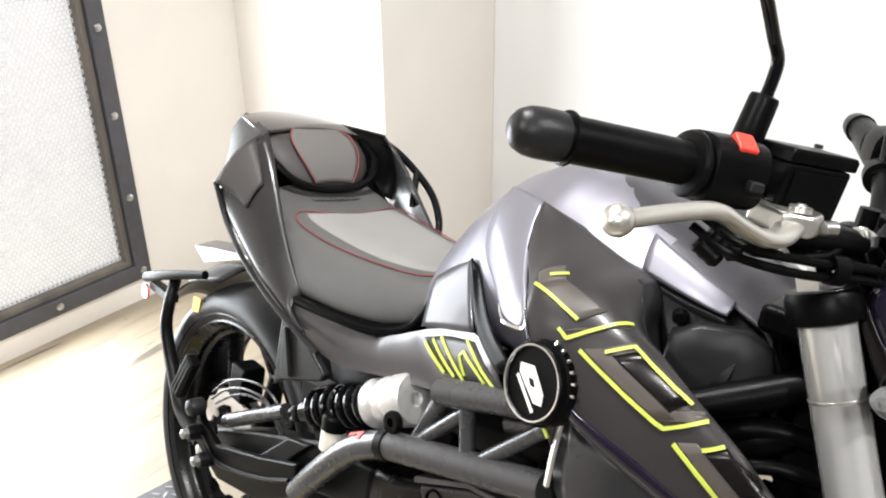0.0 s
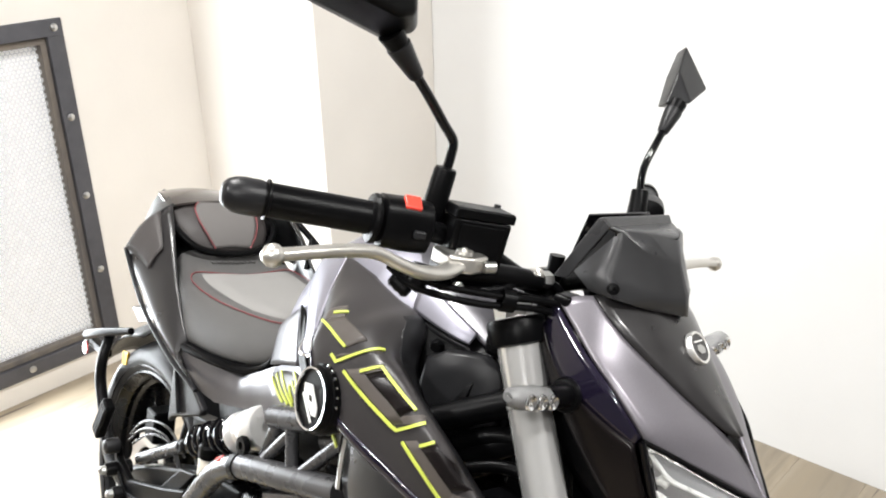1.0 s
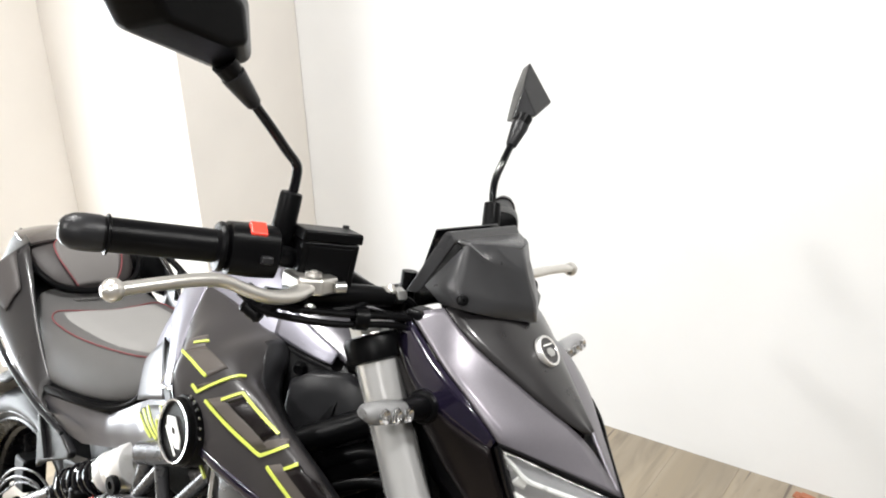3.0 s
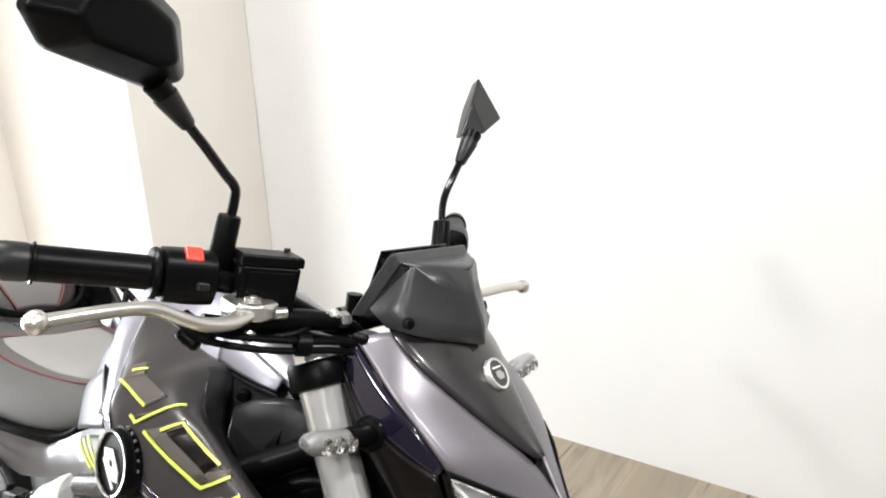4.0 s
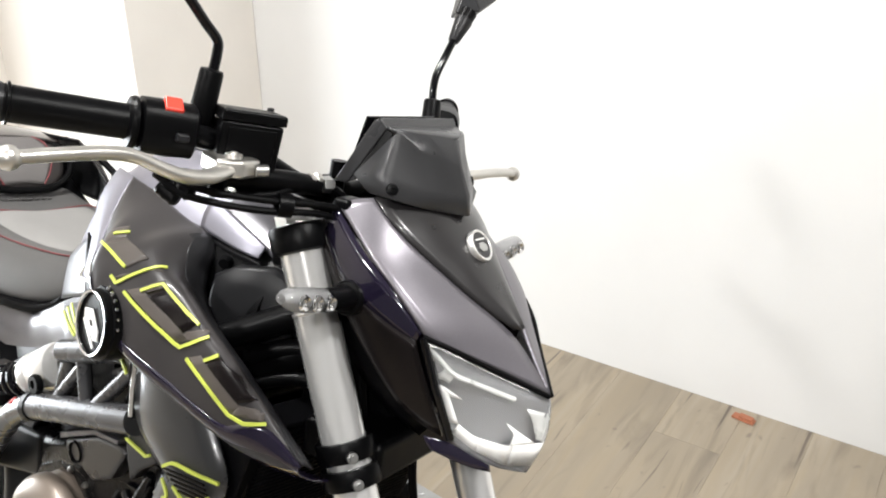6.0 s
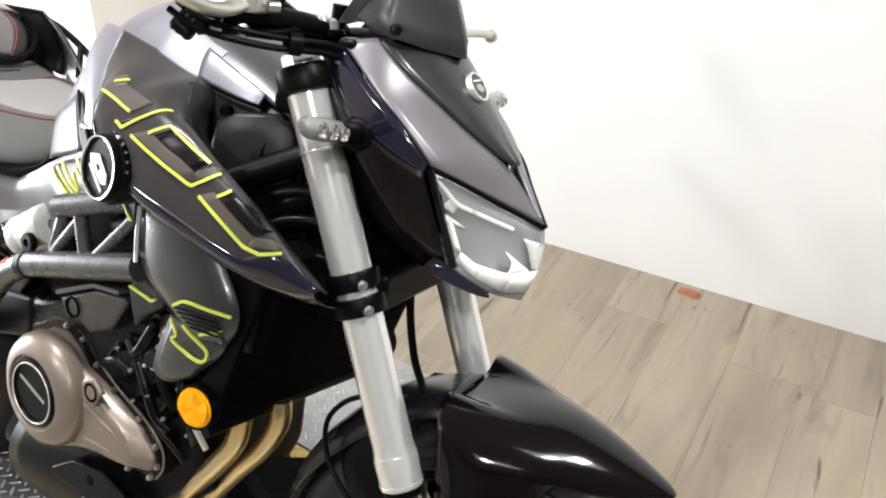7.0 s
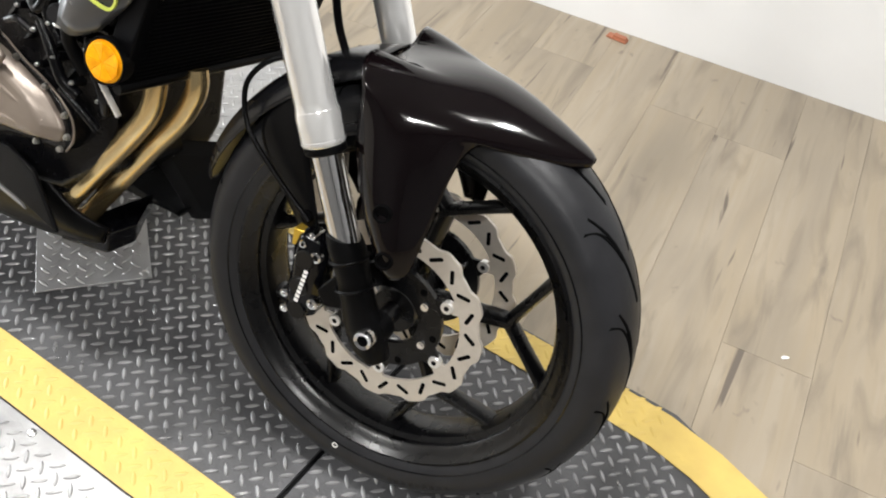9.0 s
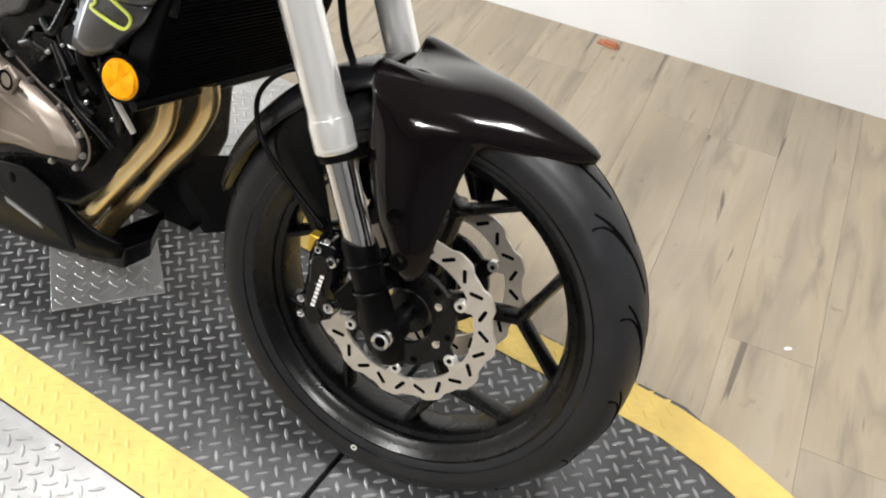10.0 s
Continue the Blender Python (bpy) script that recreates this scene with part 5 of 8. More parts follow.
    if s > 0:
        lev = [P(-0.318, 0.190, 0.990), P(-0.308, 0.210, 0.990), P(-0.302, 0.242, 0.990), P(-0.300, 0.285, 0.991), P(-0.299, 0.328, 0.990), P(-0.301, 0.362, 0.986)]
    path = smooth_path(lev, 4)
    rings = []
    for i, q in enumerate(path):
        f = i / (len(path) - 1)
        w, h = 0.0115 - 0.0045 * min(1, f * 1.6), 0.0072 - 0.0012 * f
        d = (path[min(i + 1, len(path) - 1)] - path[max(i - 1, 0)]).normalized()
        sd = d.cross(Vector((0, 0, 1))).normalized()
        rings.append([q + sd * w * math.cos(a) + Vector((0, 0, 1)) * h * math.sin(a) for a in [2 * math.pi * k / 14 for k in range(14)]])
    lever = fpart("brake_lever" if s < 0 else "clutch_lever", loft(rings), M_LEVER, handlebar, "cast silver lever with ball end", smooth=60)
    fpart("lever_ball", lathe([(0.0, -0.0105), (0.006, -0.009), (0.0098, -0.004), (0.0105, 0.0), (0.0098, 0.004), (0.006, 0.009), (0.0, 0.0105)], 20, lev[-1], (0, 1, 0), caps=False), M_LEVER, lever, smooth=180)
    perch = fpart("lever_perch", prism([P(-0.352, 0.212, 1.010), P(-0.318, 0.222, 1.008), P(-0.300, 0.206, 1.008), P(-0.302, 0.180, 1.008), P(-0.335, 0.172, 1.009)], (0, 0, 0.018)), M_LEVER if s < 0 else M_BLACK, handlebar, bevel=0.004)
    fpart("pivot_bolt", lathe([(0.0, 0.006), (0.0035, 0.006), (0.004, 0.0045), (0.0085, 0.004), (0.0092, 0.0)], 20, P(-0.314, 0.206, 1.0265), (0, 0, 1), caps=False), M_LEVER, perch)
    fpart("adjuster_screw", lathe([(0.004, 0.0), (0.006, 0.001), (0.006, 0.012), (0.004, 0.013)], 16, P(-0.300, 0.190, 1.016), (0.6, -s * 0.8, 0.1)), M_BOLT, perch)
    fpart("bar_clamp", tube([P(-0.356, 0.19, 1.025), P(-0.349, 0.172, 1.022)], 0.0185, 22, smooth=False), M_BLACK, handlebar)
    # mirror: boot, bent stem, knuckle and faceted head
    if s < 0:
        boot0, boot1 = P(-0.374, 0.195, 1.050), P(-0.367, 0.191, 1.103)
        stem = [P(-0.368, 0.191, 1.092), P(-0.366, 0.188, 1.116), P(-0.366, 0.189, 1.131), P(-0.368, 0.204, 1.146), P(-0.371, 0.228, 1.170), P(-0.375, 0.252, 1.193)]
        turn_head = Matrix.Translation(P(-0.004, 0.016, -0.004))
    else:
        boot0, boot1 = P(-0.346, 0.186, 1.032), P(-0.354, 0.196, 1.085)
        stem = [P(-0.354, 0.196, 1.078), P(-0.358, 0.200, 1.100), P(-0.360, 0.207, 1.118), P(-0.360, 0.222, 1.142), P(-0.362, 0.243, 1.168)]
    mirror = fpart("mirror", tube(stem, 0.0052, 12), M_BLACKGLOSS, handlebar, "black rear-view mirror on a bent stem")
    fpart("stem_boot", lathe([(0.0125, 0.0), (0.0128, 0.004), (0.0118, 0.05), (0.0108, 0.053), (0.006, 0.054)], 24, boot0, boot1 - boot0), M_BLACK, mirror)
    fpart("stem_foot", tube([P(-0.352, 0.163, 1.020), boot0], 0.0095, 14, smooth=False), M_BLACK, mirror)
    tipd = (stem[-1] - stem[-2]).normalized()
    fpart("knuckle", lathe([(0.0062, 0.0), (0.0078, 0.002), (0.0122, 0.034), (0.0125, 0.038), (0.010, 0.040)], 20, stem[-1] - tipd * 0.008, tipd), M_GREYPLASTIC, mirror)
    fpart("knuckle_neck", tube([stem[-1] + tipd * 0.022, stem[-1] + tipd * 0.045], (0.010, 0.013), 16, smooth=False), M_BLACK, mirror)
    if s > 0:
        # this head is turned away: only its faceted shell shows
        away = Vector((-0.030, 0.038, -0.006))
        low, low_in, tip_out, top, mid_in = Vector((-0.376, 0.256, 1.199)), Vector((-0.360, 0.287, 1.203)), Vector((-0.364, 0.345, 1.228)), Vector((-0.403, 0.334, 1.284)), Vector((-0.393, 0.296, 1.243))
        lift = Vector((0.010, -0.010, 0.003))
        pts = [low, low_in, tip_out, top, mid_in]
        front = [low + lift * 0.2, low_in + lift * 1.3, tip_out + lift * 0.5, top + lift * 0.4, mid_in + lift * 1.6]
        shape = ([*pts, *front, *[p + away for p in pts]], [(5, 6, 9), (6, 7, 8, 9), (0, 1, 6, 5), (1, 2, 7, 6), (2, 3, 8, 7), (3, 4, 9, 8), (4, 0, 5, 9),
                 (0, 10, 11, 1), (1, 11, 12, 2), (2, 12, 13, 3), (3, 13, 14, 4), (4, 14, 10, 0), (14, 13, 12, 11, 10)])
        fpart("mirror_housing", shape, M_GREYPLASTIC, mirror, "satin grey faceted mirror housing", bevel=0.003, segments=2)
        centre = sum(pts, Vector()) / 5
        fpart("mirror_glass", prism([centre + away * 1.02 + (p - centre) * 0.9 for p in pts], away * 0.03), M_MIRROR, mirror, smooth=0)
        continue
    # outline of the glass, looking back; the housing bulges forward
    gl_out = [(0.232, 1.232), (0.268, 1.222), (0.376, 1.245), (0.400, 1.275), (0.380, 1.316), (0.300, 1.322), (0.246, 1.290)]
    face = [turn_head @ P(-0.392 + 0.10 * (zz - 1.27), yy, zz) for yy, zz in gl_out]
    mid = [turn_head @ P(-0.375 + 0.06 * (zz - 1.27), yy, zz) for yy, zz in gl_out]
    nose = [turn_head @ P(-0.343, 0.335 + (yy - 0.335) * 0.62, 1.268 + (zz - 1.268) * 0.55) for yy, zz in gl_out]
    fpart("mirror_housing", loft([face, mid, nose]), M_BLACK, mirror, "satin black faceted mirror housing", bevel=0.006, segments=3)
    back_way = (turn_head.to_3x3() @ Vector((-1, 0, 0))).normalized()
    inner = [p * 0.93 + sum(face, Vector()) / len(face) * 0.07 + back_way * 0.0012 for p in face]
    fpart("mirror_glass", prism(inner, back_way * 0.0008), M_MIRROR, mirror, smooth=0)

# front brake fluid reservoir on the right
def res_ring(z, grow=0.0, size=1.07):
    """The reservoir's square plan at the height z; it leans with the bar."""
    o = Vector((-0.333, -0.170, 0))
    return [(o + (Vector((x, y, 0)) - o) * (size + grow) + Vector((0.11, 0.05, 0)) * (z - 1.066) + Vector((0, 0, z + (y + 0.17) * -0.06))) for x, y in ((-0.329, -0.205), (-0.299, -0.157), (-0.337, -0.132), (-0.367, -0.180))]


res = fpart("brake_reservoir", loft([res_ring(0.981, -0.08), res_ring(0.988), res_ring(1.058)]), M_BLACK, label="black square brake fluid reservoir", bevel=0.003)
fpart("reservoir_lid", loft([res_ring(1.0585, 0.05), res_ring(1.067, 0.05), res_ring(1.0695, -0.02)]), M_BLACK, res, bevel=0.002)
face_lo, face_hi = res_ring(0.996, 0.02), res_ring(1.053, 0.02)
fpart("reservoir_window", prism([face_lo[0].lerp(face_lo[1], 0.12), face_lo[0].lerp(face_lo[1], 0.88), face_hi[0].lerp(face_hi[1], 0.88), face_hi[0].lerp(face_hi[1], 0.12)], (0.0012, -0.0008, 0)), M_BLACK, res, bevel=0.001)
for x, y in ((-0.333, -0.198), (-0.333, -0.140)):
    fpart("lid_screw", lathe([(0.0, 0.0012), (0.0022, 0.0012), (0.0036, 0.0008), (0.0036, -0.002)], 12, (x, y, 1.0705), (0, 0, 1), caps=False), M_GREYPLASTIC, res)
fpart("master_cylinder", tube([(-0.330, -0.200, 1.006), (-0.300, -0.135, 1.002), (-0.290, -0.105, 0.998)], (0.0125, 0.010), 18), M_BLACK, res)
fpart("banjo_bolt", lathe([(0.0075, 0), (0.009, 0.002), (0.009, 0.010), (0.005, 0.014), (0.0, 0.014)], 6, (-0.289, -0.100, 1.000), (0.3, 1, 0)), M_BOLT, res)
fpart("bracket_foot", box(-0.345, -0.318, -0.192, -0.150, 0.998, 1.020), M_BLACK, res, bevel=0.003)

fpart("reservoir_bracket", tube([(-0.352, -0.205, 0.994), (-0.322, -0.190, 0.988), (-0.300, -0.160, 0.990), (-0.296, -0.135, 0.998)], 0.0045, 10), M_BLACK, res)
fpart("bracket_bolt", lathe([(0.0, 0.006), (0.003, 0.006), (0.0034, 0.0045), (0.006, 0.004), (0.0066, 0.0)], 14, (-0.322, -0.1975, 0.990), (0.6, -0.75, 0.1), caps=False), M_BOLT, res)
fpart("hose_collar", lathe([(0.006, 0.0), (0.0078, 0.001), (0.0078, 0.006), (0.006, 0.007), (0.0078, 0.009), (0.0078, 0.014), (0.006, 0.015)], 16, (-0.293, -0.118, 1.004), (0.2, 0.9, 0.05)), M_LEVER, res, "silver hose collar")
fpart("cable_clip", lathe([(0.010, -0.008), (0.0125, -0.007), (0.0125, 0.007), (0.010, 0.008)], 16, (-0.292, -0.152, 0.981), (0.55, 0.83, -0.05), caps=False), M_BLACK, res)
fpart("upright_clip", tube([(-0.300, -0.062, 0.985), (-0.299, -0.062, 1.022)], 0.009, 14, smooth=False), M_BLACK, res)

# handlebar clamps, cables and hoses
for s in (-1, 1):
    fpart("riser", tube([(fork_x(0.915) + 0.012, s * 0.05, 0.915), (-0.314, s * 0.05, 0.984)], 0.016, 18, smooth=False), M_BLACK, handlebar)
    fpart("riser_cap", lathe([(0.0165, -0.014), (0.0185, -0.012), (0.0185, 0.012), (0.0165, 0.014)], 20, (-0.314, s * 0.05, 0.985), (0, 1, 0)), M_BLACK, handlebar)
    fpart("riser_bolt", lathe([(0.0, 0.007), (0.003, 0.007), (0.006, 0.006), (0.0062, 0.0)], 12, (-0.303, s * 0.05, 1.001), (0.2, 0, 1), caps=False), M_GREYPLASTIC, handlebar)
hoses = [
    ("throttle_cable", [(-0.372, -0.236, 1.008), (-0.340, -0.228, 0.994), (-0.300, -0.17, 0.986), (-0.266, -0.11, 0.982), (-0.248, -0.06, 0.966), (-0.26, -0.03, 0.92)], 0.0038),
    ("throttle_cable", [(-0.378, -0.242, 1.000), (-0.345, -0.234, 0.986), (-0.305, -0.18, 0.976), (-0.270, -0.115, 0.973), (-0.254, -0.06, 0.952), (-0.27, -0.03, 0.90)], 0.0038),
    ("brake_hose", [(-0.289, -0.098, 1.002), (-0.276, -0.075, 0.985), (-0.256, -0.068, 0.94), (-0.262, -0.06, 0.88), (-0.236, -0.04, 0.80), (-0.19, -0.01, 0.70)], 0.0042),
    ("wiring_loom", [(-0.36, -0.225, 1.004), (-0.33, -0.15, 0.988), (-0.30, -0.10, 0.976), (-0.275, -0.03, 0.968), (-0.27, 0.05, 0.962), (-0.29, 0.12, 0.975)], 0.005),
    ("clutch_cable", [(-0.30, 0.19, 1.014), (-0.25, 0.12, 1.00), (-0.225, 0.05, 0.96), (-0.25, 0.0, 0.92), (-0.30, -0.02, 0.88)], 0.004),
]
for name, pts, r in hoses:
    fpart(name, tube(pts, r, 10), M_BLACK, handlebar, "black cable sheath")
fpart("cable_boot", lathe([(0.007, 0.0), (0.0085, 0.003), (0.0075, 0.006), (0.009, 0.010), (0.0078, 0.013), (0.0092, 0.017), (0.0078, 0.021), (0.0085, 0.026), (0.005, 0.030)], 18, (-0.366, -0.236, 1.000), (0.62, 0.25, -0.4)), M_BLACK, handlebar)
fpart("cable_boot", lathe([(0.006, 0.0), (0.008, 0.003), (0.007, 0.007), (0.008, 0.011), (0.007, 0.015), (0.0078, 0.020), (0.005, 0.024)], 18, (-0.372, -0.242, 0.990), (0.62, 0.25, -0.4)), M_BLACK, handlebar)
fpart("hose_guide", box(-0.270, -0.248, -0.105, -0.075, 0.956, 0.992), M_BLACK, handlebar, bevel=0.005)
fpart("brake_hose", tube([(-0.19, 0.0, 0.70), (-0.185, 0.002, 0.66), (-0.172, 0.004, 0.61), (-0.155, 0.006, 0.575)], 0.0052, 12), M_BLACK, guard, "black front brake hose")
fpart("caliper_hose", tube([(-0.150, -0.035, 0.578), (-0.190, -0.060, 0.576), (-0.220, -0.070, 0.560), (-0.238, -0.076, 0.529), (-0.230, -0.082, 0.492), (-0.208, -0.088, 0.466), (-0.165, -0.092, 0.432), (-0.118, -0.094, 0.398)], 0.0034, 12), M_BLACK, guard, "black caliper hose")


# ---- main body: tank, side panels, seat, tail ----
def half_section(x, pts):
    """A closed ring round the body from the half profile (across, height), top first."""
    return [(x, -y, z) for y, z in pts] + [(x, y, z) for y, z in reversed(pts)]


def tank_ring(x):
    """Across the tank at x: a rounded arch over a flat bottom."""
    rows = ((-0.832, 0.750, 0.70, 0.062), (-0.810, 0.806, 0.71, 0.083), (-0.780, 0.856, 0.73, 0.101), (-0.740, 0.906, 0.75, 0.120), (-0.700, 0.944, 0.77, 0.134), (-0.650, 0.972, 0.78, 0.145),
            (-0.600, 0.984, 0.79, 0.153), (-0.540, 0.978, 0.79, 0.154), (-0.460, 0.955, 0.80, 0.140), (-0.400, 0.935, 0.80, 0.130), (-0.340, 0.908, 0.80, 0.122))
    top, mid, w = (float(np.interp(x, [r[0] for r in rows], [r[k] for r in rows])) for k in (1, 2, 3))
    arch = [(max(0.004, w * math.sin(radians(a)) ** 0.9), mid + (top - mid) * math.cos(radians(a)) ** 0.9) for a in range(0, 91, 6)]
    return arch + [(w * 0.9, mid - 0.02)]


def tank_z(x, y):
    arch = tank_ring(x)[:-1]
    return float(np.interp(abs(y), [p[0] for p in arch], [p[1] for p in arch]))


tank = bpart("fuel_tank", loft([half_section(x, tank_ring(x)) for x in np.linspace(-0.832, -0.462, 34)]), M_SILVER, label="lavender silver fuel tank", smooth=75)
bpart("tank_nose", loft([half_section(x, [(max(0.004, y * 0.95), z - 0.008) for y, z in tank_ring(x)]) for x in (-0.464, -0.43, -0.39, -0.352)]), M_BLACK, tank, "black moulding under the front of the tank", smooth=60)

# matte deck over the front of the tank, its lip bent down
deck_rows = []
for x, w in ((-0.575, 0.026), (-0.560, 0.060), (-0.53, 0.078), (-0.48, 0.086), (-0.43, 0.087), (-0.39, 0.085), (-0.36, 0.083), (-0.342, 0.080)):
    deck_rows.append([(x, w * k, tank_z(x, w * k) + (0.0035 if abs(k) < 1 else -0.0015)) for k in (-1, -0.8, -0.45, 0, 0.45, 0.8, 1)])
deck_rows.append([(x + 0.008, y * 0.97, z - 0.012) for x, y, z in deck_rows[-1]])
deck_rows.append([(x + 0.004, y * 0.97, z - 0.014) for x, y, z in deck_rows[-1]])
deck_rows.append([(x - 0.010, y * 0.95, z - 0.006) for x, y, z in deck_rows[-1]])
shell("tank_deck", deck_rows, M_DECK, bpart, tank, "satin grey tank top panel", thick=0.004)
for s in (-1, 1):
    wing = [[(-0.478, s * 0.089, 0.938), (-0.474, s * 0.102, 0.924), (-0.470, s * 0.108, 0.903)], [(-0.440, s * 0.089, 0.925), (-0.438, s * 0.100, 0.914), (-0.436, s * 0.105, 0.897)], [(-0.410, s * 0.088, 0.914), (-0.408, s * 0.098, 0.905), (-0.408, s * 0.102, 0.893)],
            [(-0.388, s * 0.086, 0.906), (-0.386, s * 0.094, 0.899), (-0.388, s * 0.098, 0.890)], [(-0.378, s * 0.084, 0.900), (-0.377, s * 0.089, 0.896), (-0.379, s * 0.092, 0.889)]]
    shell("tank_wing", wing, M_SILVER, bpart, tank, "lavender silver wing of the tank", thick=0.004, offset=-1 if s > 0 else 1)
    under = [[(-0.470, s * 0.107, 0.900), (-0.468, s * 0.098, 0.880)], [(-0.436, s * 0.104, 0.894), (-0.434, s * 0.094, 0.872)], [(-0.408, s * 0.101, 0.890), (-0.404, s * 0.090, 0.868)], [(-0.379, s * 0.091, 0.886), (-0.374, s * 0.080, 0.866)]]
    shell("wing_lining", under, M_GREYPLASTIC, bpart, tank, "dark grey lining under the wing", thick=0.003)
    bpart("lining_button", lathe([(0.0, 0.004), (0.006, 0.004), (0.008, 0.0), (0.008, -0.006)], 14, (-0.414, s * 0.113, 0.876), (0.6, s, -0.1), caps=False), M_BLACK, tank)
capc, capn = Vector((-0.600, 0, 0.9855)), Vector((0.05, 0, 1)).normalized()
capp = bpart("filler_cap", lathe([(0.0, 0.0035), (0.020, 0.0035), (0.021, 0.0045), (0.034, 0.0045), (0.0355, 0.003), (0.047, 0.003), (0.049, 0.001), (0.049, -0.006)], 48, capc, capn, caps=False), M_ALU, tank, "round silver filler cap")
bpart("lock_cover", prism([capc + capn * 0.0042 + Vector((a, b, 0)) for a, b in ((-0.018, -0.006), (0.018, -0.006), (0.018, 0.006), (-0.018, 0.006))], capn * 0.0015), M_BLACK, capp, bevel=0.001)
for k in range(6):
    a = radians(60 * k)
    bpart("cap_screw", lathe([(0.0, 0.002), (0.0022, 0.002), (0.0032, 0.001), (0.0032, 0)], 10, capc + capn * 0.003 + Vector((math.cos(a), math.sin(a), 0)) * 0.0415, capn, caps=False), M_GREYPLASTIC, capp)

# tank side panel: for each cross line its inner edge, the pull of its curve and its lower edge
side_lines = [
    ((-0.603, 0.122, 0.937), (-0.600, 0.130, 0.928), (-0.596, 0.137, 0.918)), ((-0.585, 0.120, 0.933), (-0.580, 0.147, 0.918), (-0.572, 0.167, 0.891)), ((-0.555, 0.116, 0.926), (-0.550, 0.168, 0.913), (-0.540, 0.194, 0.873)),
    ((-0.522, 0.111, 0.917), (-0.520, 0.205, 0.905), (-0.511, 0.223, 0.853)), ((-0.488, 0.106, 0.908), (-0.490, 0.235, 0.897), (-0.492, 0.228, 0.825)), ((-0.455, 0.106, 0.900), (-0.460, 0.235, 0.910), (-0.470, 0.227, 0.800)),
    ((-0.435, 0.130, 0.876), (-0.430, 0.230, 0.915), (-0.425, 0.228, 0.780)), ((-0.415, 0.150, 0.853), (-0.410, 0.225, 0.920), (-0.385, 0.222, 0.767)), ((-0.385, 0.161, 0.834), (-0.382, 0.213, 0.918), (-0.350, 0.215, 0.756)),
    ((-0.340, 0.171, 0.820), (-0.330, 0.215, 0.885), (-0.310, 0.208, 0.745)), ((-0.290, 0.177, 0.803), (-0.280, 0.210, 0.850), (-0.262, 0.200, 0.734)), ((-0.238, 0.178, 0.775), (-0.230, 0.196, 0.800), (-0.222, 0.192, 0.731)),
    ((-0.200, 0.178, 0.754), (-0.199, 0.187, 0.757), (-0.198, 0.186, 0.732)), ((-0.176, 0.178, 0.741), (-0.178, 0.180, 0.739), (-0.180, 0.180, 0.735))]


def side_row(line, steps):
    a, c, b = (np.array(q) for q in line)
    return [tuple(a * (1 - f) ** 2 + c * 2 * f * (1 - f) + b * f * f) for f in steps]


def dense_lines(n):
    """The cross lines, filled in smoothly between the given ones."""
    cols = [[p.copy() for p in smooth_path([Vector(l[k]) for l in side_lines], n)] for k in range(3)]
    return list(zip(*cols))


SKIN = np.array([side_row(l, np.linspace(0, 1, 41)) for l in dense_lines(9)])
SKIN_N = np.cross(np.gradient(SKIN, axis=0), np.gradient(SKIN, axis=1))
SKIN_N /= np.linalg.norm(SKIN_N, axis=2)[:, :, None] + 1e-9
SKIN_N *= np.where(SKIN_N[:, :, 1:2] < 0, -1, 1)


def on_skin(p):
    """The nearest place of the side panel to p, and its outward normal."""
    i = int(np.argmin(((SKIN - np.array(p)) ** 2).sum(axis=2)))
    return SKIN.reshape(-1, 3)[i], SKIN_N.reshape(-1, 3)[i]


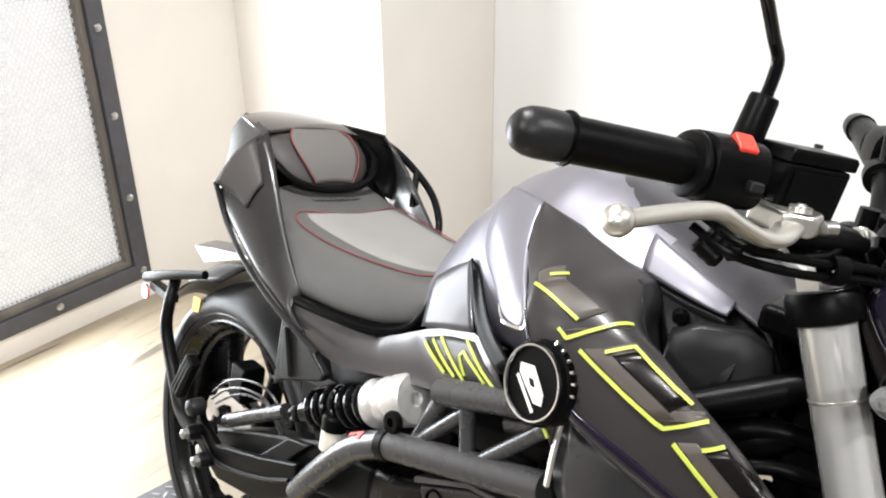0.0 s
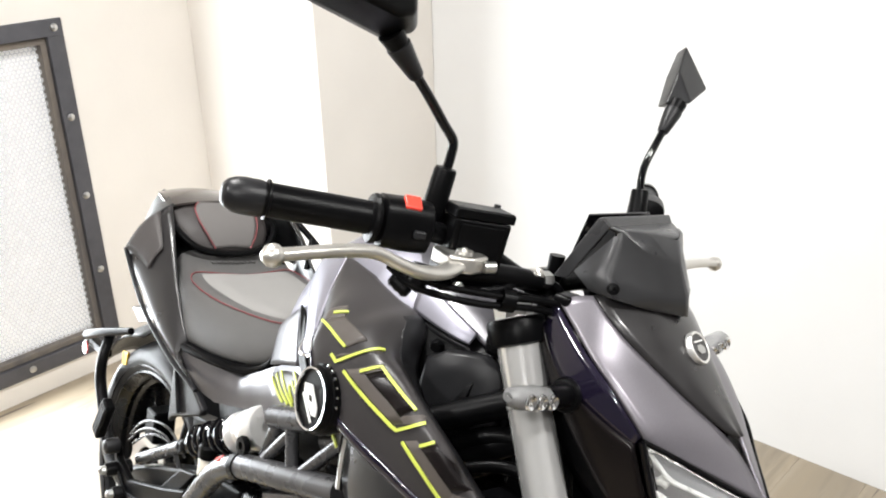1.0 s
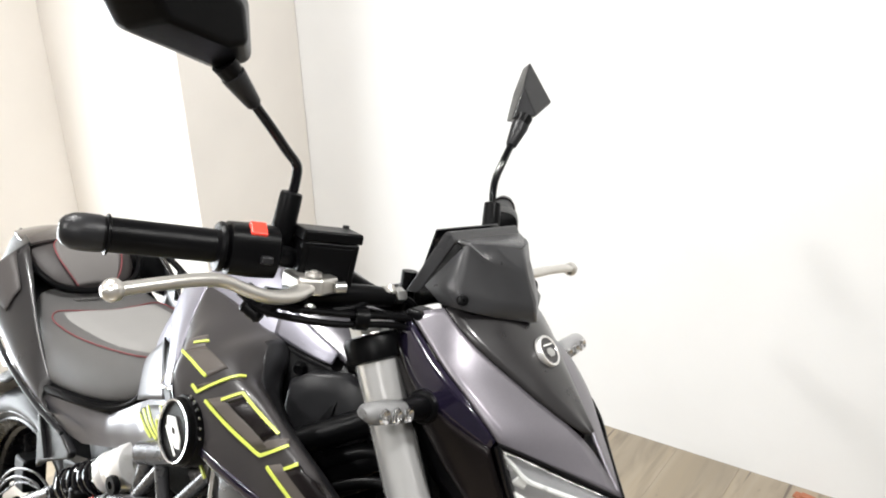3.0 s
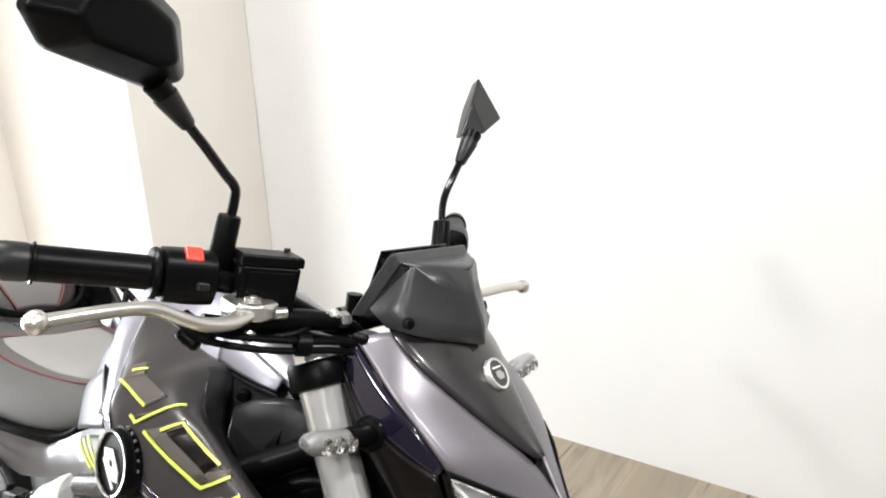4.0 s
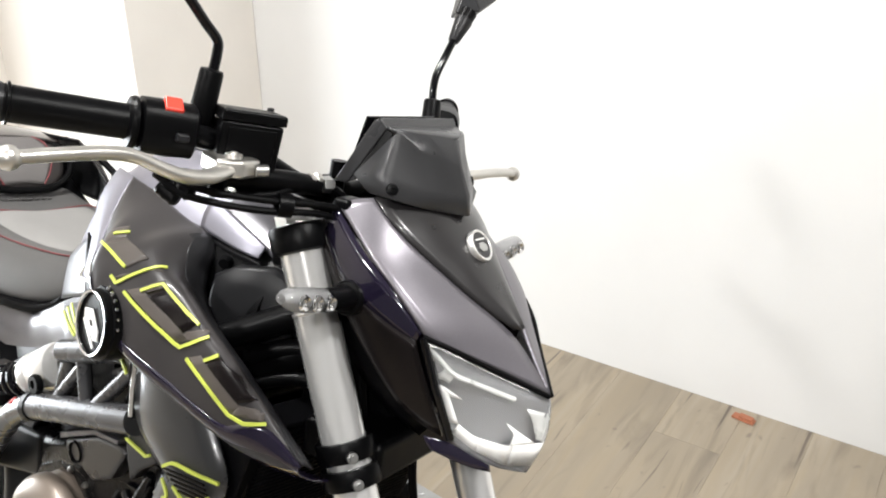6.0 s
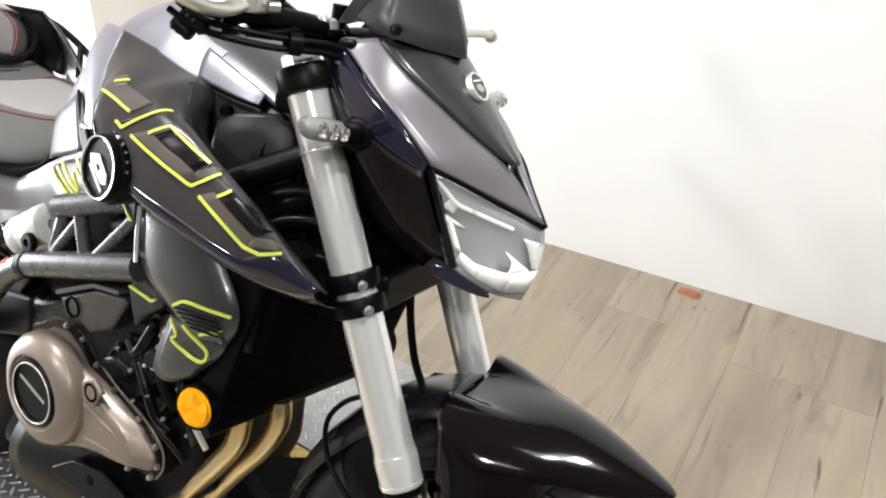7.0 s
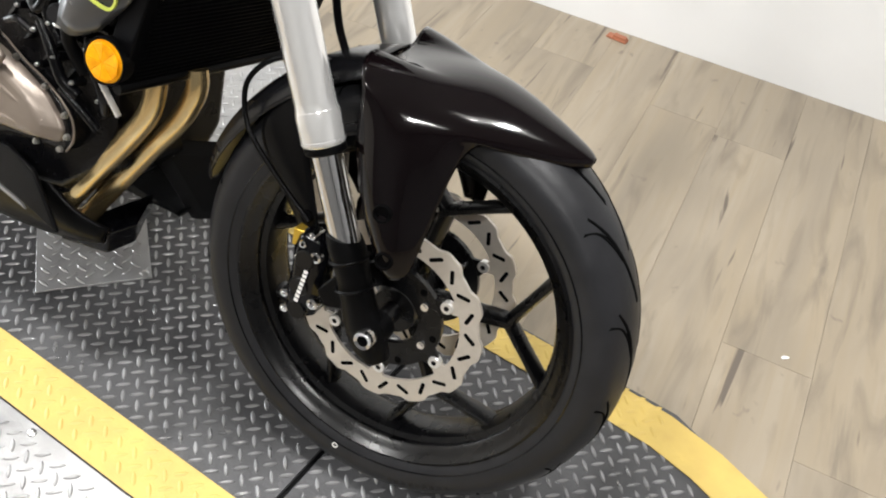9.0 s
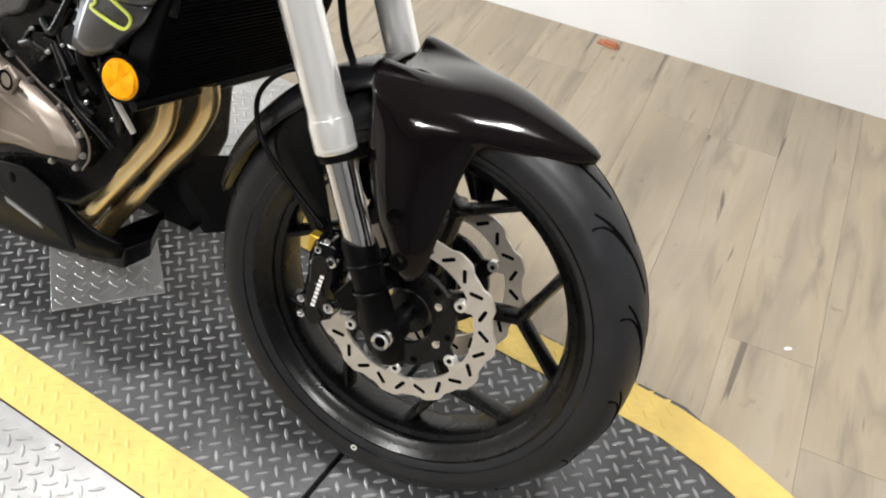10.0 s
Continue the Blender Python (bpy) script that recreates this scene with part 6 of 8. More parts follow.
for s in (-1, 1):
    flip = lambda rows: [[(x, s * y, z) for x, y, z in r] for r in rows]
    way = -1 if s > 0 else 1
    side = shell("tank_side_panel", flip([side_row(l, np.linspace(0, 1, 21)) for l in dense_lines(4)]), M_TAUPE, bpart, tank, "taupe satin tank side panel with lime outlines", thick=0.003, sub=0, offset=0)
    side.data.polygons.foreach_set("use_smooth", [True] * len(side.data.polygons))
    # grey lip along the front of the panel, from its upper corner to the tip
    lip = []
    for l in dense_lines(2)[10:]:
        q = [np.array(p) for p in side_row(l, (0.0, 0.06, 0.12))]
        lip.append([tuple(q[0] + (0.002, -0.012, -0.006)), tuple(q[0] + (0.003, 0.0005, 0.002)), tuple(q[1] + (0.001, 0.0022, 0.0022)), tuple(q[2] + (0, 0.0008, 0.0008))])
    shell("panel_lip", flip(lip), M_GREYPLASTIC, bpart, side, "dark grey plastic lip", thick=0.002, sub=1, offset=0)
    # gloss violet lower edge wrapped under the panel
    rim = []
    for k, l in enumerate(dense_lines(2)[5:]):
        x = l[2][0]
        wide = float(np.interp(x, (-0.50, -0.42, -0.30, -0.262, -0.222, -0.200, -0.180), (0.96, 0.95, 0.95, 0.93, 0.66, 0.22, 0.05)))
        row = [np.array(q) for q in side_row(l, (wide, wide * 0.6 + 0.4, 1.0))]
        e = row[2]
        rim.append([tuple(row[0] + (0, 0.0022, 0.0005)), tuple(row[1] + (0, 0.0036, 0)), (e[0], e[1] + 0.001, e[2] - 0.002), (e[0], e[1] - 0.022, e[2] - 0.020), (e[0], e[1] - 0.052, e[2] - 0.026)])
    shell("panel_lower_edge", flip(rim), M_PURPLE, bpart, side, "gloss dark violet lower edge", thick=0.002, sub=1, offset=0)
    # silver ear of the tank running down behind the panel
    ear = [[(-0.604, s * 0.121, 0.938), (-0.630, s * 0.117, 0.940), (-0.668, s * 0.104, 0.937)], [(-0.587, s * 0.152, 0.903), (-0.618, s * 0.146, 0.908), (-0.672, s * 0.124, 0.908)], [(-0.545, s * 0.194, 0.875), (-0.590, s * 0.176, 0.883), (-0.670, s * 0.134, 0.878)],
           [(-0.514, s * 0.222, 0.857), (-0.562, s * 0.200, 0.860), (-0.650, s * 0.146, 0.856)], [(-0.506, s * 0.227, 0.847), (-0.545, s * 0.214, 0.844), (-0.605, s * 0.172, 0.846)], [(-0.514, s * 0.224, 0.838), (-0.542, s * 0.219, 0.834), (-0.572, s * 0.195, 0.837)]]
    shell("tank_ear", ear, M_SILVER, bpart, tank, thick=0.004)
    bpart("ear_trim", tube([p for p in (ear[3][0], ear[4][0], ear[5][0], ear[5][1], ear[5][2])], 0.0020, 8), M_CHROME, tank, "bright edge of the tank ear")
    bpart("panel_seam", tube([(p[0], s * (p[1] + 0.0006), p[2]) for p in [l[2] for l in side_lines[:4]]], 0.0016, 8), M_BLACK, side)

    def put(p, lift):
        q, n = on_skin(p)
        q = np.array(p) - n * float(np.dot(np.array(p) - q, n)) + n * lift
        return Vector((q[0], s * q[1], q[2])), Vector((n[0], s * n[1], n[2]))

    def on_side(points, width, steps=7):
        dense = []
        for p, q in zip(points, points[1:]):
            dense += [np.array(p) + (np.array(q) - np.array(p)) * k / steps for k in range(steps)]
        dense.append(np.array(points[-1]))
        placed = [put(p, 0.0034) for p in dense]
        rings = []
        for i, (q, n) in enumerate(placed):
            d = (placed[min(i + 1, len(placed) - 1)][0] - placed[max(i - 1, 0)][0]).normalized()
            side_way = n.cross(d).normalized() * width / 2
            rings.append([q - side_way - n * 0.0012, q + side_way - n * 0.0012, q + side_way + n * 0.0006, q - side_way + n * 0.0006])
        return loft(rings)

    lime = [[(-0.514, 0.195, 0.889), (-0.501, 0.184, 0.895)], [(-0.521, 0.206, 0.880), (-0.457, 0.214, 0.869)], [(-0.469, 0.229, 0.859), (-0.458, 0.226, 0.852), (-0.440, 0.210, 0.862), (-0.416, 0.189, 0.873)],
            [(-0.440, 0.228, 0.848), (-0.353, 0.222, 0.815), (-0.345, 0.217, 0.813), (-0.314, 0.199, 0.831)], [(-0.417, 0.218, 0.854), (-0.397, 0.203, 0.864), (-0.331, 0.201, 0.839)],
            [(-0.332, 0.220, 0.805), (-0.266, 0.200, 0.766), (-0.246, 0.199, 0.763), (-0.222, 0.190, 0.770)], [(-0.307, 0.213, 0.811), (-0.294, 0.198, 0.818)]]
    for line in lime:
        bpart("lime_line", on_side(line, 0.0036), M_LIME, side, "lime yellow outline")

    def patch(quad, material, name, lift):
        rows = [[put([quad[0][k] * (1 - f) * (1 - g) + quad[1][k] * f * (1 - g) + quad[2][k] * f * g + quad[3][k] * (1 - f) * g for k in (0, 1, 2)], lift)[0] for g in [i / 6 for i in range(7)]] for f in [i / 12 for i in range(13)]]
        ob = bpart(name, grid_skin(rows), material, side, smooth=180)
        so = ob.modifiers.new("thick", "SOLIDIFY")
        so.thickness, so.offset = 0.0006, 0

    for quad in ([(-0.530, 0.195, 0.888), (-0.512, 0.178, 0.899), (-0.497, 0.190, 0.890), (-0.515, 0.206, 0.879)], [(-0.515, 0.206, 0.880), (-0.498, 0.190, 0.890), (-0.440, 0.195, 0.879), (-0.455, 0.214, 0.869)],
                 [(-0.466, 0.228, 0.857), (-0.455, 0.220, 0.863), (-0.402, 0.192, 0.878), (-0.412, 0.186, 0.870)], [(-0.438, 0.226, 0.850), (-0.419, 0.217, 0.857), (-0.338, 0.212, 0.824), (-0.352, 0.220, 0.817)],
                 [(-0.419, 0.217, 0.857), (-0.398, 0.200, 0.868), (-0.390, 0.202, 0.862), (-0.405, 0.212, 0.852)], [(-0.352, 0.219, 0.817), (-0.342, 0.208, 0.830), (-0.316, 0.192, 0.837), (-0.318, 0.199, 0.829)],
                 [(-0.330, 0.219, 0.807), (-0.314, 0.211, 0.814), (-0.240, 0.197, 0.772), (-0.262, 0.200, 0.766)], [(-0.262, 0.200, 0.768), (-0.255, 0.195, 0.779), (-0.232, 0.186, 0.780), (-0.226, 0.190, 0.771)]):
        patch(quad, M_TAUPELIGHT, "letter_band", 0.0021)
    patch([(-0.410, 0.214, 0.852), (-0.394, 0.202, 0.860), (-0.334, 0.200, 0.838), (-0.346, 0.210, 0.828)], M_MAROON, "dark_inlay", 0.0027)
    patch([(-0.308, 0.210, 0.810), (-0.293, 0.197, 0.816), (-0.240, 0.188, 0.787), (-0.256, 0.195, 0.779)], M_MAROON, "dark_inlay", 0.0027)
    # round badge on its drum
    bc = Vector((-0.472, s * 0.2385, 0.802))
    nrm = Vector((-0.10, s, 0.10)).normalized()
    badge = bpart("tank_badge", lathe([(0.0, 0.001), (0.034, 0.001), (0.0345, 0.004), (0.037, 0.0045), (0.0385, 0.003), (0.039, -0.004), (0.042, -0.005), (0.043, -0.012), (0.040, -0.05)], 48, bc, nrm, caps=False), M_BLACK, tank, "round black badge with a bright ring")
    bpart("badge_ring", lathe([(0.0342, 0.003), (0.0350, 0.0048), (0.0368, 0.0052), (0.0374, 0.0035)], 48, bc, nrm, caps=False), M_CHROME, badge, "bright badge ring")
    fx = Vector((1, 0, 0)) - nrm * nrm.x
    fx.normalize()
    fz = Vector((0, 0, 1)) - nrm * nrm.z
    fz = (fz - fx * fz.dot(fx)).normalized()
    mark = lambda q, d: prism([bc + nrm * 0.0015 + (fx * a + fz * b) * 0.86 for a, b in q], nrm * d)
    bpart("badge_shape", join(mark([(-0.024, 0.014), (-0.004, 0.018), (0.020, -0.006), (0.022, -0.018), (0.010, -0.020), (-0.022, 0.004)], 0.0018)), M_WHITEMARK, badge)
    bpart("badge_eye", mark([(-0.006, 0.004), (0.002, 0.004), (0.006, -0.003), (-0.001, -0.003)], 0.0024), M_BLACKGLOSS, badge)
    bpart("badge_bar", mark([(-0.026, -0.002), (0.010, -0.032), (0.012, -0.029), (-0.024, 0.001)], 0.0012), M_WHITEMARK, badge)
    for k in range(6):
        a = radians(8 + k * 14)
        o = bc - nrm * 0.006 + (fx * math.cos(a) + fz * math.sin(a)) * 0.043
        bpart("badge_rivet", lathe([(0.0, 0.004), (0.0018, 0.0035), (0.0022, 0.0)], 8, o, fx * math.cos(a) + fz * math.sin(a), caps=False), M_CHROME, badge)

    # knee cover behind the badge and side cover under the seat
    knee = [[(-0.756, s * 0.108, 0.798), (-0.750, s * 0.123, 0.799), (-0.750, s * 0.128, 0.766), (-0.749, s * 0.132, 0.733)], [(-0.736, s * 0.112, 0.813), (-0.728, s * 0.128, 0.815), (-0.721, s * 0.136, 0.780), (-0.714, s * 0.141, 0.747)],
            [(-0.716, s * 0.114, 0.829), (-0.707, s * 0.131, 0.830), (-0.690, s * 0.142, 0.793), (-0.676, s * 0.149, 0.760)], [(-0.696, s * 0.116, 0.844), (-0.686, s * 0.134, 0.845), (-0.660, s * 0.147, 0.808), (-0.638, s * 0.156, 0.773)]]
    shell("knee_cover", knee, M_KNEE, bpart, tank, "satin violet grey knee cover", thick=0.003)
    fold = [[(-0.686, s * 0.133, 0.845), (-0.660, s * 0.146, 0.808), (-0.637, s * 0.156, 0.774), (-0.570, s * 0.180, 0.757)], [(-0.680, s * 0.137, 0.846), (-0.652, s * 0.155, 0.811), (-0.626, s * 0.166, 0.780), (-0.560, s * 0.186, 0.760)],
            [(-0.676, s * 0.134, 0.844), (-0.642, s * 0.153, 0.812), (-0.614, s * 0.167, 0.786), (-0.556, s * 0.184, 0.768)], [(-0.668, s * 0.136, 0.842), (-0.630, s * 0.158, 0.815), (-0.600, s * 0.172, 0.794), (-0.548, s * 0.187, 0.776)]]
    shell("knee_fold", fold, M_BLACK, bpart, tank, "pleated black trim beside the knee cover", thick=0.003)
    cover_top = [(-1.000, 0.157, 0.684), (-0.950, 0.150, 0.686), (-0.905, 0.142, 0.684), (-0.868, 0.132, 0.679), (-0.836, 0.127, 0.679), (-0.790, 0.126, 0.703), (-0.746, 0.128, 0.728), (-0.690, 0.140, 0.755), (-0.636, 0.155, 0.772), (-0.590, 0.168, 0.775)]
    cover_low = [(-0.962, 0.152, 0.636), (-0.925, 0.146, 0.622), (-0.889, 0.141, 0.619), (-0.850, 0.138, 0.628), (-0.815, 0.135, 0.638), (-0.760, 0.133, 0.652), (-0.697, 0.134, 0.668), (-0.640, 0.148, 0.690), (-0.590, 0.162, 0.712), (-0.550, 0.174, 0.730)]

    def cover_at(i, f, lift=0.0):
        """A place on the side cover: i counts along it, f runs down it; it bulges a little."""
        k = min(int(i), 8)
        p = Vector(cover_top[k]).lerp(Vector(cover_top[k + 1]), i - k).lerp(Vector(cover_low[k]).lerp(Vector(cover_low[k + 1]), i - k), f)
        return Vector((p.x, s * (p.y + 0.006 * math.sin(math.pi * min(1, f * 1.15)) + lift), p.z))

    def cover_rows(i0, i1, n):
        rows = []
        for q in range(n + 1):
            i = i0 + (i1 - i0) * q / n
            lip_in = cover_at(i, 0.0)
            foot = cover_at(i, 1.0)
            rows.append([lip_in + Vector((0, -s * 0.022, -0.004)), *[cover_at(i, f) for f in (0.0, 0.12, 0.35, 0.6, 0.85, 1.0)], foot + Vector((0, -s * 0.03, 0.002))])
        return rows

    covp = shell("side_cover", cover_rows(0, 9, 36), M_COVER, bpart, label="silver grey side cover below the seat", thick=0.0025, sub=0, offset=0)
    covp.data.polygons.foreach_set("use_smooth", [True] * len(covp.data.polygons))
    for line in ([(6.10, 0.18), (6.62, 0.66)], [(6.42, 0.13), (6.95, 0.70)], [(6.74, 0.10), (7.30, 0.74)], [(7.42, 0.66), (7.42, 0.36), (7.62, 0.28), (8.42, 0.88)], [(7.78, 0.10), (8.80, 0.88)]):
        dense = []
        for (ia, fa), (ib, fb) in zip(line, line[1:]):
            dense += [(ia + (ib - ia) * k / 6, fa + (fb - fa) * k / 6) for k in range(6)]
        dense.append(line[-1])
        bpart("lime_line", strip([cover_at(i, f, 0.0030) for i, f in dense], 0.0034, 0.0012, (0, s, 0.3)), M_LIME, covp, "lime yellow outline")
    field = [[cover_at(6.05 + 0.9 * f + (2.0 + 0.15 * f) * q / 8, 0.10 + 0.72 * f, 0.0016) for f in [k / 6 for k in range(7)]] for q in range(9)]
    shell("cover_field", field, M_TAUPE, bpart, covp, "dark taupe field between the lime lines", thick=0.001, sub=0, offset=0)
    gap = ((-1.112, 0.139, 0.672), (-1.050, 0.154, 0.676), (-0.976, 0.157, 0.680), (-0.900, 0.147, 0.685), (-0.840, 0.129, 0.689), (-0.795, 0.113, 0.708), (-0.776, 0.103, 0.738), (-0.770, 0.090, 0.768))
    bpart("seat_gap", tube([(x, s * y, z) for x, y, z in gap], 0.0065, 10), M_BLACK, covp, "black gap below the seat")
    # tail panel with a raised edge
    tail = [[(-1.180, s * 0.115, 0.880), (-1.196, s * 0.160, 0.845), (-1.204, s * 0.182, 0.795), (-1.200, s * 0.172, 0.755), (-1.180, s * 0.150, 0.715)], [(-1.130, s * 0.128, 0.842), (-1.150, s * 0.158, 0.812), (-1.160, s * 0.176, 0.765), (-1.150, s * 0.170, 0.722), (-1.135, s * 0.150, 0.69)],
            [(-1.085, s * 0.140, 0.788), (-1.100, s * 0.158, 0.765), (-1.105, s * 0.174, 0.728), (-1.095, s * 0.172, 0.694), (-1.08, s * 0.155, 0.668)], [(-1.035, s * 0.148, 0.735), (-1.045, s * 0.162, 0.718), (-1.045, s * 0.174, 0.695), (-1.03, s * 0.172, 0.668), (-1.02, s * 0.158, 0.648)],
            [(-0.985, s * 0.150, 0.690), (-0.985, s * 0.164, 0.680), (-0.980, s * 0.172, 0.668), (-0.965, s * 0.170, 0.652), (-0.955, s * 0.160, 0.642)]]
    tail_ob = shell("tail_panel", tail, M_SATINGREY, bpart, label="satin dark grey tail side panel", thick=0.004)
    def tail_piece(name, quad, material, lift, label):
        """A facet laid on the tail panel; quad corners count along the panel and down it."""
        rows = []
        for f in [q / 6 for q in range(7)]:
            row = []
            for g in (0.0, 0.34, 0.67, 1.0):
                u, v = [quad[0][k] * (1 - f) * (1 - g) + quad[1][k] * f * (1 - g) + quad[2][k] * f * g + quad[3][k] * (1 - f) * g for k in (0, 1)]
                i, j = min(int(u), 3), min(int(v), 3)
                p = Vector(tail[i][j]).lerp(Vector(tail[i][j + 1]), v - j).lerp(Vector(tail[i + 1][j]).lerp(Vector(tail[i + 1][j + 1]), v - j), u - i)
                row.append(p + Vector((0.1, s * 0.9, 0.4)) * lift * (1 if 0 < g < 1 and 0 < f < 1 else 0.6))
            rows.append(row)
        shell(name, rows, material, bpart, tail_ob, label, thick=0.002, sub=1, offset=-1 if s > 0 else 1)

    tail_piece("tail_wedge", [(0.03, 0.35), (1.30, 0.50), (1.45, 1.42), (0.03, 2.02)], M_SEATDARK, 0.004, "matte brown-black wedge on the tail")
    back = [[(-1.178, s * 0.112, 0.882), (-1.195, s * 0.158, 0.848), (-1.204, s * 0.181, 0.797), (-1.200, s * 0.171, 0.757)], [(-1.250, s * 0.090, 0.880), (-1.262, s * 0.120, 0.850), (-1.268, s * 0.135, 0.810), (-1.262, s * 0.128, 0.775)],
            [(-1.345, s * 0.060, 0.878), (-1.355, s * 0.075, 0.855), (-1.358, s * 0.080, 0.83), (-1.35, s * 0.075, 0.805)]]
    shell("tail_flank", back, M_GREYPLASTIC, bpart, thick=0.003)
    bpart("tail_edge", tube([(-1.203, s * 0.183, 0.795), (-1.178, s * 0.172, 0.740), (-1.120, s * 0.172, 0.700), (-1.045, s * 0.174, 0.672), (-0.975, s * 0.172, 0.650), (-0.905, s * 0.168, 0.634)], 0.0042, 10), M_GREYPLASTIC)
    # passenger grab strap on the tail
    if s > 0:
        bpart("grab_rail", tube([(-1.235, s * 0.115, 0.872), (-1.18, s * 0.150, 0.850), (-1.12, s * 0.182, 0.800), (-1.085, s * 0.185, 0.755), (-1.06, s * 0.165, 0.72)], 0.0065, 12), M_BLACK, label="black grab rail")
        bpart("rail_post", tube([(-1.145, s * 0.170, 0.825), (-1.120, s * 0.150, 0.770)], 0.006, 10, smooth=False), M_BLACK)

# seat
seat_sections = [
    (-0.768, ((0.004, 0.790), (0.030, 0.788), (0.055, 0.778), (0.066, 0.760), (0.066, 0.735), (0.055, 0.715))),
    (-0.790, ((0.004, 0.782), (0.045, 0.780), (0.078, 0.768), (0.100, 0.745), (0.106, 0.722), (0.100, 0.706))),
    (-0.835, ((0.004, 0.774), (0.060, 0.774), (0.096, 0.762), (0.120, 0.730), (0.126, 0.702), (0.118, 0.689))),
    (-0.900, ((0.004, 0.768), (0.075, 0.769), (0.115, 0.756), (0.138, 0.722), (0.144, 0.694), (0.136, 0.682))),
    (-0.980, ((0.004, 0.765), (0.085, 0.768), (0.126, 0.756), (0.148, 0.722), (0.154, 0.690), (0.145, 0.678))),
    (-1.060, ((0.004, 0.768), (0.088, 0.772), (0.128, 0.764), (0.148, 0.732), (0.154, 0.688), (0.143, 0.674))),
    (-1.105, ((0.004, 0.774), (0.082, 0.778), (0.116, 0.772), (0.134, 0.745), (0.142, 0.692), (0.131, 0.676))),
    (-1.150, ((0.004, 0.784), (0.074, 0.786), (0.104, 0.782), (0.118, 0.762), (0.122, 0.725), (0.112, 0.710))),
    (-1.200, ((0.004, 0.806), (0.062, 0.806), (0.088, 0.802), (0.098, 0.79), (0.098, 0.78), (0.09, 0.77))),
]
seat = bpart("seat", loft([half_section(x, p) for x, p in seat_sections]), M_SEAT, label="charcoal vinyl rider seat with grey panel and red seams", subsurf=2)
bpart("seat_base", loft([half_section(x, [(max(0.004, y * k), z - d) for y, z, k, d in ((0.004, p[3][1], 1, 0), (p[4][0], p[4][1], 1.00, 0.004), (p[4][0], p[4][1], 1.02, 0.012), (p[5][0], p[5][1], 1.02, 0.008), (p[5][0] * 0.4, p[5][1], 1, 0.008))]) for x, p in seat_sections[:7]]), M_BLACK, seat, "black seat base edge")


def seat_z(x, y):
    xs = [s[0] for s in seat_sections]
    i = 0
    while i < len(xs) - 2 and x < xs[i + 1]:
        i += 1
    f = (x - xs[i]) / (xs[i + 1] - xs[i])

    def height(p):
        for (ya, za), (yb, zb) in zip(p, p[1:]):
            if abs(y) <= yb:
                g = max(0.0, (abs(y) - ya) / max(1e-6, yb - ya))
                return za + (zb - za) * g
        return p[2][1]
    return height(seat_sections[i][1][:4]) * (1 - f) + height(seat_sections[i + 1][1][:4]) * f


panel_rows = []
for x, w in ((-0.808, 0.055), (-0.83, 0.074), (-0.87, 0.086), (-0.93, 0.098), (-0.99, 0.107), (-1.04, 0.110), (-1.075, 0.106), (-1.092, 0.09)):
    bow = [0.012 * (1 - (k / 3) ** 2) if x < -1.07 else 0.0 for k in range(4)]
    panel_rows.append([(x + bow[abs(k)], w * k / 3, seat_z(x, w * k / 3) - 0.0005 + (0.0025 if abs(k) < 3 else -0.001)) for k in range(-3, 4)])
shell("seat_panel", panel_rows, M_SEATGREY, bpart, seat, "light grey suede seat panel", thick=0.003)
edge = [r[0] for r in panel_rows] + [panel_rows[-1][k] for k in range(1, 6)] + [r[6] for r in reversed(panel_rows)]
outer_edge = [Vector((-0.95 + (p[0] + 0.95) * 1.045, p[1] * 1.05, seat_z(-0.95 + (p[0] + 0.95) * 1.045, p[1] * 1.05) + 0.0008)) for p in edge]
bpart("seat_seam", tube(outer_edge, 0.0011, 8, steps=2), M_REDSEAM, seat, "dark red stitched seam")
# pressed lettering on the rear of the seat, too faint to read
bpart("seat_mark", join(*[box(-1.142 + 0.0 * k, -1.128, -0.048 + 0.0115 * k, -0.040 + 0.0115 * k, seat_z(-1.135, 0.05) + 0.0005, seat_z(-1.135, 0.05) + 0.0022) for k in range(8)]), M_SEAT, seat)
# pillion pad
pad_sections = [(-1.150, 0.045, 0.812, 0.790), (-1.165, 0.078, 0.838, 0.792), (-1.190, 0.096, 0.858, 0.80), (-1.225, 0.104, 0.875, 0.812), (-1.275, 0.100, 0.884, 0.83), (-1.330, 0.082, 0.882, 0.845), (-1.372, 0.055, 0.872, 0.855), (-1.385, 0.03, 0.866, 0.858)]
pillion = bpart("pillion_seat", loft([half_section(x, [(0.004, zt), (w * 0.6, zt - 0.002), (w * 0.9, zt - 0.012), (w, (zt + zb) / 2), (w * 0.94, zb)]) for x, w, zt, zb in pad_sections]), M_SEATDARK, label="dark vinyl pillion pad with grey insert", subsurf=2)
hump = [[(x, w * k / 3, z - 0.010 * (abs(k) / 3) ** 2) for k in range(-3, 4)] for x, w, z in ((-1.222, 0.098, 0.8790), (-1.245, 0.101, 0.8850), (-1.280, 0.097, 0.8890), (-1.330, 0.080, 0.8860), (-1.372, 0.052, 0.8760), (-1.388, 0.030, 0.868))]
shell("pillion_hump", hump, M_TAILGLOSS, bpart, pillion, "dark brown gloss rear hump", thick=0.004)
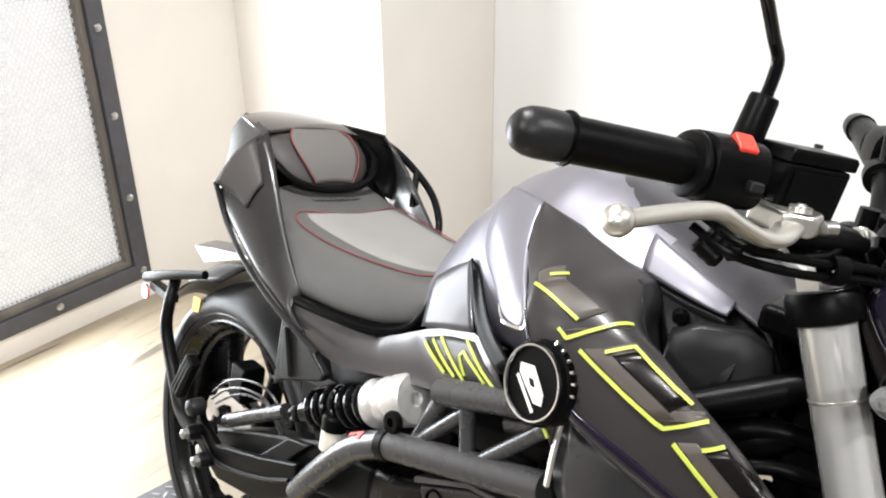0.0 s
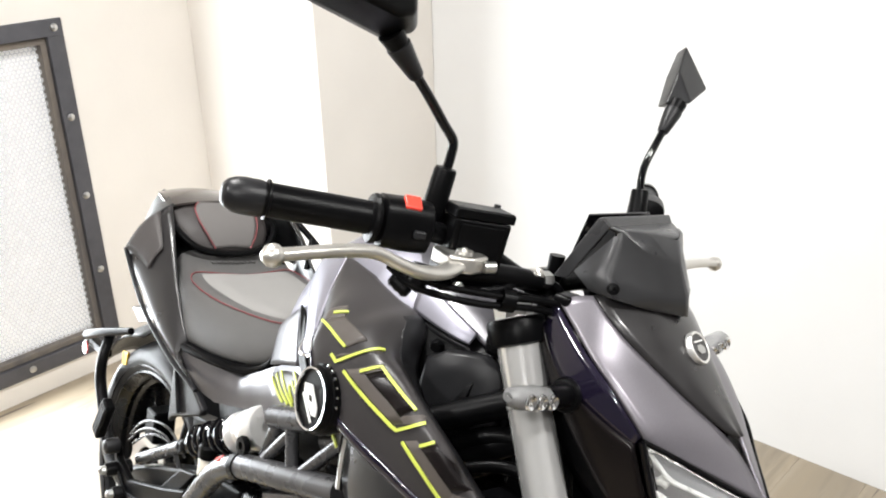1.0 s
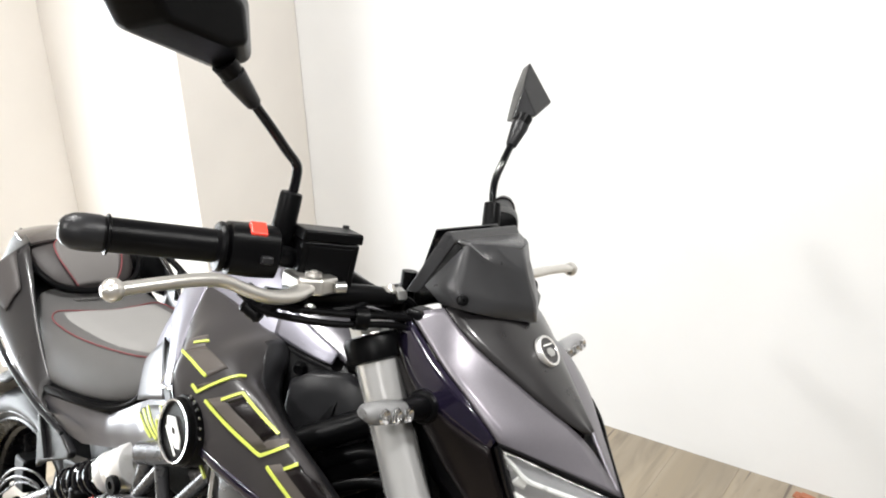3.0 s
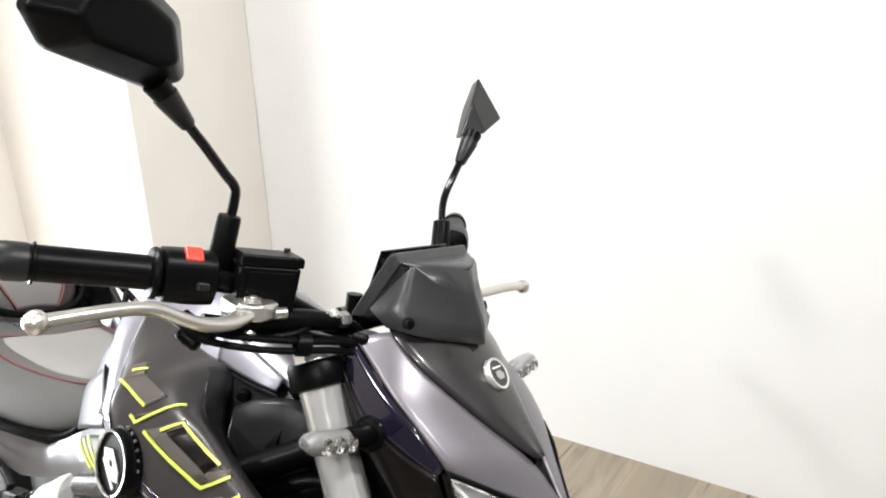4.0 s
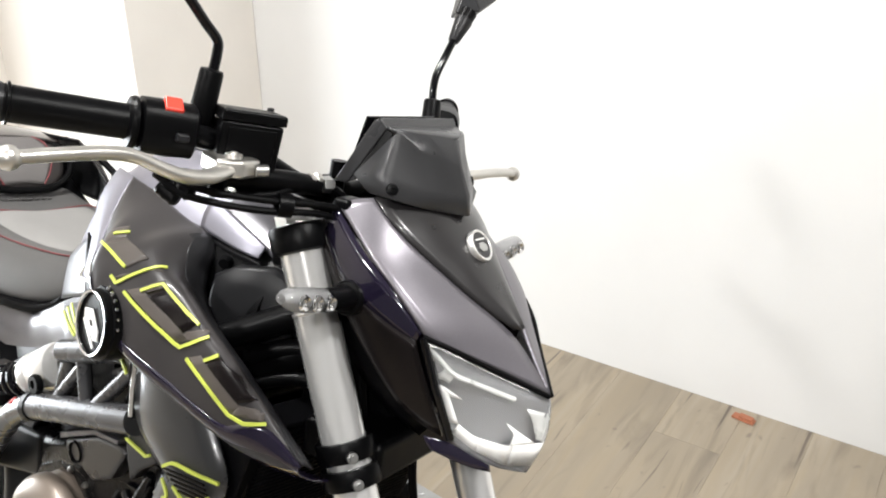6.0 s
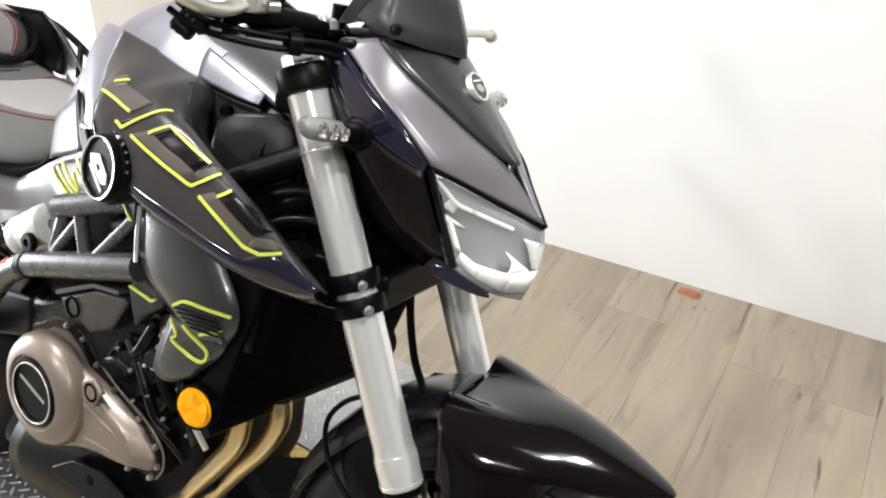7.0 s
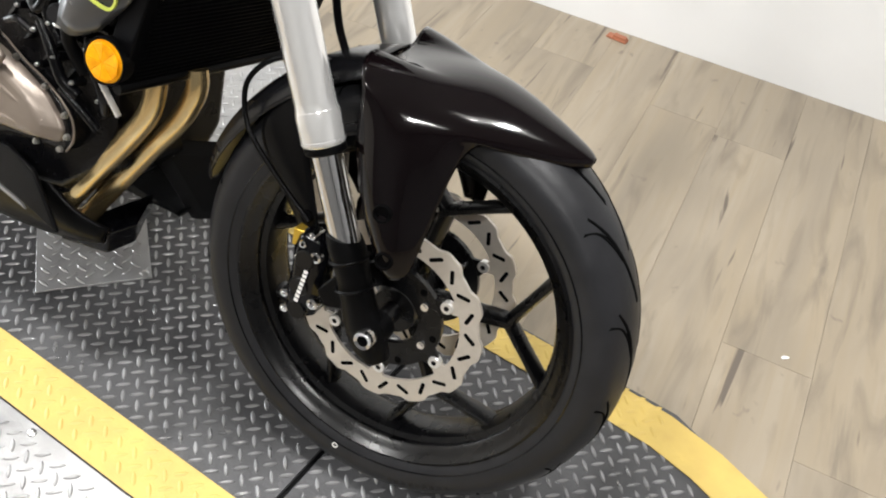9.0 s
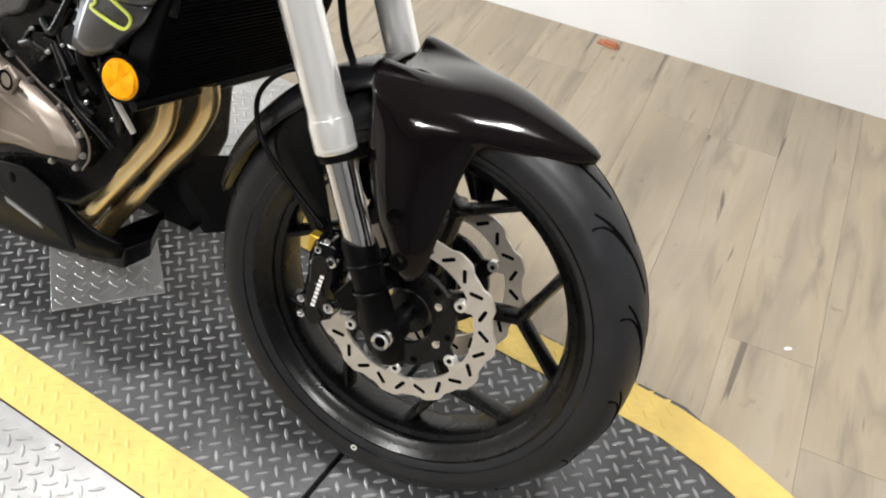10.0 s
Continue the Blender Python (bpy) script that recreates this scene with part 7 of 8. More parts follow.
ins = [[(-1.147, 0.036 * k / 2, 0.806 + 0.002 * (2 - abs(k))) for k in range(-2, 3)], [(-1.157, 0.050 * k / 2, 0.830 + 0.002 * (2 - abs(k))) for k in range(-2, 3)],
       [(-1.178, 0.060 * k / 2, 0.853 + 0.001 * (2 - abs(k))) for k in range(-2, 3)], [(-1.205, 0.058 * k / 2, 0.871) for k in range(-2, 3)], [(-1.222, 0.044 * k / 2, 0.878) for k in range(-2, 3)]]
shell("pillion_insert", ins, M_PILLION, bpart, pillion, "brown grey suede insert", thick=0.004)
for k in (0, 4):
    bpart("pillion_seam", tube([r[k] for r in ins], 0.0012, 8), M_REDSEAM, pillion)
bpart("pad_rim", tube([(-1.232, -0.105, 0.858), (-1.185, -0.103, 0.838), (-1.155, -0.075, 0.810), (-1.143, -0.03, 0.798), (-1.143, 0.03, 0.798), (-1.155, 0.075, 0.810), (-1.185, 0.103, 0.838), (-1.232, 0.105, 0.858)], 0.006, 10), M_BLACK, pillion)
# tail underside and rear end
bpart("tail_core", loft([half_section(x, [(0.004, zt), (w, zt - 0.01), (w, zb), (0.004, zb)]) for x, w, zt, zb in ((-0.80, 0.12, 0.70, 0.64), (-1.0, 0.135, 0.71, 0.655), (-1.12, 0.13, 0.76, 0.68), (-1.22, 0.11, 0.83, 0.72), (-1.34, 0.06, 0.86, 0.80))]), M_BLACK, bevel=0.006)

# ---- rear end ----
RX, RZ, RR = -1.255, 0.287, 0.290
rear_wheel = wheel(RX, RZ, RR, 0.078, bpart, "rear_wheel", 10, False)
# Rear tread grooves, also raised strips coloured dark for their shade.
groove_strips = []
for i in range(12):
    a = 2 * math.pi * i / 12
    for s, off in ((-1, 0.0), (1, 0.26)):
        groove_strips.append(moved(tread_shade_strip(a + off, 0.006, 0.05, 0.30, RR, RZ, s, 0.003), Matrix.Translation((RX, 0, 0))))
tagged(bpart("tread_pattern", join(*groove_strips), M_RECESS_SHADE, rear_wheel, smooth=0), kind="stuff")
bpart("rear_disc", wave_disc(RX, RZ, -0.070, 0.098, 12, 0.072, 0.004), M_DISC, rear_wheel, "rear wave brake disc", smooth=30)
# rear mudguard carried by an arm from the swinging fork: plate, blade, lamp
fend = [[(x, w * k, c - (c - e) * abs(k) ** 1.6) for k in (-1, -0.55, 0, 0.55, 1)] for x, w, c, e in ((-1.350, 0.072, 0.594, 0.568), (-1.450, 0.078, 0.574, 0.540), (-1.530, 0.072, 0.515, 0.472), (-1.575, 0.060, 0.462, 0.432))]
rear_guard = shell("rear_mudguard", fend, M_GREYPLASTIC, bpart, label="dark plastic rear mudguard blade", thick=0.004)
bpart("guard_crest", prism([(-1.592, 0.0, 0.552), (-1.504, 0.0, 0.574), (-1.393, 0.0, 0.598), (-1.370, 0.0, 0.596), (-1.440, 0.0, 0.570), (-1.545, 0.0, 0.530)], (0, 0.05, 0.008)), M_COVER, rear_guard, "light grey fin on the rear mudguard", bevel=0.002)
bpart("plate_holder", tube([(-1.580, -0.100, 0.496), (-1.500, -0.100, 0.528), (-1.390, -0.080, 0.566)], (0.011, 0.008), 12), M_BLACK, rear_guard)
bpart("rear_reflector", lathe([(0.0, 0.004), (0.014, 0.003), (0.016, 0.0)], 20, (-1.570, -0.105, 0.470), (0, -1, 0), caps=False), M_REDLENS, rear_guard, "red rear reflector")
bpart("reflector_stalk", box(-1.570, -1.480, -0.100, -0.080, 0.476, 0.494), M_BLACK, rear_guard, bevel=0.003)
bpart("guard_arm", tube([(-1.500, -0.080, 0.520), (-1.478, -0.100, 0.480), (-1.482, -0.100, 0.430), (-1.454, -0.100, 0.380), (-1.412, -0.104, 0.337), (-1.370, -0.108, 0.302), (-1.285, -0.112, 0.285)], (0.011, 0.014), 14), M_DARKCAST, rear_guard)
bpart("side_reflector", prism([(-1.425, -0.075, 0.512), (-1.395, -0.075, 0.517), (-1.400, -0.075, 0.487), (-1.425, -0.075, 0.482)], (0, -0.006, 0)), M_GOLDCAP, rear_guard, bevel=0.002)
# swinging arm
for s in (-1, 1):
    y = s * 0.105
    arm = [[(-0.80, y - 0.02, 0.43), (-0.80, y + 0.02, 0.43), (-0.80, y + 0.02, 0.50), (-0.80, y - 0.02, 0.50)], [(-0.93, y - 0.022, 0.39), (-0.93, y + 0.022, 0.39), (-0.93, y + 0.022, 0.475), (-0.93, y - 0.022, 0.475)],
           [(-1.10, y - 0.018, 0.33), (-1.10, y + 0.018, 0.33), (-1.10, y + 0.018, 0.405), (-1.10, y - 0.018, 0.405)], [(-1.285, y - 0.014, 0.258), (-1.285, y + 0.014, 0.258), (-1.285, y + 0.014, 0.318), (-1.285, y - 0.014, 0.318)]]
    sw = bpart("swinging_arm", loft(arm), M_DARKCAST, label="dark grey swinging arm", bevel=0.008)
    bpart("axle_nut", lathe([(0.0, 0.012), (0.008, 0.012), (0.013, 0.010), (0.013, 0.0)], 6, (RX, s * 0.122, RZ), (0, s, 0), caps=False), M_BOLT, sw)
    bpart("arm_cover", prism([(-0.985, s * 0.128, 0.455), (-0.930, s * 0.128, 0.470), (-1.05, s * 0.128, 0.345), (-1.085, s * 0.128, 0.36)], (0, s * 0.012, 0)), M_DARKCAST, sw, bevel=0.003)
    # passenger footrest hanger and peg
    hanger = bpart("footrest_hanger", prism([(-1.020, s * 0.142, 0.645), (-0.985, s * 0.142, 0.650), (-0.900, s * 0.142, 0.600), (-0.905, s * 0.142, 0.588), (-1.005, s * 0.142, 0.545), (-1.020, s * 0.142, 0.530)], (0, s * 0.014, 0)), M_GREYPLASTIC, label="cast dark grey footrest hanger", bevel=0.004)
    bpart("hanger_fin", prism([(-1.004, s * 0.156, 0.632), (-0.996, s * 0.156, 0.634), (-0.972, s * 0.156, 0.566), (-0.995, s * 0.156, 0.558)], (0, s * 0.007, 0)), M_GREYPLASTIC, hanger, bevel=0.002)
    peg_m = Matrix.Translation((-1.236, s * 0.182, 0.450)) @ Matrix.Rotation(radians(28), 4, "Y")
    peg = bpart("passenger_footrest", moved(loft([[(dx, dy, z) for dx, dy in ((-0.014, -0.010), (0.014, -0.010), (0.014, 0.010), (-0.014, 0.010))] for z in (-0.045, -0.03, 0.035, 0.046)]), peg_m), M_BLACK, label="folded black passenger footrest", bevel=0.005)
    for k in range(3):
        bpart("peg_groove", moved(box(-0.010 + 0.008 * k, -0.007 + 0.008 * k, s * 0.0105 - 0.001, s * 0.0105 + 0.002, -0.035, 0.035), peg_m), M_GREYPLASTIC, peg)
    bpart("peg_pivot", lathe([(0.0, 0.010), (0.006, 0.010), (0.013, 0.007), (0.015, 0.0), (0.015, -0.018)], 20, (-1.210, s * 0.178, 0.404), (0, s, 0.0), caps=False), M_GREYPLASTIC, peg)
    bpart("peg_bracket", prism([(x, s * 0.140, z) for x, z in ((-1.240, 0.400), (-1.222, 0.372), (-1.165, 0.352), (-1.029, 0.401), (-0.936, 0.440), (-0.930, 0.385), (-1.030, 0.325), (-1.150, 0.296), (-1.235, 0.325))], (0, s * 0.014, 0)), M_BLACK, hanger, bevel=0.004)
    bpart("bracket_rib", tube([(-1.215, s * 0.156, 0.352), (-1.150, s * 0.156, 0.328), (-1.030, s * 0.156, 0.366), (-0.945, s * 0.156, 0.408)], 0.004, 8), M_BLACK, hanger)
    for x, z in ((-1.222, 0.349), (-1.178, 0.320)):
        bpart("bracket_bolt", lathe([(0.0, 0.012), (0.004, 0.012), (0.008, 0.009), (0.009, 0.0)], 12, (x, s * 0.176, z), (0, s, 0), caps=False), M_BOLT, hanger)
        bpart("bolt_boss", lathe([(0.012, 0.0), (0.014, -0.01), (0.014, -0.05)], 16, (x, s * 0.176, z), (0, s, 0)), M_DARKCAST, hanger)
bpart("cross_brace", tube([(-1.190, -0.12, 0.378), (-1.025, -0.12, 0.477)], 0.0125, 16, smooth=False), M_FRAMEBIKE, label="grey link bar")
for pts in ([(-1.248, -0.12, 0.405), (-1.200, -0.122, 0.448), (-1.135, -0.124, 0.478), (-1.076, -0.12, 0.484), (-1.03, -0.11, 0.45)], [(-1.244, -0.124, 0.394), (-1.19, -0.128, 0.438), (-1.13, -0.130, 0.466), (-1.07, -0.126, 0.470), (-1.03, -0.12, 0.43)], [(-1.24, -0.118, 0.386), (-1.18, -0.12, 0.430), (-1.12, -0.122, 0.456), (-1.06, -0.12, 0.458), (-1.02, -0.115, 0.42)]):
    bpart("rear_brake_line", tube(pts, 0.0024, 10), M_FRAMEBIKE, label="braided rear brake line")
bpart("rear_caliper", loft([[(x, y, z) for x, y in ((-1.235, -0.10), (-1.19, -0.10), (-1.19, -0.055), (-1.235, -0.055))] for z in (0.40, 0.42, 0.45, 0.465)]), M_BLACK, bevel=0.006)
bpart("fluid_bottle", lathe([(0.014, 0.0), (0.018, 0.004), (0.018, 0.030), (0.015, 0.036)], 24, (-0.865, -0.150, 0.500), (0, 0, 1)), M_CREAM, label="translucent brake fluid bottle")
bpart("bottle_cap", lathe([(0.019, 0.0), (0.019, 0.018), (0.016, 0.022), (0.008, 0.024)], 20, (-0.865, -0.150, 0.535), (0, 0, 1)), M_BLACK)

# Made-up black box that darkens the open gap behind the shock.
bpart("battery_box", loft([half_section(x, [(0.004, zt), (w * 0.94, zt), (w, zt - 0.02), (w, zb + 0.02), (w * 0.9, zb), (0.004, zb)]) for x, w, zt, zb in ((-1.00, 0.075, 0.66, 0.56), (-0.93, 0.095, 0.665, 0.50), (-0.74, 0.100, 0.68, 0.49), (-0.70, 0.090, 0.68, 0.50))]), M_BLACK, label="black battery box under the seat", bevel=0.006)
# shock absorber with coil spring and silver preload drum
s0, s1 = Vector((-0.951, -0.137, 0.515)), Vector((-0.736, -0.129, 0.638))
sd = (s1 - s0).normalized()
shock = bpart("shock_absorber", tube([s0, s0 + (s1 - s0) * 0.62], 0.017, 20, smooth=False), M_BLACKGLOSS, label="shock absorber with black coil spring")
a_, b_ = frame_along(sd)
turns, n = 6.5, 130
coil = []
for i in range(n + 1):
    f = i / n
    ang = 2 * math.pi * turns * f
    coil.append(s0 + sd * (0.034 + 0.124 * f) + (a_ * math.cos(ang) + b_ * math.sin(ang)) * 0.0275)
bpart("coil_spring", tube(coil, 0.0052, 10, smooth=False), M_BLACKGLOSS, shock, "glossy black coil spring")
bpart("spring_seat", lathe([(0.030, 0.0), (0.0335, 0.002), (0.0335, 0.008), (0.028, 0.014), (0.027, 0.022), (0.0325, 0.026), (0.034, 0.032), (0.034, 0.042), (0.029, 0.045), (0.034, 0.048), (0.035, 0.054), (0.035, 0.076), (0.032, 0.081), (0.010, 0.081), (0.009, 0.074), (0.0, 0.074)], 44, s0 + sd * 0.166, sd), M_DRUM, shock, "machined silver preload drum", smooth=40)
for k in range(5):
    ang = 2 * math.pi * k / 5 + 0.4
    bpart("drum_recess", lathe([(0.0, 0.0808), (0.0030, 0.0810), (0.0036, 0.0812)], 14, s0 + sd * 0.166 + (a_ * math.cos(ang) + b_ * math.sin(ang)) * 0.0225, sd, caps=False), M_LEVER, shock)
bpart("shock_eye", lathe([(0.0, 0.018), (0.006, 0.018), (0.012, 0.014), (0.013, -0.018)], 20, s0 - sd * 0.012, (0, -1, 0), caps=False), M_BLACK, shock)
bpart("eye_bolt", lathe([(0.003, 0.020), (0.006, 0.021), (0.009, 0.019), (0.009, 0.015)], 14, s0 - sd * 0.012, (0, -1, 0), caps=False), M_GREYPLASTIC, shock)
bpart("shock_bracket", prism([(-1.005, -0.118, 0.545), (-0.945, -0.118, 0.556), (-0.93, -0.118, 0.512), (-0.905, -0.118, 0.500), (-0.845, -0.118, 0.545), (-0.805, -0.118, 0.535), (-0.86, -0.118, 0.47), (-0.92, -0.118, 0.452), (-0.99, -0.118, 0.50)], (0, 0.03, 0)), M_DARKCAST, shock, bevel=0.004)

# frame: trellis of grey tubes
trellis = bpart("frame", tube([(-0.92, -0.155, 0.405), (-0.865, -0.165, 0.470), (-0.800, -0.172, 0.540), (-0.745, -0.175, 0.578), (-0.69, -0.175, 0.600), (-0.48, -0.170, 0.664)], 0.0185, 20), M_FRAMEBIKE, label="satin grey steel trellis frame")
bpart("frame_tube", flipped_y(tube([(-0.92, -0.155, 0.405), (-0.865, -0.165, 0.470), (-0.800, -0.172, 0.540), (-0.745, -0.175, 0.578), (-0.69, -0.175, 0.600), (-0.48, -0.170, 0.664)], 0.0185, 16)), M_FRAMEBIKE, trellis)
for s in (-1, 1):
    for p, q, r in (((-0.655, 0.172, 0.694), (-0.42, 0.165, 0.775), 0.0165), ((-0.690, 0.165, 0.605), (-0.610, 0.168, 0.690), 0.009), ((-0.595, 0.170, 0.632), (-0.612, 0.170, 0.700), 0.0095), ((-0.580, 0.170, 0.640), (-0.478, 0.165, 0.745), 0.0095),
                    ((-0.57, 0.14, 0.690), (-0.45, 0.14, 0.735), 0.013), ((-0.70, 0.150, 0.60), (-0.655, 0.160, 0.694), 0.012), ((-0.46, 0.165, 0.672), (-0.30, 0.07, 0.800), 0.0165), ((-0.42, 0.165, 0.775), (-0.28, 0.06, 0.86), 0.0165)):
        # Front tubes coloured black to stand in for the shade of the hollow.
        bpart("frame_tube", tube([Vector((p[0], s * p[1], p[2])), Vector((q[0], s * q[1], q[2]))], r, 16, smooth=False), M_BLACK if q[0] > -0.35 else M_FRAMEBIKE, trellis)
    bpart("pipe_band", lathe([(0.0187, -0.008), (0.0207, -0.007), (0.0207, 0.007), (0.0187, 0.008)], 20, (-0.725, s * 0.1752, 0.588), (0.93, 0, 0.36), caps=False), M_BLACK, trellis)
    bpart("frame_lug", lathe([(0.006, -0.005), (0.013, -0.005), (0.0145, 0.0), (0.013, 0.005), (0.006, 0.005)], 20, (-0.722, s * 0.176, 0.622), (0, 1, 0), caps=False), M_BLACK, trellis)
    bpart("lug_foot", box(-0.733, -0.711, s * 0.176 - 0.004, s * 0.176 + 0.004, 0.60, 0.612), M_BLACK, trellis, bevel=0.002)
    bpart("head_plate", prism([(-0.30, s * 0.055, 0.87), (-0.24, s * 0.05, 0.86), (-0.21, s * 0.05, 0.73), (-0.30, s * 0.065, 0.74)], (0, s * 0.012, 0)), M_BLACK, trellis, bevel=0.004)
bpart("warning_label", strip([(-0.800, -0.178, 0.562), (-0.765, -0.186, 0.584)], 0.012, 0.0008, (0, -0.6, 0.8)), M_RED, trellis, "small red and white warning label")
fpart("steering_head", tube([(-0.225, 0, 0.74), (-0.305, 0, 0.915)], 0.032, 24, smooth=False), M_BLACK)

# air intake and battery boxes seen behind the fork
bpart("airbox", loft([half_section(x, [(0.004, zt), (w * 0.8, zt), (w, (zt + zb) / 2), (w * 0.85, zb), (0.004, zb)]) for x, w, zt, zb in ((-0.72, 0.115, 0.78, 0.60), (-0.60, 0.125, 0.80, 0.60), (-0.46, 0.12, 0.82, 0.66), (-0.36, 0.10, 0.85, 0.72))]), M_BLACK, bevel=0.012)
cover_way = Vector((-0.45, 0.85, -0.1))
cover_rings = []
for d, g in ((-0.004, 0.04), (-0.003, 0.45), (0.0, 0.90), (0.003, 0.97), (0.010, 1.0), (0.09, 1.0)):
    ring = [Vector(q) for q in ((-0.404, -0.138, 0.806), (-0.385, -0.129, 0.796), (-0.345, -0.102, 0.796), (-0.322, -0.086, 0.808), (-0.320, -0.082, 0.842), (-0.328, -0.080, 0.872), (-0.350, -0.096, 0.885), (-0.388, -0.120, 0.880), (-0.409, -0.132, 0.866), (-0.410, -0.137, 0.836))]
    mid = sum(ring, Vector()) / len(ring)
    cover_rings.append([mid + (p - mid) * g + cover_way * d for p in ring])
bpart("airbox_cover", loft(cover_rings), M_GREYPLASTIC, label="satin dark grey air box cover", smooth=70)
for s in (-1, 1):
    bpart("cover_strap", tube([(-0.345, s * 0.07, 0.885), (-0.318, s * 0.078, 0.850), (-0.314, s * 0.080, 0.812)], 0.004, 10), M_BLACK)
    for p, q, r in (((-0.36, 0.11, 0.775), (-0.27, 0.06, 0.80), 0.011), ((-0.35, 0.12, 0.748), (-0.25, 0.055, 0.765), 0.008)):
        bpart("inner_hose", tube([Vector((p[0], s * p[1], p[2])), Vector(((p[0] + q[0]) / 2, s * (p[1] + q[1]) / 2, (p[2] + q[2]) / 2 + 0.012)), Vector((q[0], s * q[1], q[2]))], r, 12), M_BLACK)

# radiator and its cowls
rad_n = Vector((0.92, 0, -0.38)).normalized()
rad0, rad1 = Vector((-0.262, 0, 0.735)), Vector((-0.338, 0, 0.496))
radiator = bpart("radiator", prism([rad0 + Vector((0, -0.165, 0)), rad0 + Vector((0, 0.165, 0)), rad1 + Vector((0, 0.165, 0)), rad1 + Vector((0, -0.165, 0))], rad_n * -0.035), M_RADIATOR, label="wide black radiator", bevel=0.003)
bpart("radiator_fin_pack", join(*[prism([rad0 + (rad1 - rad0) * f + Vector((0, -0.15, 0)) + rad_n * 0.001, rad0 + (rad1 - rad0) * f + Vector((0, 0.15, 0)) + rad_n * 0.001, rad0 + (rad1 - rad0) * (f + 0.010) + Vector((0, 0.15, 0)) + rad_n * 0.001,
                                         rad0 + (rad1 - rad0) * (f + 0.010) + Vector((0, -0.15, 0)) + rad_n * 0.001], rad_n * 0.003) for f in [0.03 + 0.024 * k for k in range(39)]]), M_RADIATOR, radiator, smooth=0)
tagged(bpy.data.objects["radiator_fin_pack"], kind="stuff")
bpart("radiator_frame", join(tube([rad1 + Vector((0, -0.17, 0)), rad1 + Vector((0, 0.17, 0))], 0.008, 10, smooth=False)), M_BLACK, radiator)
for s in (-1, 1):
    # Black filler sheet, added where the space behind the cowl looks dark.
    backing = [[(-0.470, s * 0.168, 0.752), (-0.430, s * 0.176, 0.742), (-0.370, s * 0.176, 0.744), (-0.310, s * 0.165, 0.745), (-0.280, s * 0.150, 0.738)], [(-0.470, s * 0.172, 0.690), (-0.424, s * 0.182, 0.680), (-0.364, s * 0.180, 0.684), (-0.308, s * 0.168, 0.690), (-0.280, s * 0.152, 0.696)],
               [(-0.395, s * 0.168, 0.632), (-0.372, s * 0.173, 0.622), (-0.345, s * 0.172, 0.618), (-0.315, s * 0.165, 0.618), (-0.290, s * 0.155, 0.616)]]
    cowl = [[(x, s * y, z) for x, y, z in row] for row in (
        ((-0.470, 0.181, 0.752), (-0.440, 0.190, 0.752), (-0.405, 0.192, 0.750), (-0.345, 0.178, 0.748)), ((-0.469, 0.183, 0.712), (-0.430, 0.191, 0.712), (-0.385, 0.192, 0.714), (-0.326, 0.175, 0.720)),
        ((-0.468, 0.183, 0.676), (-0.425, 0.192, 0.682), (-0.365, 0.192, 0.688), (-0.304, 0.175, 0.694)), ((-0.436, 0.183, 0.655), (-0.400, 0.190, 0.661), (-0.345, 0.190, 0.666), (-0.291, 0.175, 0.672)),
        ((-0.404, 0.182, 0.636), (-0.378, 0.187, 0.640), (-0.335, 0.186, 0.643), (-0.296, 0.173, 0.646)), ((-0.362, 0.180, 0.619), (-0.345, 0.183, 0.621), (-0.325, 0.181, 0.624), (-0.308, 0.172, 0.628)))]
    cw = shell("radiator_cowl", cowl, M_COWL, bpart, label="matte dark grey radiator cowl with lime outlines", thick=0.004, sub=1)
    shell("cowl_backing", backing, M_BLACK, bpart, cw, "black inner cowl", thick=0.004)
    bpart("cowl_edge", strip([Vector(p) + Vector((-0.001, s * 0.002, 0)) for p in ((-0.470, s * 0.182, 0.750), (-0.470, s * 0.184, 0.712), (-0.469, s * 0.184, 0.678))], 0.006, 0.002, (-0.5, s, 0)), M_ALU, cw, "bright worn cowl edge")
    for line in ([(-0.386, 0.652), (-0.366, 0.664), (-0.333, 0.6645), (-0.300, 0.665)], [(-0.341, 0.630), (-0.311, 0.643)]):
        bpart("lime_line", strip([Vector((q.x, s * (0.1932 - 0.013 * max(0.0, (q.x + 0.37) / 0.07) ** 1.3), q.y)) for q in smooth_path([(x, z, 0) for x, z in line], 4)], 0.0036, 0.0014, (0, s, 0)), M_LIME, cw, "lime yellow outline")
    bpart("cowl_wing", prism([(-0.520, s * 0.178, 0.768), (-0.474, s * 0.182, 0.752), (-0.476, s * 0.182, 0.722)], (0, s * 0.006, 0)), M_TAUPE, cw, bevel=0.001)
    bpart("lime_line", strip([(-0.517, s * 0.1855, 0.762), (-0.479, s * 0.1895, 0.729)], 0.0034, 0.0012, (0, s, 0)), M_LIME, cw, "lime yellow outline")
    for k in range(5):
        bpart("cowl_rib", strip([Vector((-0.386 + 0.008 * k, s * 0.1925, 0.650 - 0.0035 * k)), Vector((-0.318 + 0.004 * k, s * 0.1860, 0.657 - 0.0045 * k))], 0.0022, 0.0012, (0, s, 0)), M_BLACKGLOSS, cw)
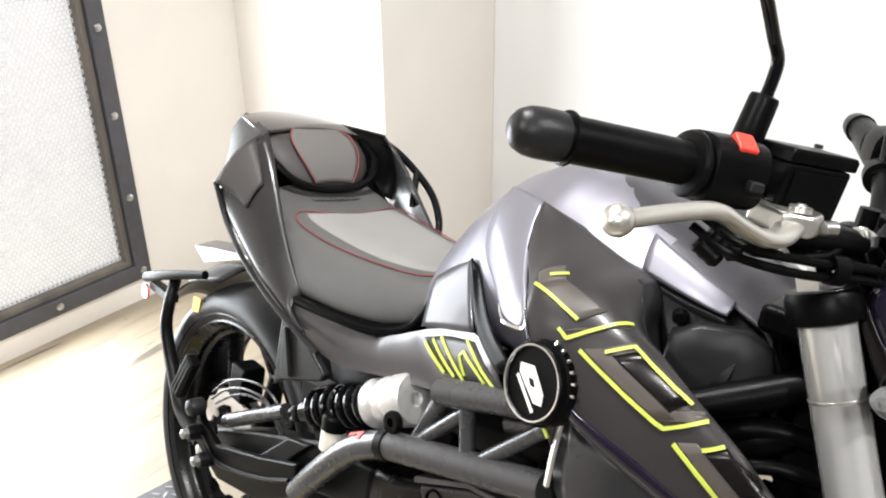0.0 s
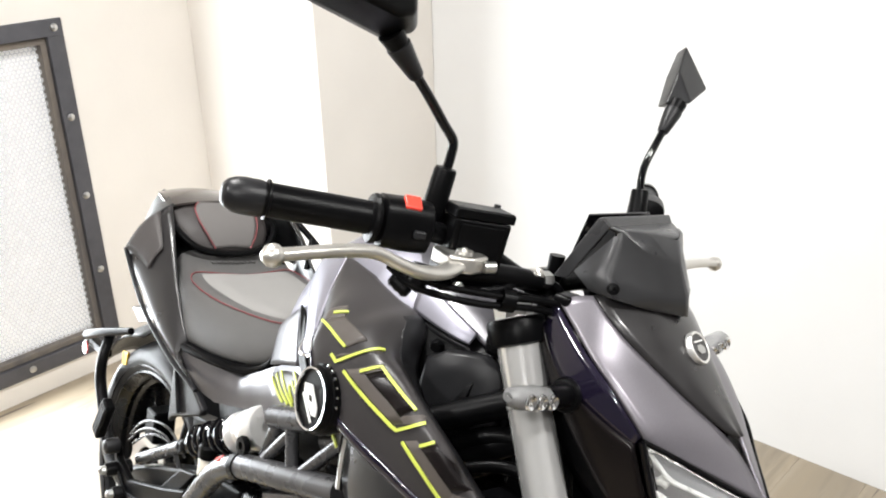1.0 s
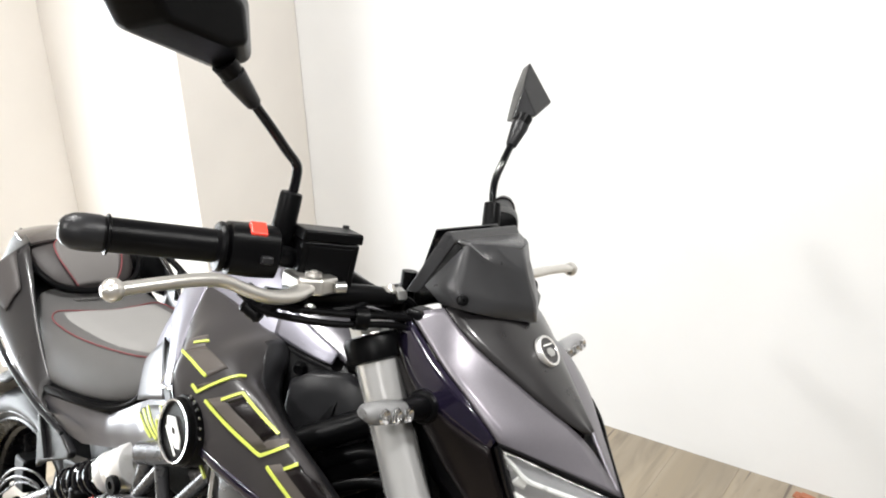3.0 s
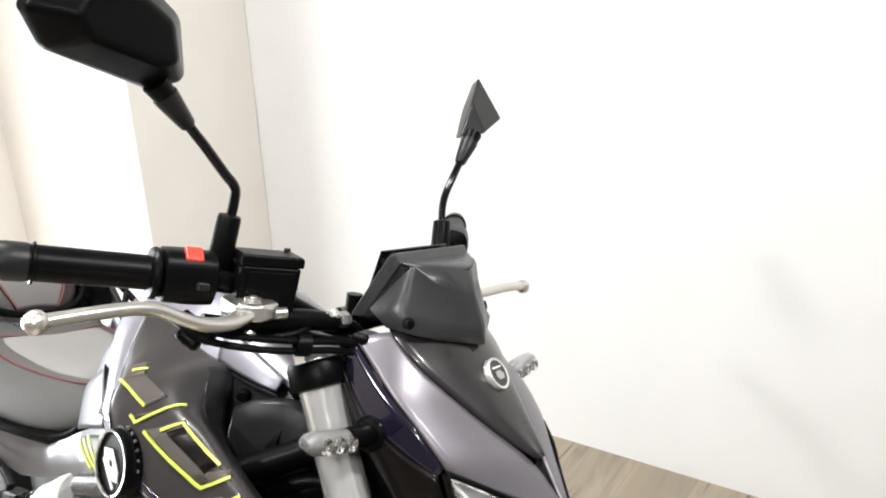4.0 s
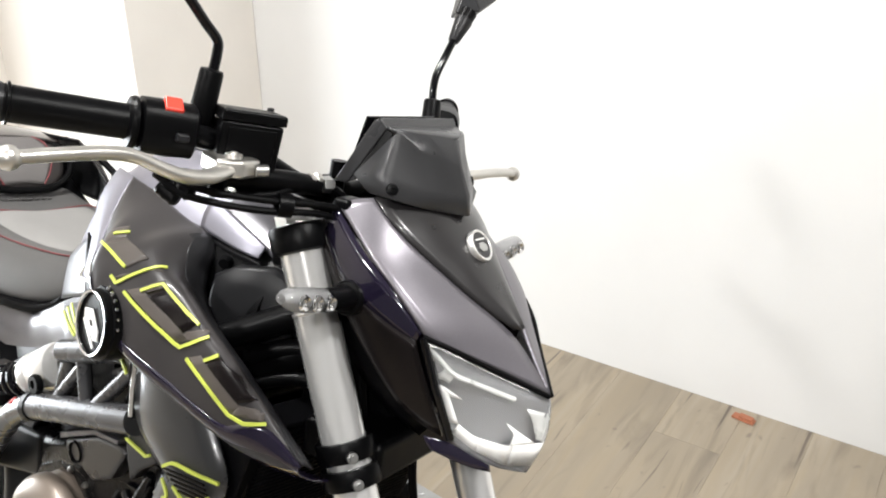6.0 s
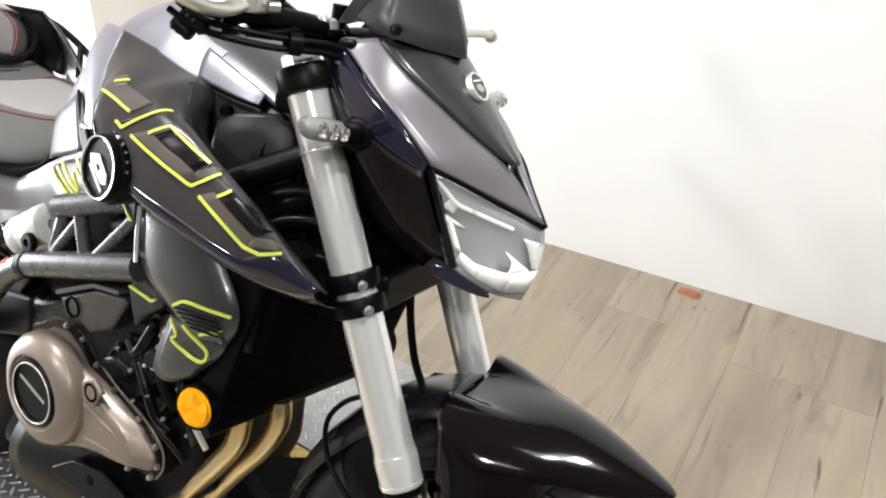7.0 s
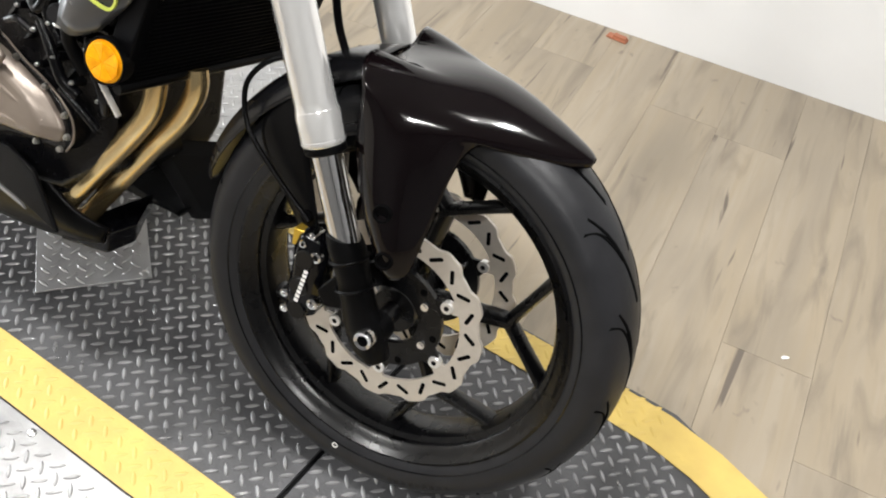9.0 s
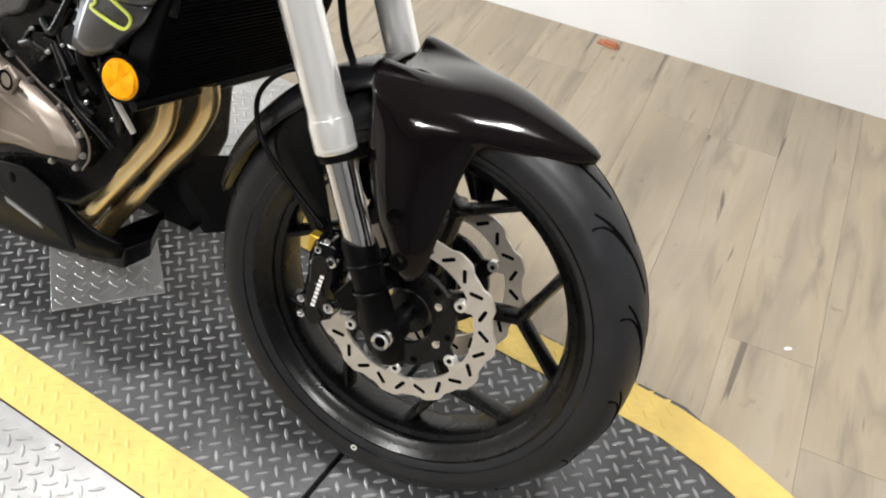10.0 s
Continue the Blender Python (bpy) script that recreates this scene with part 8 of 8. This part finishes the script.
    low = [[(x, s * y, z) for x, y, z in row] for row in (
        ((-0.411, 0.176, 0.626), (-0.380, 0.181, 0.628), (-0.345, 0.180, 0.624), (-0.314, 0.170, 0.624)), ((-0.422, 0.176, 0.600), (-0.395, 0.181, 0.598), (-0.355, 0.180, 0.598), (-0.322, 0.171, 0.602)),
        ((-0.436, 0.174, 0.568), (-0.410, 0.178, 0.566), (-0.378, 0.178, 0.570), (-0.345, 0.170, 0.580)), ((-0.446, 0.170, 0.538), (-0.430, 0.173, 0.532), (-0.410, 0.172, 0.532), (-0.375, 0.166, 0.552)))]
    lw = shell("lower_cowl", low, M_COWL, bpart, label="dark grey lower cowl with a lime outline", thick=0.004, sub=1)
    loop = [(-0.407, 0.623), (-0.394, 0.612), (-0.393, 0.606), (-0.402, 0.599), (-0.376, 0.594), (-0.350, 0.589), (-0.340, 0.595), (-0.339, 0.606), (-0.358, 0.616), (-0.380, 0.626)]
    bpart("lime_line", strip([Vector((q.x, s * (0.1818 - 0.004 * max(0.0, (q.x + 0.365) / 0.026) - 0.004 * max(0.0, (-0.385 - q.x) / 0.025)), q.y)) for q in smooth_path([(x, z, 0) for x, z in loop], 3)], 0.0036, 0.0014, (0, s, 0)), M_LIME, lw, "lime yellow outline")
    bpart("side_duct", prism([(x, s * 0.168, z) for x, z in ((-0.507, 0.630), (-0.484, 0.652), (-0.441, 0.642), (-0.434, 0.626), (-0.471, 0.600), (-0.489, 0.578), (-0.498, 0.602))], (0, -s * 0.02, 0)), M_GREYPLASTIC, cw, bevel=0.004)
    bpart("lime_line", strip([(-0.501, s * 0.1695, 0.632), (-0.456, s * 0.1695, 0.627), (-0.448, s * 0.1695, 0.632)], 0.0036, 0.0014, (0, s, 0)), M_LIME, cw, "lime yellow outline")
    rc = Vector((-0.350, s * 0.178, 0.527))
    refl = bpart("side_reflector", lathe([(0.0, 0.004), (0.018, 0.0035), (0.0255, 0.002), (0.026, 0.0)], 36, rc, (0.18, s, 0.04), caps=False), M_ORANGE, label="round amber reflector in a black cup")
    bpart("reflector_cup", lathe([(0.0262, 0.003), (0.0285, 0.003), (0.029, 0.0), (0.027, -0.018), (0.015, -0.03)], 32, rc, (0.18, s, 0.04), caps=False), M_BLACK, refl)
    rn = Vector((0.18, s, 0.04)).normalized()
    ra, rb = frame_along(rn)
    for k in range(8):
        q = [rc + rn * 0.0044 + (ra * math.cos(radians(45 * k + d)) + rb * math.sin(radians(45 * k + d))) * r for d, r in ((0, 0.003), (0, 0.0225), (22, 0.0235), (43, 0.0225), (43, 0.003))]
        q[1] += rn * (0.0016 if k % 2 else -0.0002)
        q[3] += rn * (-0.0002 if k % 2 else 0.0016)
        bpart("reflector_facet", prism(q, rn * 0.0008), M_ORANGE, refl, smooth=0)

# engine
eng = bpart("engine", loft([half_section(x, [(0.004, zt), (w, zt - 0.02), (w, zb + 0.03), (w * 0.8, zb), (0.004, zb)]) for x, w, zt, zb in ((-0.86, 0.11, 0.50, 0.24), (-0.74, 0.135, 0.54, 0.22), (-0.60, 0.135, 0.60, 0.22), (-0.50, 0.12, 0.62, 0.25), (-0.415, 0.10, 0.60, 0.33))]), M_ENGINE, label="black parallel twin engine block", bevel=0.012)
bpart("cylinder_block", loft([[(x + 0.05 * (z - 0.5), y, z) for x, y in ((-0.545, -0.125), (-0.405, -0.12), (-0.405, 0.12), (-0.545, 0.125))] for z in (0.48, 0.53, 0.60, 0.66)]), M_ENGINE, eng, bevel=0.01)
for k in range(5):
    bpart("cylinder_fin", box(-0.552, -0.40, -0.132, 0.132, 0.505 + 0.026 * k, 0.511 + 0.026 * k), M_ENGINE, eng, bevel=0.002)
bpart("cam_cover", loft([[(x, y, z) for x, y in ((-0.60, -0.12), (-0.455, -0.115), (-0.455, 0.115), (-0.60, 0.12))] for z in (0.575, 0.60, 0.645)]), M_BLACK, eng, "black moulded cover", bevel=0.012)
upper = [(-0.686, 0.548), (-0.600, 0.588), (-0.544, 0.597), (-0.531, 0.590), (-0.565, 0.540), (-0.609, 0.517), (-0.637, 0.526), (-0.671, 0.522)]
upper_cover = bpart("upper_cover", prism([(x, -0.150, z) for x, z in upper], (0, 0.05, 0)), M_SATINGREY, eng, "dark grey moulded cover over the cylinder", bevel=0.006)
bpart("cover_lip", prism([(x, -0.154, z) for x, z in ((-0.690, 0.549), (-0.602, 0.590), (-0.545, 0.599), (-0.545, 0.606), (-0.602, 0.598), (-0.691, 0.558))], (0, 0.05, 0)), M_COVER, eng, "light grey upper lip of the cover", bevel=0.002)
bpart("cover_notch", lathe([(0.0, -0.002), (0.011, -0.002), (0.013, 0.001), (0.015, 0.002), (0.016, -0.003)], 24, (-0.652, -0.151, 0.543), (0, -1, 0), caps=False), M_RECESS_SHADE, eng)


case = [(-0.709, 0.490), (-0.679, 0.491), (-0.656, 0.478), (-0.627, 0.456), (-0.586, 0.447), (-0.547, 0.434), (-0.504, 0.417), (-0.479, 0.397), (-0.468, 0.378), (-0.476, 0.358), (-0.508, 0.351), (-0.562, 0.344), (-0.607, 0.332), (-0.652, 0.312), (-0.725, 0.288), (-0.785, 0.310), (-0.800, 0.380), (-0.765, 0.455)]
flange = [(-0.725, 0.498), (-0.685, 0.503), (-0.643, 0.496), (-0.606, 0.470), (-0.562, 0.447), (-0.502, 0.427), (-0.462, 0.400), (-0.456, 0.370), (-0.470, 0.346), (-0.520, 0.337), (-0.580, 0.326), (-0.640, 0.302), (-0.725, 0.274), (-0.800, 0.296), (-0.818, 0.380), (-0.780, 0.465)]
cxx, czz = -0.66, 0.40
ring_at = lambda k, y, line=case: [(cxx + (x - cxx) * k, y, czz + (z - czz) * k) for x, z in line]
clutch = bpart("clutch_cover", loft([ring_at(1.0, -0.125), ring_at(1.0, -0.140), ring_at(0.95, -0.147), ring_at(0.89, -0.158), ring_at(0.82, -0.162)]), M_BRONZE, eng, "bronze painted clutch cover", bevel=0.004)
bpart("gasket_flange", loft([ring_at(1.0, -0.110, flange), ring_at(1.0, -0.130, flange), ring_at(0.98, -0.136, flange), ring_at(0.9, -0.136, flange)]), M_ENGINE, eng, "black gasket flange", bevel=0.003)
bpart("flange_edge", tube([(x, -0.1335, z) for x, z in flange[:9]], 0.0016, 8), M_BRONZE, eng)
dome = Vector((-0.688, -0.154, 0.404))
bpart("cover_dome", lathe([(0.087, 0.0), (0.086, 0.016), (0.080, 0.026), (0.066, 0.034), (0.058, 0.035), (0.056, 0.031), (0.0, 0.031)], 56, dome, (0.02, -1, 0.0), caps=False), M_BRONZE, eng, "domed bronze engine cover")
bpart("dome_plate", lathe([(0.0, 0.033), (0.043, 0.033), (0.044, 0.036), (0.050, 0.036), (0.053, 0.031)], 48, dome, (0.02, -1, 0.0), caps=False), M_BLACK, eng, "round black cover plate")
bpart("dome_ring", lathe([(0.0445, 0.0355), (0.0452, 0.0366), (0.0466, 0.0366), (0.0473, 0.0355)], 48, dome, (0.02, -1, 0.0), caps=False), M_ALU, eng)
bpart("plate_mark", prism([dome + Vector((a, -0.0332, b)) for a, b in ((-0.032, 0.014), (0.030, -0.006), (0.031, -0.001), (-0.031, 0.019))], (0, -0.0008, 0)), M_BOLT, eng)
bpart("oil_filler", prism([(-0.598, -0.160, 0.452), (-0.572, -0.160, 0.470), (-0.552, -0.160, 0.455), (-0.570, -0.160, 0.425), (-0.594, -0.160, 0.425)], (0, -0.009, 0)), M_BRONZE, eng, bevel=0.004)
bpart("filler_slot", lathe([(0.010, 0.0), (0.012, 0.001), (0.0135, 0.001), (0.0145, 0.0)], 24, (-0.575, -0.1695, 0.447), (0, -1, 0), caps=False), M_RECESS_SHADE, eng)
for k, (x, z) in enumerate(flange[1:10]):
    bpart("cover_bolt", lathe([(0.0, 0.007), (0.0022, 0.007), (0.0025, 0.005), (0.0042, 0.0045), (0.0048, 0.0)], 12, (cxx + (x - cxx) * 0.965, -0.136, czz + (z - czz) * 0.965), (0, -1, 0), caps=False), M_BOLT, eng)
for p, q in (((-0.600, 0.415), (-0.492, 0.386)), ((-0.598, 0.362), (-0.500, 0.366))):
    bpart("cover_rib", tube([(p[0], -0.160, p[1]), ((p[0] + q[0]) / 2, -0.160, (p[1] + q[1]) / 2 + 0.003), (q[0], -0.153, q[1])], 0.004, 10), M_BRONZE, eng)
for pts, r, m in (([(-0.46, -0.14, 0.60), (-0.445, -0.15, 0.56), (-0.455, -0.145, 0.51), (-0.44, -0.13, 0.47)], 0.009, M_BLACK), ([(-0.475, -0.145, 0.575), (-0.49, -0.15, 0.54), (-0.47, -0.145, 0.50)], 0.007, M_ENGINE), ([(-0.405, -0.14, 0.478), (-0.392, -0.132, 0.452), (-0.384, -0.125, 0.432)], 0.0042, M_ALU)):
    bpart("coolant_hose" if r > 0.006 else "stay_rod", tube(pts, r, 12), m, eng)
for x, z in ((-0.452, 0.555), (-0.462, 0.530), (-0.440, 0.585)):
    bpart("hose_clip", lathe([(0.0105, -0.004), (0.0122, -0.004), (0.0122, 0.004), (0.0105, 0.004)], 18, (x, -0.147, z), (0.1, 0, 1), caps=False), M_ALU, eng)
bpart("sensor_body", lathe([(0.0, 0.016), (0.010, 0.016), (0.013, 0.01), (0.013, -0.01)], 18, (-0.455, -0.155, 0.545), (0.3, -1, 0.1), caps=False), M_GREYPLASTIC, eng)

# small fittings between the cover, the cylinders and the cowl
for pts, r in (([(-0.500, -0.150, 0.520), (-0.478, -0.152, 0.490), (-0.462, -0.148, 0.455), (-0.440, -0.140, 0.440)], 0.0075), ([(-0.520, -0.152, 0.545), (-0.500, -0.156, 0.535), (-0.486, -0.152, 0.560), (-0.470, -0.150, 0.590)], 0.006),
               ([(-0.430, -0.135, 0.52), (-0.415, -0.140, 0.49), (-0.405, -0.132, 0.455), (-0.415, -0.12, 0.42)], 0.008), ([(-0.560, -0.155, 0.500), (-0.535, -0.158, 0.510), (-0.510, -0.152, 0.500)], 0.005), ([(-0.470, -0.142, 0.440), (-0.440, -0.140, 0.425), (-0.415, -0.130, 0.40)], 0.006)):
    bpart("engine_hose", tube(pts, r, 12), M_ENGINE, eng)
for x, y, z, r in ((-0.508, -0.152, 0.505, 0.0065), (-0.472, -0.150, 0.482, 0.007), (-0.448, -0.142, 0.455, 0.006), (-0.482, -0.150, 0.522, 0.0055), (-0.430, -0.136, 0.505, 0.006), (-0.455, -0.148, 0.575, 0.0055), (-0.530, -0.158, 0.530, 0.0055), (-0.415, -0.128, 0.440, 0.006), (-0.500, -0.152, 0.462, 0.0055)):
    r *= 0.6
    boss = bpart("engine_boss", lathe([(r * 1.5, -0.02), (r * 1.45, 0.0), (r * 1.2, 0.003), (0.0, 0.003)], 14, (x, y, z), (0.25, -1, 0.2), caps=False), M_ENGINE, eng)
    bpart("boss_bolt", lathe([(0.0, 0.009), (r * 0.45, 0.009), (r * 0.5, 0.007), (r * 0.8, 0.0065), (r * 0.85, 0.002)], 6, (x, y, z), (0.25, -1, 0.2), caps=False), M_BOLT, boss)
for k in range(4):
    bpart("cover_web", prism([(-0.585 + 0.036 * k, -0.139, 0.492 - 0.016 * k), (-0.579 + 0.036 * k, -0.139, 0.494 - 0.016 * k), (-0.566 + 0.036 * k, -0.130, 0.520 - 0.018 * k), (-0.574 + 0.036 * k, -0.130, 0.520 - 0.018 * k)], (0, 0.02, 0)), M_ENGINE, eng, bevel=0.001)

# exhaust headers and belly pan
pipe_a = [(-0.361, -0.090, 0.500), (-0.359, -0.090, 0.478), (-0.365, -0.090, 0.442), (-0.385, -0.090, 0.407), (-0.420, -0.090, 0.360), (-0.462, -0.090, 0.306), (-0.508, -0.090, 0.245), (-0.542, -0.088, 0.206), (-0.605, -0.080, 0.178), (-0.70, -0.06, 0.165)]
pipe_b = [(-0.332, -0.050, 0.502), (-0.329, -0.050, 0.482), (-0.334, -0.050, 0.460), (-0.356, -0.050, 0.418), (-0.395, -0.050, 0.368), (-0.438, -0.050, 0.310), (-0.490, -0.050, 0.240), (-0.530, -0.049, 0.188), (-0.590, -0.045, 0.165), (-0.70, -0.03, 0.16)]
ex = bpart("exhaust_header", tube(pipe_a, 0.0150, 24), M_EXHAUST, label="gold tinted twin exhaust headers")
bpart("header_pipe", tube(pipe_b, 0.0150, 24), M_EXHAUST, ex)
bpart("collector", tube([(-0.66, -0.05, 0.165), (-0.78, -0.05, 0.19), (-0.90, -0.06, 0.22)], (0.038, 0.05), 22), M_GREYPLASTIC, ex)
for s in (-1, 1):
    pan = [[(-0.82, s * 0.125, 0.285), (-0.82, s * 0.150, 0.250), (-0.82, s * 0.145, 0.195), (-0.82, s * 0.11, 0.150)], [(-0.70, s * 0.128, 0.300), (-0.70, s * 0.150, 0.262), (-0.70, s * 0.142, 0.200), (-0.70, s * 0.105, 0.145)],
           [(-0.600, s * 0.128, 0.322), (-0.605, s * 0.147, 0.272), (-0.610, s * 0.134, 0.205), (-0.62, s * 0.098, 0.150)], [(-0.530, s * 0.120, 0.280), (-0.535, s * 0.134, 0.244), (-0.54, s * 0.120, 0.198), (-0.55, s * 0.09, 0.160)],
           [(-0.485, s * 0.108, 0.236), (-0.488, s * 0.116, 0.214), (-0.492, s * 0.106, 0.190), (-0.50, s * 0.084, 0.170)], [(-0.440, s * 0.084, 0.222), (-0.443, s * 0.090, 0.206), (-0.447, s * 0.084, 0.192), (-0.455, s * 0.070, 0.182)]]
    pn = shell("belly_pan", pan, M_BLACK, bpart, label="black plastic belly pan side", thick=0.004)
    plate = bpart("pan_plate", prism([(x, s * 0.146, z) for x, z in ((-0.690, 0.266), (-0.636, 0.303), (-0.565, 0.319), (-0.512, 0.303), (-0.478, 0.252), (-0.462, 0.228), (-0.548, 0.246), (-0.613, 0.258), (-0.676, 0.254))], (0, s * 0.008, 0)), M_BLACK, pn, "angular black pan plate", bevel=0.003)
    bpart("plate_hole", lathe([(0.0, 0.0092), (0.0075, 0.0092), (0.0085, 0.0086)], 18, (-0.590, s * 0.1455, 0.292), (0, s, 0), caps=False), M_RECESS_SHADE, plate)
    bpart("pan_bolt", lathe([(0.0, 0.001), (0.005, 0.001), (0.008, 0.003), (0.009, 0.0)], 16, (-0.612, s * 0.1445, 0.287), (0, s, 0.3), caps=False), M_RECESS_SHADE, pn)
    bpart("pan_slot", prism([(-0.622, s * 0.1425, 0.245), (-0.560, s * 0.1345, 0.226), (-0.552, s * 0.133, 0.218), (-0.618, s * 0.141, 0.236)], (0, s * 0.003, 0)), M_LAMPBOWL, pn)
bpart("belly_nose", loft([[(-0.530, -0.092, 0.162), (-0.530, 0.085, 0.162), (-0.530, 0.085, 0.186), (-0.530, -0.092, 0.186)], [(-0.440, -0.082, 0.178), (-0.440, -0.030, 0.180), (-0.440, -0.030, 0.212), (-0.440, -0.082, 0.214)]]), M_BLACKGLOSS, bevel=0.004)
bpart("front_flap", prism([(-0.455, -0.01, 0.34), (-0.30, 0.10, 0.37), (-0.335, 0.155, 0.21), (-0.45, 0.10, 0.17)], (-0.006, -0.002, 0)), M_BLACK, bevel=0.002)
bpart("side_stand", tube([(-0.70, 0.12, 0.22), (-0.66, 0.21, 0.14), (-0.62, 0.275, 0.088)], 0.013, 14), M_BLACK)
